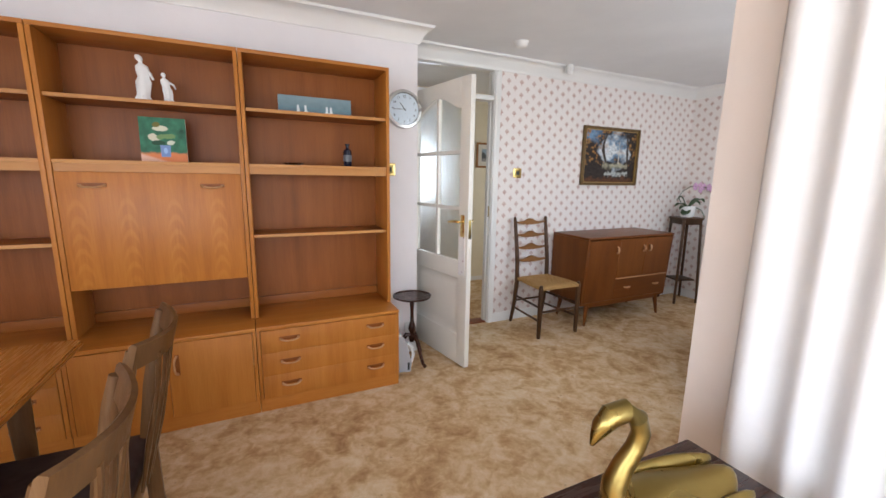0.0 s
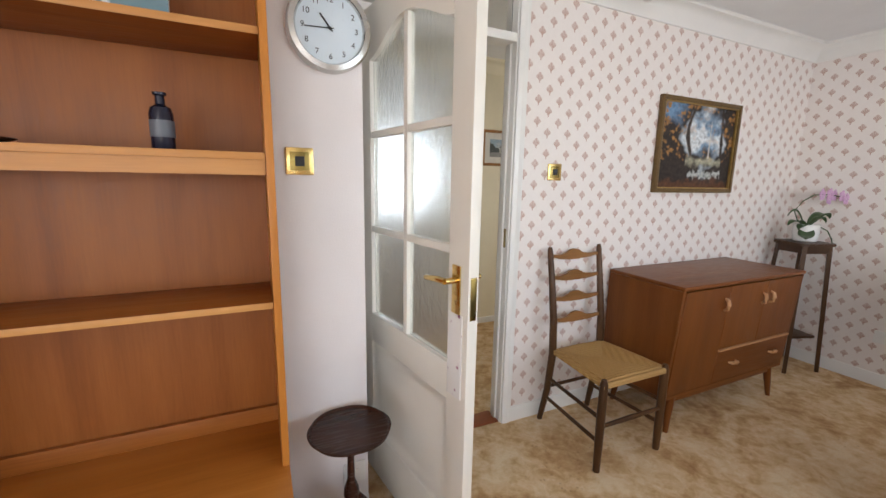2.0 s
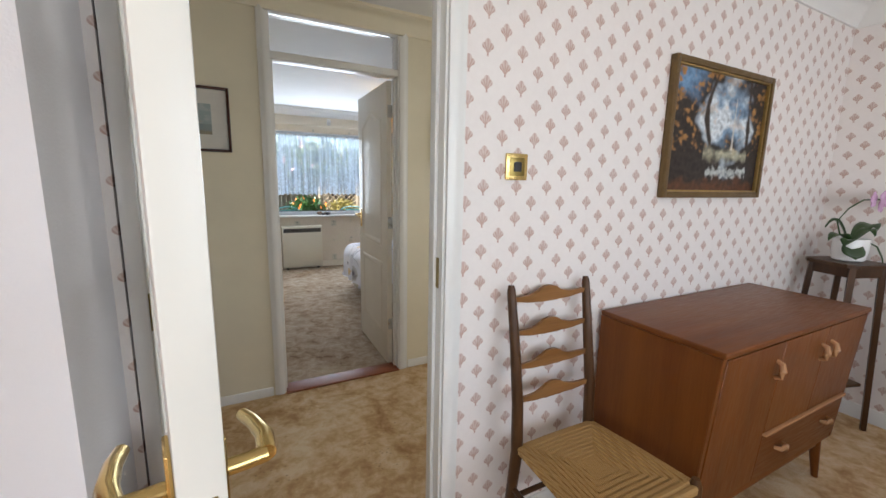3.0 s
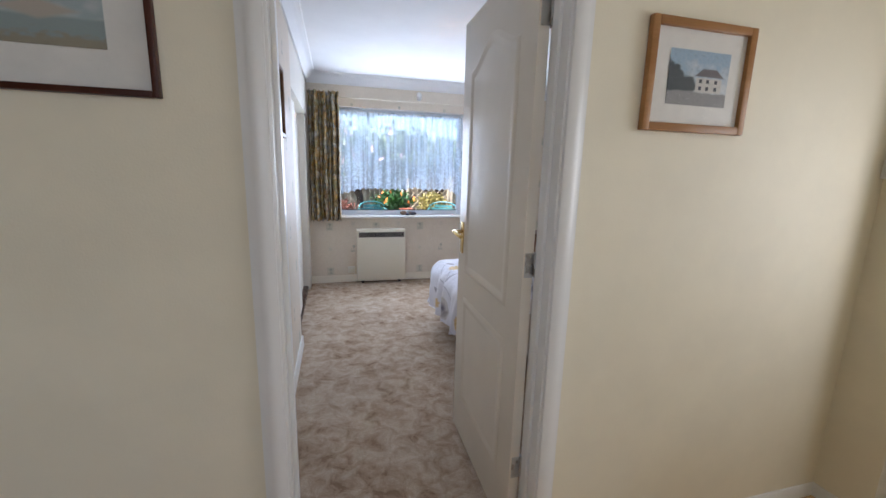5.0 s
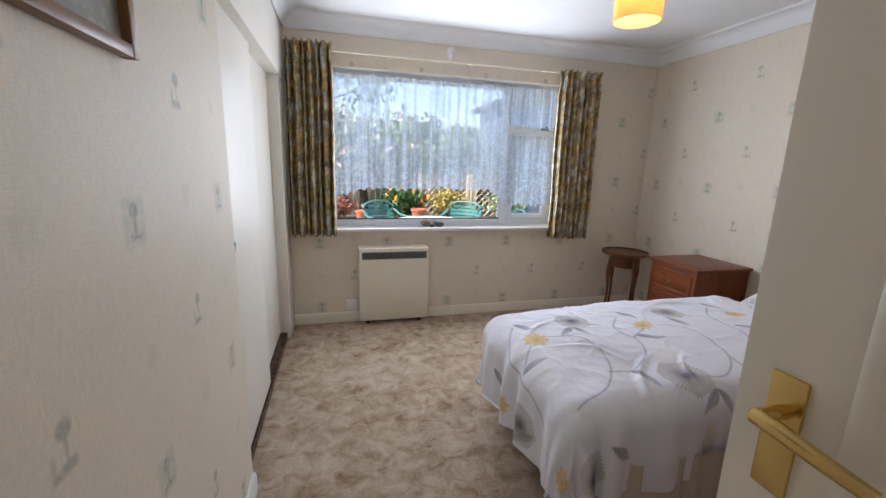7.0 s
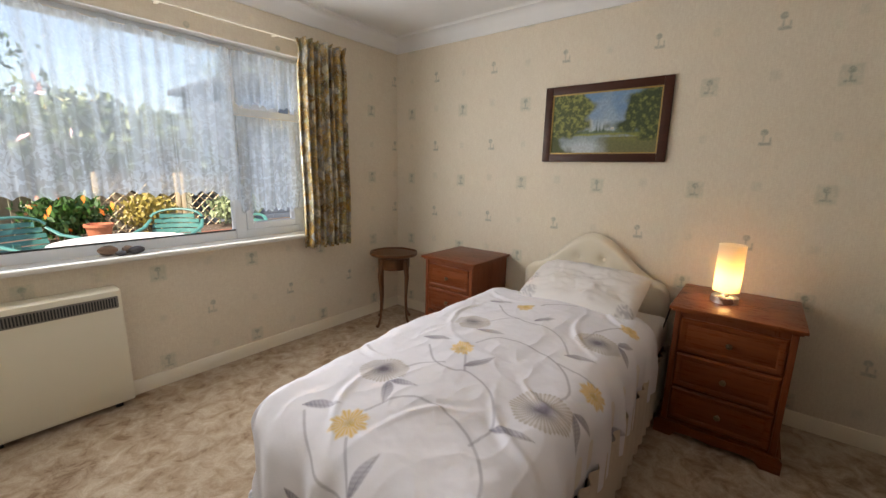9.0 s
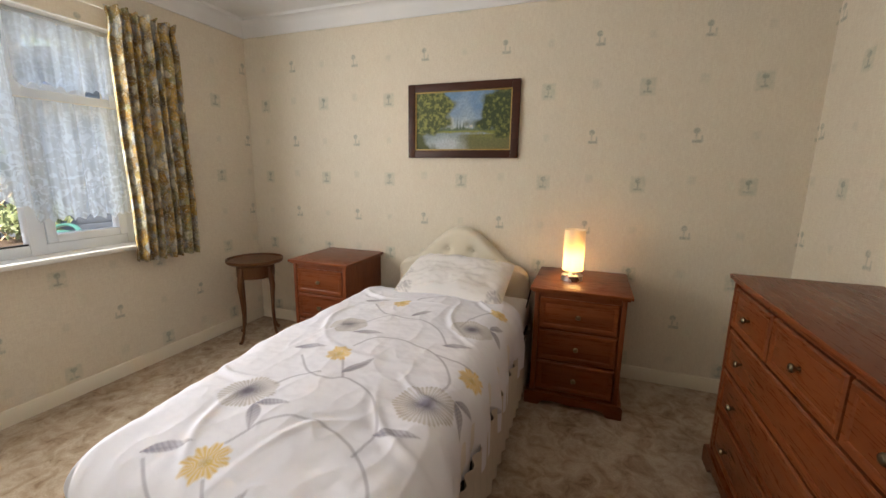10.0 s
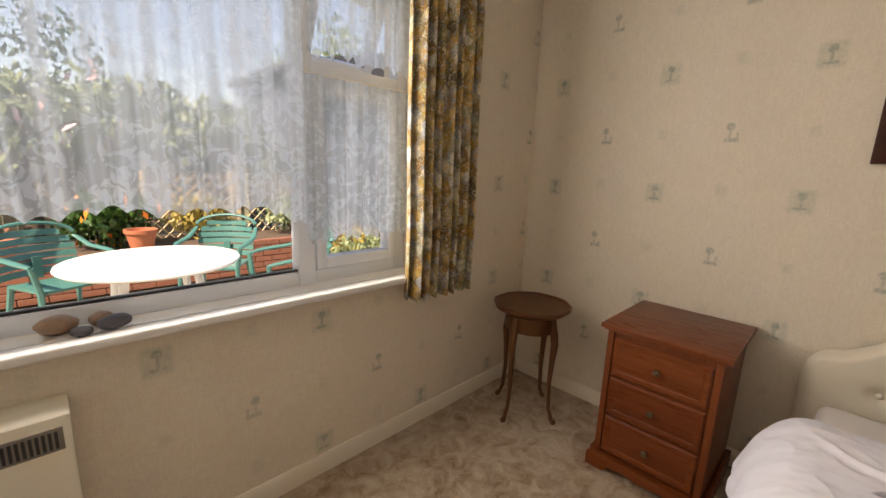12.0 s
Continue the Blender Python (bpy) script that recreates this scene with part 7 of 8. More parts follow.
def hand_vacuum():
    v = thing("hand_vacuum", pose(1.455, 3.50, 0, 0, 0, -12), "grey plastic handheld appliance standing beside the wall unit", "appliance")
    out = [(-0.05, 0.0), (0.04, 0.0), (0.05, 0.06), (0.03, 0.14), (0.012, 0.22), (-0.02, 0.265), (-0.055, 0.265), (-0.045, 0.16)]
    part("body", prism(bmesh.new(), out, -0.04, 0.04, "y", 0.012), GREYPL, v)
    part("handle", tube(bmesh.new(), [(0.02, 0, 0.2), (0.055, 0, 0.17), (0.065, 0, 0.11), (0.05, 0, 0.06)], 0.011, 10), PLASTIC, v, "pale grey loop handle")
    part("vent", B(0.018, 0.032, -0.0425, -0.038, 0.02, 0.075, bevel=0.002), BLACK, v, "small black opening")
    part("top_cap", B(-0.05, -0.02, -0.025, 0.025, 0.262, 0.272, bevel=0.004), PLASTIC, v)


hand_vacuum()
wall_plate("socket", pose(1.605, GY, 0.20), 0.086, 0.086, PLASTIC, "white plastic wall socket low on the grey wall", "socket", PLASTIC)
wall_plate("socket", pose(RX, 3.42, 0.34, 0, 0, -90), 0.146, 0.086, PLASTIC, "white plastic double socket low on the shell wallpaper", "socket", PLASTIC)
sm = thing("smoke_alarm", pose(2.46, 3.69, CEIL), "white domed smoke alarm on the ceiling", "smoke alarm")
part("base", lathe(bmesh.new(), [(0.052, -0.012), (0.055, 0.0)], n=32), PLASTIC, sm)
part("cover", lathe(bmesh.new(), [(0.015, -0.045), (0.035, -0.04), (0.045, -0.03), (0.05, -0.012)], n=32), PLASTIC, sm)


def recliner():
    """Black leather armchair, its outer arm along y, seat facing -y before it is turned."""
    c = thing("armchair", pose(3.40, 2.72, 0, 0, 0, -31), "black leather recliner armchair with wide padded arms", "armchair")
    W, D = 0.92, 0.85
    for a in (0.0, W - 0.17):
        part("arm", B(a, a + 0.17, -D, -0.06, 0.06, 0.58, bevel=0.05, seg=4), LEATHER, c)
        part("arm_pad", B(a - 0.005, a + 0.175, -D + 0.02, -0.12, 0.54, 0.62, bevel=0.036, seg=4), LEATHER, c)
    part("seat_cushion", B(0.175, W - 0.175, -D + 0.01, -0.2, 0.28, 0.47, bevel=0.055, seg=4), LEATHER, c)
    part("front_panel", B(0.175, W - 0.175, -D + 0.03, -D + 0.12, 0.06, 0.3, bevel=0.02), LEATHER, c)
    bk = box(bmesh.new(), 0.02, W - 0.02, -0.14, 0.03, 0.1, 0.83, bevel=0.05, seg=4)
    for v in bk.verts:
        v.co.y += 0.10 * max(0, v.co.z - 0.4)
    part("back_shell", bk, LEATHER, c)
    for z0, z1 in ((0.46, 0.68), (0.66, 0.89)):
        b = box(bmesh.new(), 0.14, W - 0.14, -0.29, -0.06, z0, z1, bevel=0.075, seg=5)
        for v in b.verts:
            v.co.y += 0.22 * max(0, v.co.z - 0.4)
        part("back_cushion", b, LEATHER, c)
    for x in (0.08, W - 0.08):
        for y in (-D + 0.08, -0.1):
            part("foot", lathe(bmesh.new(), [(0.025, 0.0), (0.03, 0.07)], x, y, 14), BLACK, c)
    return c


recliner()


def cushion(m, label):
    n = 30
    b = bmesh.new()
    for side in (1, -1):
        g = []
        for i in range(n + 1):
            row = []
            for j in range(n + 1):
                u, v = -1 + 2 * i / n, -1 + 2 * j / n
                k = max(0, (1 - u ** 4) * (1 - v ** 4)) ** 0.6
                row.append(b.verts.new((u * 0.2 * (1 - 0.06 * (1 - v * v)), side * (0.065 * k), v * 0.2 * (1 - 0.06 * (1 - u * u)))))
            g.append(row)
        for i in range(n):
            for j in range(n):
                b.faces.new((g[i][j], g[i + 1][j], g[i + 1][j + 1], g[i][j + 1]))
    bmesh.ops.remove_doubles(b, verts=b.verts, dist=0.0008)
    solid("cushion", b, REDCLOTH, label, "cushion", m)


cushion(pose(3.40, 2.72, 0, 0, 0, -31) @ pose(0.36, -0.42, 0.655, 20, 12, 25), "bright red square cushion on the black armchair")


def floor_lamp():
    l = thing("floor_lamp", pose(4.72, 3.02, 0), "standing lamp with a dark brown coolie shade", "floor lamp")
    part("base", lathe(bmesh.new(), [(0.14, 0.0), (0.14, 0.015), (0.05, 0.03), (0.015, 0.05)], n=28), BRASSOLD, l)
    part("pole", tube(bmesh.new(), [(0, 0, 0.04), (0, 0, 0.9)], 0.011, 12), BRASSOLD, l)
    b = bmesh.new()
    n, rings = 36, []
    for r, z in ((0.21, 0.70), (0.11, 0.97), (0.106, 0.97), (0.206, 0.70)):
        rings.append([b.verts.new((r * math.cos(2 * math.pi * i / n), r * math.sin(2 * math.pi * i / n), z)) for i in range(n)])
    for k in range(4):
        p, q = rings[k], rings[(k + 1) % 4]
        for i in range(n):
            b.faces.new((p[i], p[(i + 1) % n], q[(i + 1) % n], q[i]))
    part("shade", b, SHADEBROWN, l, "dark brown coolie shade")


floor_lamp()


def dining_table():
    t = thing("dining_table", pose(0, 0, 0), "teak dining table with a moulded edge", "dining table")
    x0, x1, y0, y1 = -1.02, -0.03, 1.15, 2.83
    c = 0.06
    out = [(x0 + c, y0), (x1 - c, y0), (x1, y0 + c), (x1, y1 - c * 0.4), (x1 - c * 0.4, y1), (x0 + c, y1), (x0, y1 - c), (x0, y0 + c)]
    part("tabletop", prism(bmesh.new(), out, 0.718, 0.742, "z", 0.006), DINE, t, "polished teak top with figured grain")
    ins = [(a + (0.018 if a < -0.5 else -0.018), b + (0.018 if b < 2 else -0.018)) for a, b in out]
    part("edge_moulding", prism(bmesh.new(), ins, 0.70, 0.717, "z", 0.004), OAKDARK, t)
    for a, b, q, r in ((x0 + 0.12, x1 - 0.12, y0 + 0.14, y0 + 0.165), (x0 + 0.12, x1 - 0.12, y1 - 0.165, y1 - 0.14), (x0 + 0.12, x0 + 0.145, y0 + 0.165, y1 - 0.165), (x1 - 0.145, x1 - 0.12, y0 + 0.165, y1 - 0.165)):
        part("apron", B(a, b, q, r, 0.61, 0.70), OAKDARK, t)
    for x in (x0 + 0.14, x1 - 0.14):
        for y in (y0 + 0.16, y1 - 0.16):
            part("leg", tube(bmesh.new(), [(x, y, 0), (x, y, 0.61), (x, y, 0.70)], [0.02, 0.032, 0.032], 12), OAKDARK, t)


dining_table()


def dining_chair(y, label):
    """Facing -x, its curved back at x = 0.27."""
    c = thing("dining_chair", pose(0.0, y, 0), label, "chair", "dining chairs")
    hw = 0.178
    for s in (-1, 1):
        pts = [(0.235, s * (hw - 0.02), 0.0), (0.20, s * (hw - 0.02), 0.25), (0.195, s * (hw - 0.015), 0.46), (0.215, s * hw, 0.65), (0.252, s * hw, 0.84), (0.268, s * (hw - 0.003), 0.905)]
        part("back_post", tube(bmesh.new(), pts, [0.015, 0.018, 0.019, 0.016, 0.014, 0.011], 10, 1.3), DCHAIR, c)
        part("front_leg", tube(bmesh.new(), [(-0.19, s * hw, 0), (-0.19, s * hw, 0.43)], [0.015, 0.021], 10), DCHAIR, c)
        part("side_rail", B(-0.19, 0.19, s * (hw - 0.012) - 0.011, s * (hw - 0.012) + 0.011, 0.37, 0.425, bevel=0.003), DCHAIR, c)
        part("side_stretcher", tube(bmesh.new(), [(-0.19, s * hw, 0.17), (0.205, s * (hw - 0.02), 0.17)], 0.010, 8), DCHAIR, c)
    part("front_rail", B(-0.20, -0.178, -hw, hw, 0.37, 0.425, bevel=0.003), DCHAIR, c)
    part("rear_rail", B(0.185, 0.205, -hw, hw, 0.37, 0.425, bevel=0.003), DCHAIR, c)
    n, rows = 16, []
    b = bmesh.new()
    for k in range(n + 1):
        u = -1 + 2 * k / n
        bow = 0.055 * (1 - u * u)
        top = 0.915 + 0.012 * u * u
        rows.append([b.verts.new(p) for p in ((0.246 + bow, u * (hw + 0.012), top - 0.07), (0.266 + bow, u * (hw + 0.012), top - 0.005), (0.272 + bow, u * (hw + 0.012), top), (0.283 + bow, u * (hw + 0.012), top - 0.006), (0.266 + bow, u * (hw + 0.012), top - 0.07))])
    for p, q in zip(rows, rows[1:]):
        for i in range(5):
            b.faces.new((p[i], p[(i + 1) % 5], q[(i + 1) % 5], q[i]))
    b.faces.new(rows[0])
    b.faces.new(rows[-1][::-1])
    part("crest_rail", b, DCHAIR, c, "curved pale wood crest rail")
    for s in (-0.075, -0.03, 0.03, 0.075):
        bow = 0.055 * (1 - (s / hw) ** 2)
        part("splat", tube(bmesh.new(), [(0.197 + bow * 0.5, s * 0.7, 0.425), (0.222 + bow * 0.8, s * 1.15, 0.6), (0.24 + bow, s * 0.8, 0.73), (0.262 + bow, s * 1.3, 0.87)], [0.009, 0.014, 0.011, 0.012], 8, 0.6), DCHAIR, c)
    part("seat", B(-0.215, 0.205, -hw - 0.012, hw + 0.012, 0.425, 0.475, bevel=0.02, seg=3), plain("dark_seat_cloth", (0.03, 0.013, 0.012), 0.7, 0, 0.3, 40, 0.4), c, "dark brown upholstered seat")
    part("stretcher", tube(bmesh.new(), [(0.0, -hw + 0.01, 0.17), (0.0, hw - 0.01, 0.17)], 0.010, 8), DCHAIR, c)


dining_chair(2.365, "wooden dining chair with pierced back and dark seat")
dining_chair(1.885, "wooden dining chair with pierced back beside the table")


def console():
    t = thing("console_table", pose(0, 0, 0), "dark wooden side table carrying a brass swan", "side table")
    x0, x1, y0, y1 = 1.02, 1.46, 1.10, 1.53
    part("top", B(x0, x1, y0, y1, 0.725, 0.75, bevel=0.005), MAHOG, t)
    part("apron", B(x0 + 0.03, x1 - 0.03, y0 + 0.03, y1 - 0.03, 0.62, 0.724), MAHOG, t)
    for x in (x0 + 0.045, x1 - 0.045):
        for y in (y0 + 0.045, y1 - 0.045):
            part("leg", tube(bmesh.new(), [(x, y, 0), (x, y, 0.63)], [0.014, 0.022], 10), MAHOG, t)


console()


def swan():
    """Turned to face -x: a full body, raised tail and an S-shaped neck."""
    b = bmesh.new()
    bmesh.ops.create_uvsphere(b, u_segments=32, v_segments=20, radius=1.0)
    for v in b.verts:
        k = v.co.x
        v.co = Vector((k * 0.115, v.co.y * 0.062 * (1 - 0.2 * k * k), v.co.z * 0.052 + 0.052 + 0.05 * max(0.0, k) ** 2.5))
    for s in (-1, 1):
        w = bmesh.ops.create_uvsphere(b, u_segments=20, v_segments=12, radius=1.0)["verts"]
        for v in w:
            k = v.co.x
            v.co = Vector((0.025 + k * 0.09, s * (0.052 - 0.012 * k) + v.co.y * 0.014, 0.068 + 0.03 * k + v.co.z * 0.034 * (1 - 0.3 * k)))
    pts = []
    for x, z in ((-0.075, 0.06), (-0.098, 0.085), (-0.100, 0.115), (-0.088, 0.145), (-0.072, 0.17), (-0.064, 0.195), (-0.072, 0.220), (-0.095, 0.234), (-0.118, 0.228), (-0.132, 0.212), (-0.140, 0.196), (-0.145, 0.184)):
        pts.append((x, 0, z))
    tube(b, pts, [0.030, 0.024, 0.019, 0.0160, 0.0145, 0.014, 0.0145, 0.0170, 0.0175, 0.014, 0.008, 0.003], 18)
    solid("swan_ornament", b, BRASSOLD, "aged brass swan ornament with curved neck", "ornament", pose(1.165, 1.375, 0.7502, 0, 0, -14) @ Matrix.Scale(1.05, 4))


swan()


def long_curtain(x, y0, y1, z0, z1, label):
    n, rows = 120, 8
    b = bmesh.new()
    g = []
    for j in range(rows + 1):
        row = []
        for i in range(n + 1):
            u = i / n
            ph = 9 * 2 * math.pi * u + 1.5 * noise.noise((u * 5, 2, 0))
            row.append(b.verts.new((x + 0.016 * math.sin(ph), y0 + (y1 - y0) * u, z0 + (z1 - z0) * j / rows)))
        g.append(row)
    for p, q in zip(g, g[1:]):
        for i in range(n):
            b.faces.new((p[i], p[i + 1], q[i + 1], q[i]))
    ob = solid("curtain", b, plain("white_voile", (0.80, 0.78, 0.77), 0.8, 0, 0.05, 30, 0.2), label, "curtain")
    ob.modifiers.new("cloth", "SOLIDIFY").thickness = 0.002


long_curtain(1.575, 0.62, 1.515, 0.02, 2.2, "gathered white full-length curtain beside the dining window")
solid("curtain_pole", tube(bmesh.new(), [(1.575, -1.0, 2.21), (1.575, 1.53, 2.21)], 0.012, 12), PLASTIC, "white curtain pole over the dining window", "curtain pole")


def plain_window(name, along, a0, a1, t0, t1, z0, z1, label):
    w = tagged(new(name), label, "window", "", "structure")

    def bx(p, q, za, zb, d0=t0, d1=t1):
        return B(p, q, d0, d1, za, zb, bevel=0.006) if along == "x" else B(d0, d1, p, q, za, zb, bevel=0.006)
    e = 0.055
    part("window_frame", bx(a0, a0 + e, z0, z1), UPVC, w)
    part("window_frame", bx(a1 - e, a1, z0, z1), UPVC, w)
    part("window_frame", bx(a0 + e, a1 - e, z0, z0 + e), UPVC, w)
    part("window_frame", bx(a0 + e, a1 - e, z1 - e, z1), UPVC, w)
    mid = (a0 + a1) / 2
    part("mullion", bx(mid - 0.035, mid + 0.035, z0 + e, z1 - e), UPVC, w)
    c = (t0 + t1) / 2
    for p, q in ((a0 + e, mid - 0.035), (mid + 0.035, a1 - e)):
        g = part("pane", bx(p, q, z0 + e, z1 - e, c - 0.003, c + 0.003), GLASS, w)
        g.visible_shadow = False


plain_window("window_2", "x", 2.2, 4.6, NY - 0.12, NY - 0.06, 0.8, 2.05, "wide white plastic front window of the lounge")
plain_window("window_3", "y", -0.95, 1.40, NX + 0.06, NX + 0.115, 0.15, 2.1, "white plastic glazed doors beside the dining table")
plain_window("window_5", "y", -0.85, 1.05, -1.715, -1.655, 0.75, 2.05, "white plastic end window of the dining area")
plain_window("window_4", "x", -1.2, 1.1, -1.395, -1.34, 0.15, 2.1, "white plastic rear window of the dining area")

# ---- hall ----
framed("picture", pose(3.333, HY1, 1.634), 0.38, 0.312, 0.024, (FRAMEWOOD, None), "small street scene print in a light wood frame", art_street, 0.055, True)
framed("picture", pose(1.685, HY1, 1.6475), 0.47, 0.335, 0.014, (FRAMERED, None), "coastal watercolour in a thin dark red frame", art_sea, 0.075, True)
wall_plate("light_switch", pose(1.30, HY1, 1.42), 0.086, 0.086, PLASTIC, "white plastic light switch on the hall wall", "light switch", PLASTIC)
bx2 = thing("door_chime", pose(4.26, 5.475, 1.392, 0, 0, -90), "small white wall-mounted control box", "control box")
part("housing", B(-0.055, 0.055, -0.03, 0.0, -0.035, 0.035, bevel=0.006), PLASTIC, bx2)
part("cover", B(-0.045, 0.045, -0.033, -0.028, -0.025, 0.025, bevel=0.004), PORC, bx2)


def front_door():
    """A plain white door set back under a low lintel, hung on four pins."""
    fr = tagged(new("door_1"), "white glazed front door in a white frame", "door", "", "structure")
    x, top = 4.47, 2.01
    part("frame_side", B(x, x + 0.07, 5.285, 5.339, 0, top - 0.05, bevel=0.004), WHITE, fr)
    part("frame_side", B(x, x + 0.07, HY0 + 0.001, 4.29, 0, top - 0.05, bevel=0.004), WHITE, fr)
    part("frame_head", B(x, x + 0.07, HY0 + 0.001, 5.339, top - 0.05, top - 0.002, bevel=0.004), WHITE, fr)
    lf = part("leaf", B(x + 0.012, x + 0.056, 4.40, 5.19, 0.012, 0.9, bevel=0.004), WHITE, fr)
    for p, q, c, d in ((4.295, 4.40, 0.012, top - 0.052), (5.19, 5.281, 0.012, top - 0.052), (4.40, 5.19, 1.80, top - 0.052)):
        part("leaf_rail", B(x + 0.012, x + 0.056, p, q, c, d, bevel=0.004), WHITE, lf)
    g = part("pane", B(x + 0.03, x + 0.038, 4.40, 5.19, 0.9, 1.80), RIPPLE, lf, "rippled obscure glass")
    g.visible_shadow = False
    for z in (0.19, 0.75, 1.30, 1.86):
        part("hinge", lathe(bmesh.new(), [(0.008, z - 0.05), (0.008, z + 0.05)], x + 0.002, 5.285, 10), STEEL, fr, "steel hinge pin")
        part("hinge_leaf", B(x + 0.009, x + 0.0118, 5.25, 5.284, z - 0.045, z + 0.045), STEEL, fr)


front_door()
structure("wall_front_door", B(4.26, 4.65, HY0, 5.34, 2.01, CEIL), CREAMP, "cream lintel over the front door", "wall")
solid("doormat", B(4.06, 4.44, 4.5, 5.205, 0.0, 0.014, bevel=0.004), BROWNRUG, "dark brown fibre doormat inside the front door", "doormat")


# ---- garden ----
GZ = -0.15


def ground_mat():
    m = M("garden_ground", 0.9, world=True)
    c = m.colour(m.noise(2.2, 5, 0.6), [(0.3, (0.10, 0.11, 0.045)), (0.5, (0.16, 0.15, 0.08)), (0.7, (0.24, 0.21, 0.15))])
    m.base(c)
    m.bump(m.noise(40, 3), 0.5, 0.02)
    return m.mat


structure("ground", B(-60, 60, -60, 80, GZ - 0.2, GZ - 0.03), ground_mat(), "grass and earth ground around the house", "ground")
SLAB = plain("paving_slab", (0.42, 0.39, 0.33), 0.85, 0, 0.2, 6, 0.4)
BRICK = plain("garden_brick", (0.26, 0.10, 0.06), 0.85, 0, 0.3, 20, 0.4)
GREENPL = plain("green_plastic", (0.05, 0.175, 0.155), 0.35, 0, 0.08)
TABLEW = plain("white_garden_plastic", (0.82, 0.82, 0.81), 0.35)
TRELLIS = wood("trellis_wood", (0.45, 0.33, 0.19), (0.58, 0.45, 0.28), (0.68, 0.56, 0.38), "z", 0.7)
FENCEW = wood("fence_wood", (0.26, 0.20, 0.14), (0.36, 0.29, 0.21), (0.46, 0.39, 0.30), "z", 0.8)
SHEDW = plain("blue_grey_timber", (0.13, 0.16, 0.20), 0.7, 0, 0.25, 8)
ROOFFELT = plain("roof_felt", (0.06, 0.065, 0.075), 0.9)
TERRA = plain("terracotta", (0.42, 0.14, 0.07), 0.8)
BARK = plain("bark", (0.10, 0.07, 0.05), 0.9, 0, 0.4, 12, 0.8)
FLOWER_O = plain("orange_flower", (0.75, 0.22, 0.03), 0.6)
FLOWER_P = plain("pink_flower", (0.80, 0.50, 0.52), 0.6)
YELLEAF = plain("yellow_leaf", (0.34, 0.27, 0.06), 0.5, 0, 0.4, 9)
GREENLEAF = plain("shrub_leaf", (0.04, 0.115, 0.02), 0.45, 0, 0.5, 9)
PALELEAF = plain("pale_leaf", (0.24, 0.30, 0.15), 0.5, 0, 0.4, 9)

pave = structure("pavement", B(-1.0, 8.0, 9.57, 13.2, GZ - 0.03, GZ - 0.012), SLAB, "pale concrete slab patio", "patio")
slab_me = mesh_of("slab", box(bmesh.new(), -0.295, 0.295, -0.295, 0.295, 0, 0.012, bevel=0.004, seg=1), SLAB)
for i in range(15):
    for j in range(6):
        o = new("slab", slab_me)
        o.parent = pave
        o.matrix_basis = pose(-0.7 + i * 0.6, 9.87 + j * 0.6, GZ - 0.012)


def garden_table():
    t = thing("garden_table", pose(3.62, 11.42, GZ), "round white plastic garden table in full sun", "garden table")
    H = 0.70
    part("top", lathe(bmesh.new(), [(0.50, H - 0.03), (0.54, H - 0.028), (0.555, H - 0.012), (0.55, H), (0.02, H + 0.002)], n=56), TABLEW, t)
    for k in range(4):
        a = math.pi / 4 + math.pi / 2 * k
        part("leg", tube(bmesh.new(), [(0.38 * math.cos(a), 0.38 * math.sin(a), 0), (0.30 * math.cos(a), 0.30 * math.sin(a), H - 0.03)], [0.022, 0.03], 10), TABLEW, t)


garden_table()


def garden_chair(m, label):
    """Moulded armchair with a slotted tub back, facing -y."""
    c = thing("garden_chair", m, label, "garden chair", "garden chairs")
    part("seat", B(-0.24, 0.24, -0.22, 0.2, 0.40, 0.425, bevel=0.01), GREENPL, c)
    for k in range(6):
        za, zb = 0.45 + k * 0.062, 0.45 + k * 0.062 + 0.048
        b, n, rows = bmesh.new(), 16, []
        for i in range(n + 1):
            u = -1 + 2 * i / n
            lim = 1.0 if k < 4 else 0.92 if k == 4 else 0.72
            x, y = 0.27 * u * lim, 0.22 + 0.07 * (1 - u * u)
            rows.append([b.verts.new((x, y + 0.28 * (z - 0.42) + o, z)) for z, o in ((za, 0), (zb, 0), (zb, 0.012), (za, 0.012))])
        for p, q in zip(rows, rows[1:]):
            for i in range(4):
                b.faces.new((p[i], p[(i + 1) % 4], q[(i + 1) % 4], q[i]))
        b.faces.new(rows[0])
        b.faces.new(rows[-1][::-1])
        part("back_slat", b, GREENPL, c)
    part("back_spine", B(-0.03, 0.03, 0.285, 0.30, 0.42, 0.60), GREENPL, c)
    pts = [(0.29 * math.sin(a), 0.30 + 0.07 * math.cos(a), 0.76 + 0.11 * math.cos(a)) for a in np.linspace(-1.45, 1.45, 17)]
    part("back_rim", tube(bmesh.new(), pts, 0.022, 10, 0.7), GREENPL, c)
    for s in (-1, 1):
        part("arm", tube(bmesh.new(), [(s * 0.29, 0.31, 0.74), (s * 0.31, 0.15, 0.66), (s * 0.31, -0.1, 0.64), (s * 0.29, -0.22, 0.62)], [0.02, 0.026, 0.028, 0.02], 10, 0.6), GREENPL, c)
        part("leg", tube(bmesh.new(), [(s * 0.27, -0.25, 0), (s * 0.25, -0.21, 0.42), (s * 0.29, -0.22, 0.62)], [0.016, 0.024, 0.02], 8), GREENPL, c)
        part("leg", tube(bmesh.new(), [(s * 0.25, 0.30, 0), (s * 0.22, 0.2, 0.42)], [0.016, 0.024], 8), GREENPL, c)
    return c


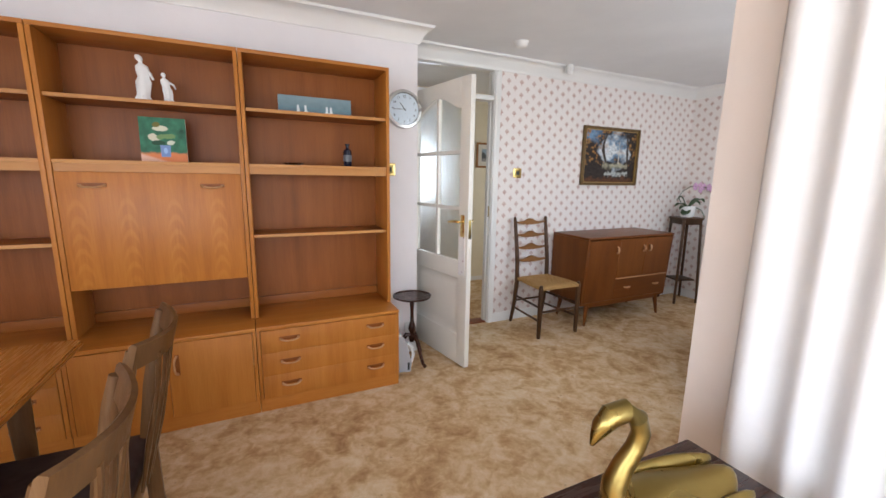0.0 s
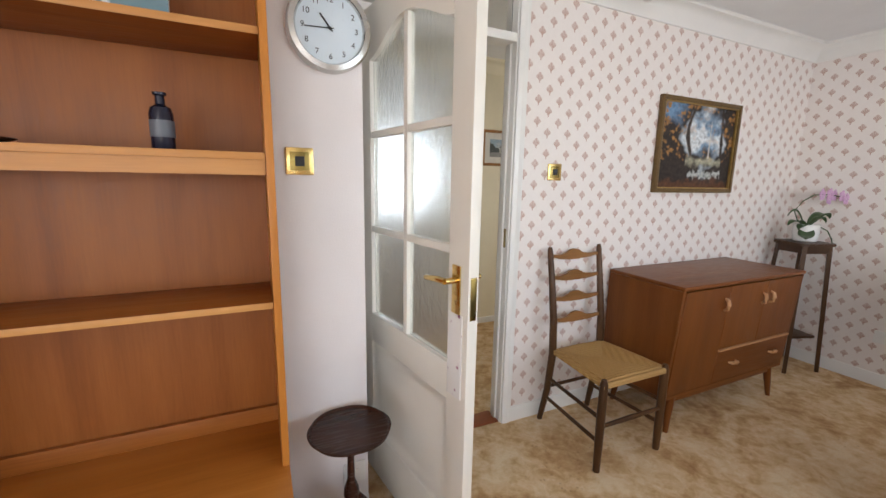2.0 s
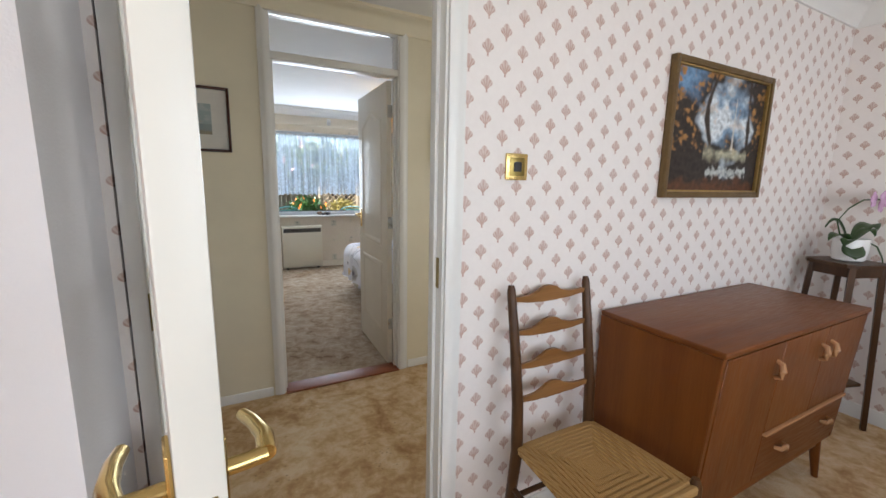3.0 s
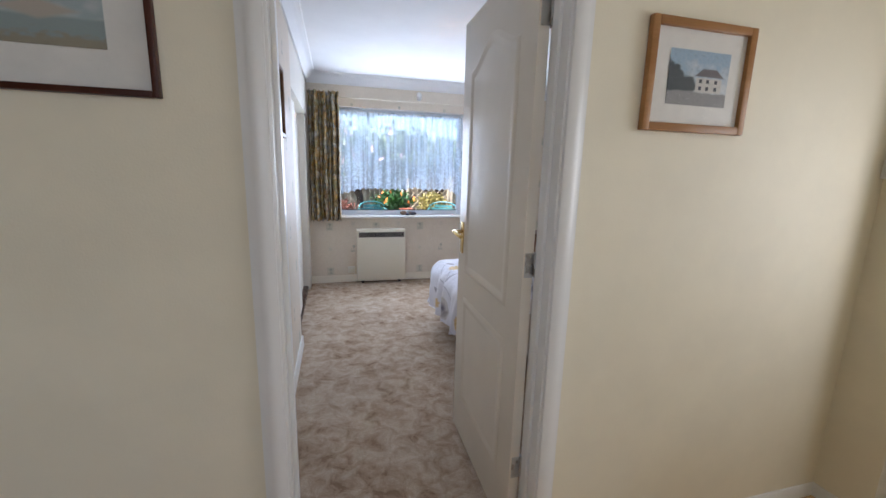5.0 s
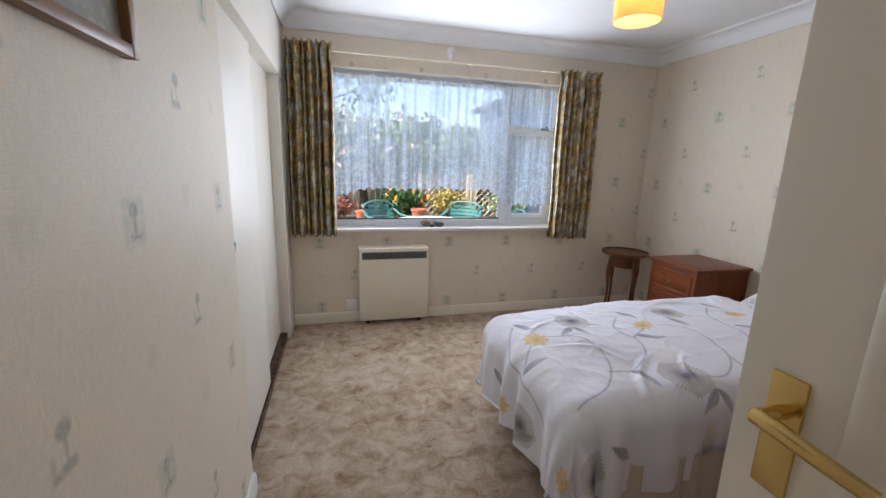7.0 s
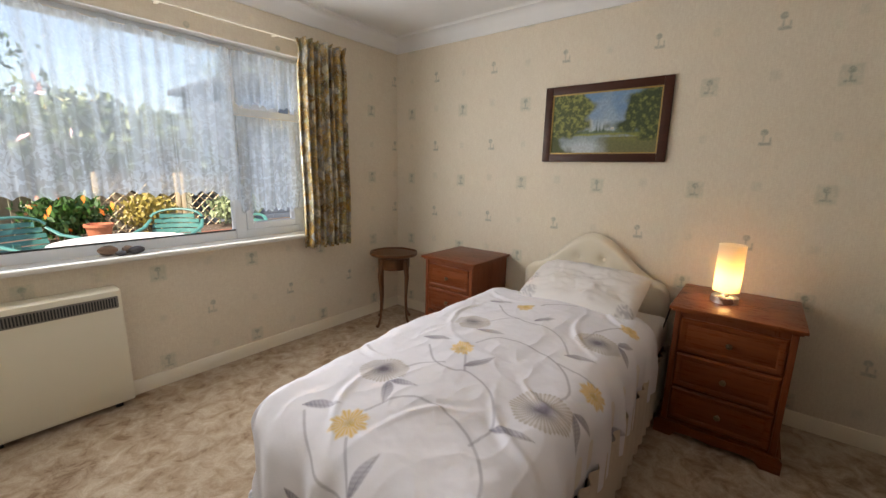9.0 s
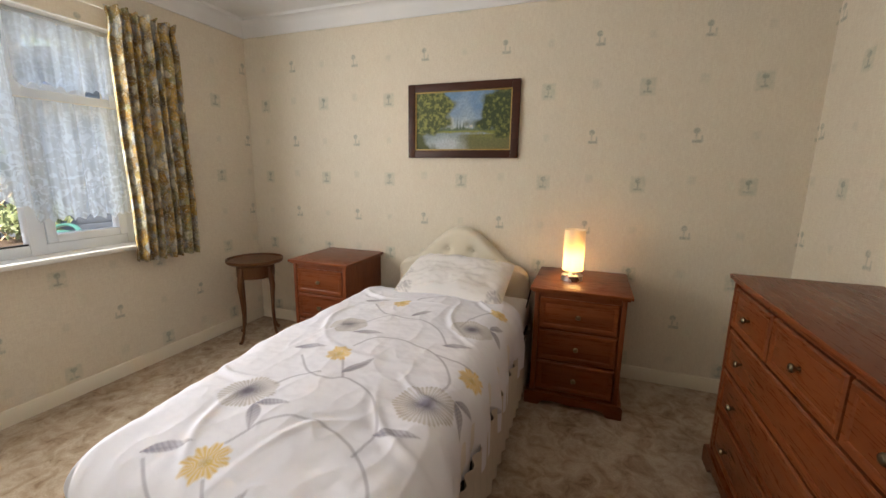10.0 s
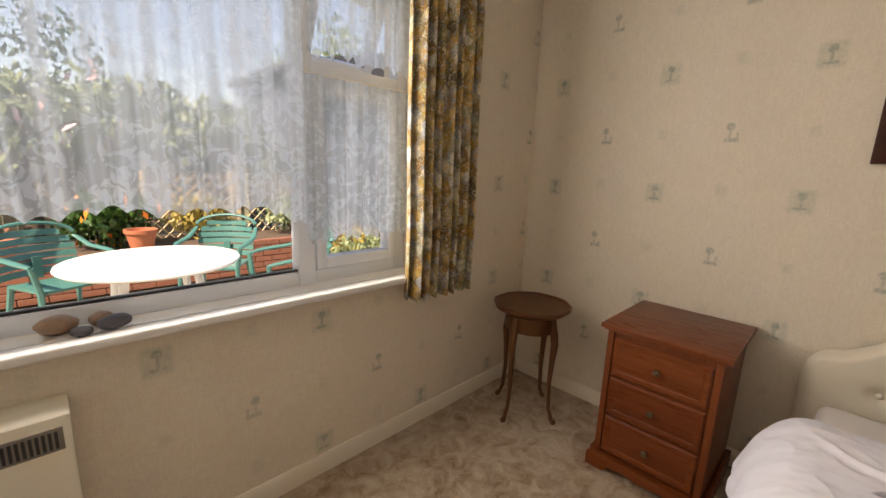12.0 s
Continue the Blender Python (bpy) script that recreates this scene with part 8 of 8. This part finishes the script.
garden_chair(pose(3.12, 12.26, GZ, 0, 0, 27), "green moulded plastic garden armchair beside the white table")
garden_chair(pose(4.25, 12.25, GZ, 0, 0, -35), "green moulded plastic garden armchair behind the white table")
garden_chair(pose(4.55, 11.35, GZ, 0, 0, -95), "green moulded plastic garden armchair drawn up to the table")


def leaves(b, centre, radii, count, size, rnd, shell=0.55):
    """Small folded leaves scattered through a lumpy crown."""
    for _ in range(count):
        d = Vector((rnd.gauss(0, 1), rnd.gauss(0, 1), rnd.gauss(0, 1))).normalized()
        k = (shell + (1 - shell) * rnd.random()) * (0.82 + 0.35 * noise.noise(d * 2.1 + Vector(centre)))
        p = Vector(centre) + Vector((d.x * radii[0], d.y * radii[1], d.z * radii[2])) * k
        q = Euler((rnd.random() * 6.3, rnd.random() * 6.3, rnd.random() * 6.3)).to_matrix()
        s = size * (0.6 + 0.8 * rnd.random())
        v = [b.verts.new(p + q @ Vector(c) * s) for c in ((-1, 0, 0), (0, -0.45, 0.12), (1, 0, 0), (0, 0.45, 0.12))]
        b.faces.new(v)
    return b


def shrub(x, y, z, rx, ry, rz, count, size, mat, label, flower=None, nf=0, seed=1, name="shrub"):
    rnd = random.Random(seed)
    s = thing(name, pose(x, y, z), label, "shrub")
    for k in range(5):
        a = k * 1.26 + seed
        part("stem", tube(bmesh.new(), [(0, 0, 0), (rx * 0.35 * math.cos(a), ry * 0.35 * math.sin(a), rz * 0.8), (rx * 0.6 * math.cos(a), ry * 0.6 * math.sin(a), rz * 1.3)], [0.02, 0.014, 0.006], 6), BARK, s)
    part("foliage", leaves(bmesh.new(), (0, 0, rz), (rx, ry, rz), count, size, rnd, 0.35), mat, s)
    if flower:
        part("blossom", leaves(bmesh.new(), (0, 0, rz * 1.05), (rx * 1.02, ry * 1.02, rz * 1.0), nf, size * 1.3, rnd, 0.9), flower, s)
    return s


# raised brick bed behind the patio
bed_r = thing("raised_bed", pose(0, 0, 0), "low red brick raised flower bed at the patio edge", "planter")
part("soil", B(0.2, 7.0, 13.36, 14.4, GZ, 0.26), BARK, bed_r)
brick_me = mesh_of("brick", box(bmesh.new(), -0.105, 0.105, -0.05, 0.05, 0, 0.063, bevel=0.003, seg=1), BRICK)
for r in range(6):
    for i in range(31):
        o = new("brick", brick_me)
        o.parent = bed_r
        o.matrix_basis = pose(0.3 + i * 0.217 + (0.108 if r % 2 else 0), 13.30, GZ + r * 0.073)
shrub(3.58, 13.75, 0.25, 0.55, 0.42, 0.36, 1700, 0.05, GREENLEAF, "dark green leafy shrub with orange flowers", FLOWER_O, 40, 3)
shrub(4.55, 13.9, 0.25, 0.5, 0.35, 0.33, 900, 0.04, YELLEAF, "yellow-leaved bush against the trellis", None, 0, 4)
shrub(5.75, 13.8, 0.25, 0.55, 0.4, 0.3, 900, 0.045, PALELEAF, "pale green bush in the raised bed", None, 0, 5)
shrub(2.3, 13.8, 0.25, 0.5, 0.35, 0.25, 800, 0.04, BRICK, "red-leaved low bush in the raised bed", None, 0, 6)
shrub(6.2, 12.6, GZ, 0.6, 0.5, 0.3, 900, 0.05, PALELEAF, "low pale green bush by the shed", YELLEAF, 80, 7)
solid("flower_pot", lathe(bmesh.new(), [(0.10, 0.0), (0.14, 0.2), (0.155, 0.2), (0.155, 0.235), (0.13, 0.235), (0.12, 0.19), (0.01, 0.19)], n=28), TERRA, "terracotta flower pot on the raised bed wall", "flower pot", pose(3.80, 13.32, 0.275))
solid("flower_pot", lathe(bmesh.new(), [(0.08, 0.0), (0.115, 0.16), (0.125, 0.16), (0.125, 0.19), (0.10, 0.19), (0.01, 0.15)], n=28), TERRA, "smaller terracotta flower pot on the raised bed wall", "flower pot", pose(2.75, 13.32, 0.29))


def trellis(x0, x1, y, z0, z1):
    t = thing("trellis_panel", pose(0, 0, 0), "diagonal wooden lattice trellis panel between posts", "trellis")
    for x in (x0, x1):
        part("post", B(x - 0.03, x + 0.03, y - 0.03, y + 0.03, GZ, z1 + 0.05, bevel=0.004), TRELLIS, t)
    W, H = x1 - x0 - 0.06, z1 - z0
    step = 0.14
    for s in (1, -1):
        k = -int(H / step) - 1
        while k * step < W:
            a = k * step
            lo, hi = max(0.0, -a), min(H, W - a)
            if hi - lo > 0.05:
                pa, pb = (a + lo, lo), (a + hi, hi)
                if s < 0:
                    pa, pb = (W - pa[0], pa[1]), (W - pb[0], pb[1])
                part("lath", tube(bmesh.new(), [(x0 + 0.03 + pa[0], y + s * 0.006, z0 + pa[1]), (x0 + 0.03 + pb[0], y + s * 0.006, z0 + pb[1])], 0.016, 4, 0.4), TRELLIS, t)
            k += 1


trellis(3.98, 5.0, 14.15, 0.25, 1.1)
trellis(5.08, 6.0, 14.15, 0.25, 1.1)


def shed():
    s = thing("garden_shed", pose(0, 0, 0), "blue-grey boarded garden shed with dark felt roof", "shed")
    x0, x1, y0, y1, H = 6.08, 10.0, 14.3, 16.6, 2.7
    for k in range(22):
        z = GZ + k * 0.127
        part("board", B(x0 - 0.012, x0 + 0.012, y0, y1, z, z + 0.122, bevel=0.004), SHEDW, s)
        part("board", B(x0, x1, y0 - 0.012, y0 + 0.012, z, z + 0.122, bevel=0.004), SHEDW, s)
    part("core", B(x0 + 0.013, x1, y0 + 0.013, y1, GZ, H), SHEDW, s)
    part("roof", prism(bmesh.new(), [(x0 - 0.2, H), (x1 + 0.2, H), (x1 + 0.2, H + 0.1), ((x0 + x1) / 2, H + 0.65), (x0 - 0.2, H + 0.1)], y0 - 0.25, y1 + 0.2, "y"), ROOFFELT, s)


shed()
fence = thing("garden_fence", pose(0, 0, 0), "weathered brown boarded garden fence", "fence")
pl_me = mesh_of("fence_board", box(bmesh.new(), -0.07, 0.07, -0.01, 0.01, 0, 1.75, bevel=0.003, seg=1), FENCEW)
for i in range(75):
    o = new("fence_board", pl_me)
    o.parent = fence
    o.matrix_basis = pose(-5.0 + i * 0.15, 17.2 + 0.012 * (i % 2), GZ)
part("fence_rail", B(-5.1, 6.3, 17.22, 17.27, 1.2, 1.29), FENCEW, fence)


def tree(x, y, hgt, crown, seed, mat, label, flower=None):
    rnd = random.Random(seed)
    t = thing("tree", pose(x, y, GZ - 0.03), label, "tree")
    tips = []
    part("trunk", tube(bmesh.new(), [(0, 0, 0), (0.06, 0.03, hgt * 0.25), (0.0, 0.08, hgt * 0.5), (0.1, 0.0, hgt * 0.8)], [0.13, 0.10, 0.075, 0.03], 10), BARK, t)
    for k in range(9):
        a, z = k * 2.4 + seed, hgt * (0.3 + 0.06 * k)
        L = crown * (0.95 - 0.04 * k)
        tip = (L * math.cos(a), L * math.sin(a), z + L * 0.55)
        part("limb", tube(bmesh.new(), [(0.03, 0.03, z), (tip[0] * 0.5, tip[1] * 0.5, z + L * 0.35), tip], [0.05, 0.03, 0.01], 7), BARK, t)
        tips.append(tip)
    b = bmesh.new()
    for tip in tips:
        leaves(b, tip, (crown * 0.55, crown * 0.55, crown * 0.42), 330, 0.085, rnd, 0.25)
    leaves(b, (0, 0, hgt * 0.85), (crown * 0.7, crown * 0.7, crown * 0.5), 500, 0.085, rnd, 0.25)
    part("crown", b, mat, t)
    if flower:
        b = bmesh.new()
        for tip in tips:
            leaves(b, tip, (crown * 0.55, crown * 0.55, crown * 0.42), 14, 0.1, rnd, 0.8)
        part("blossom", b, flower, t)


tree(0.2, 15.4, 3.0, 1.5, 1, PALELEAF, "leafy garden tree with pink blossom", FLOWER_P)
tree(2.9, 16.0, 2.5, 1.4, 2, PALELEAF, "broad leafy garden tree behind the raised bed", FLOWER_P)
tree(5.2, 16.0, 2.4, 1.2, 3, PALELEAF, "pale leafy garden tree near the shed")
tree(1.0, 20.5, 6.5, 2.8, 8, GREENLEAF, "tall leafy tree beyond the garden fence")
tree(11.5, 22.0, 6.0, 2.6, 10, PALELEAF, "tall pale leafy tree beyond the shed")
tree(-3.0, 14.0, 3.2, 1.6, 4, GREENLEAF, "dark leafy garden tree at the side fence")
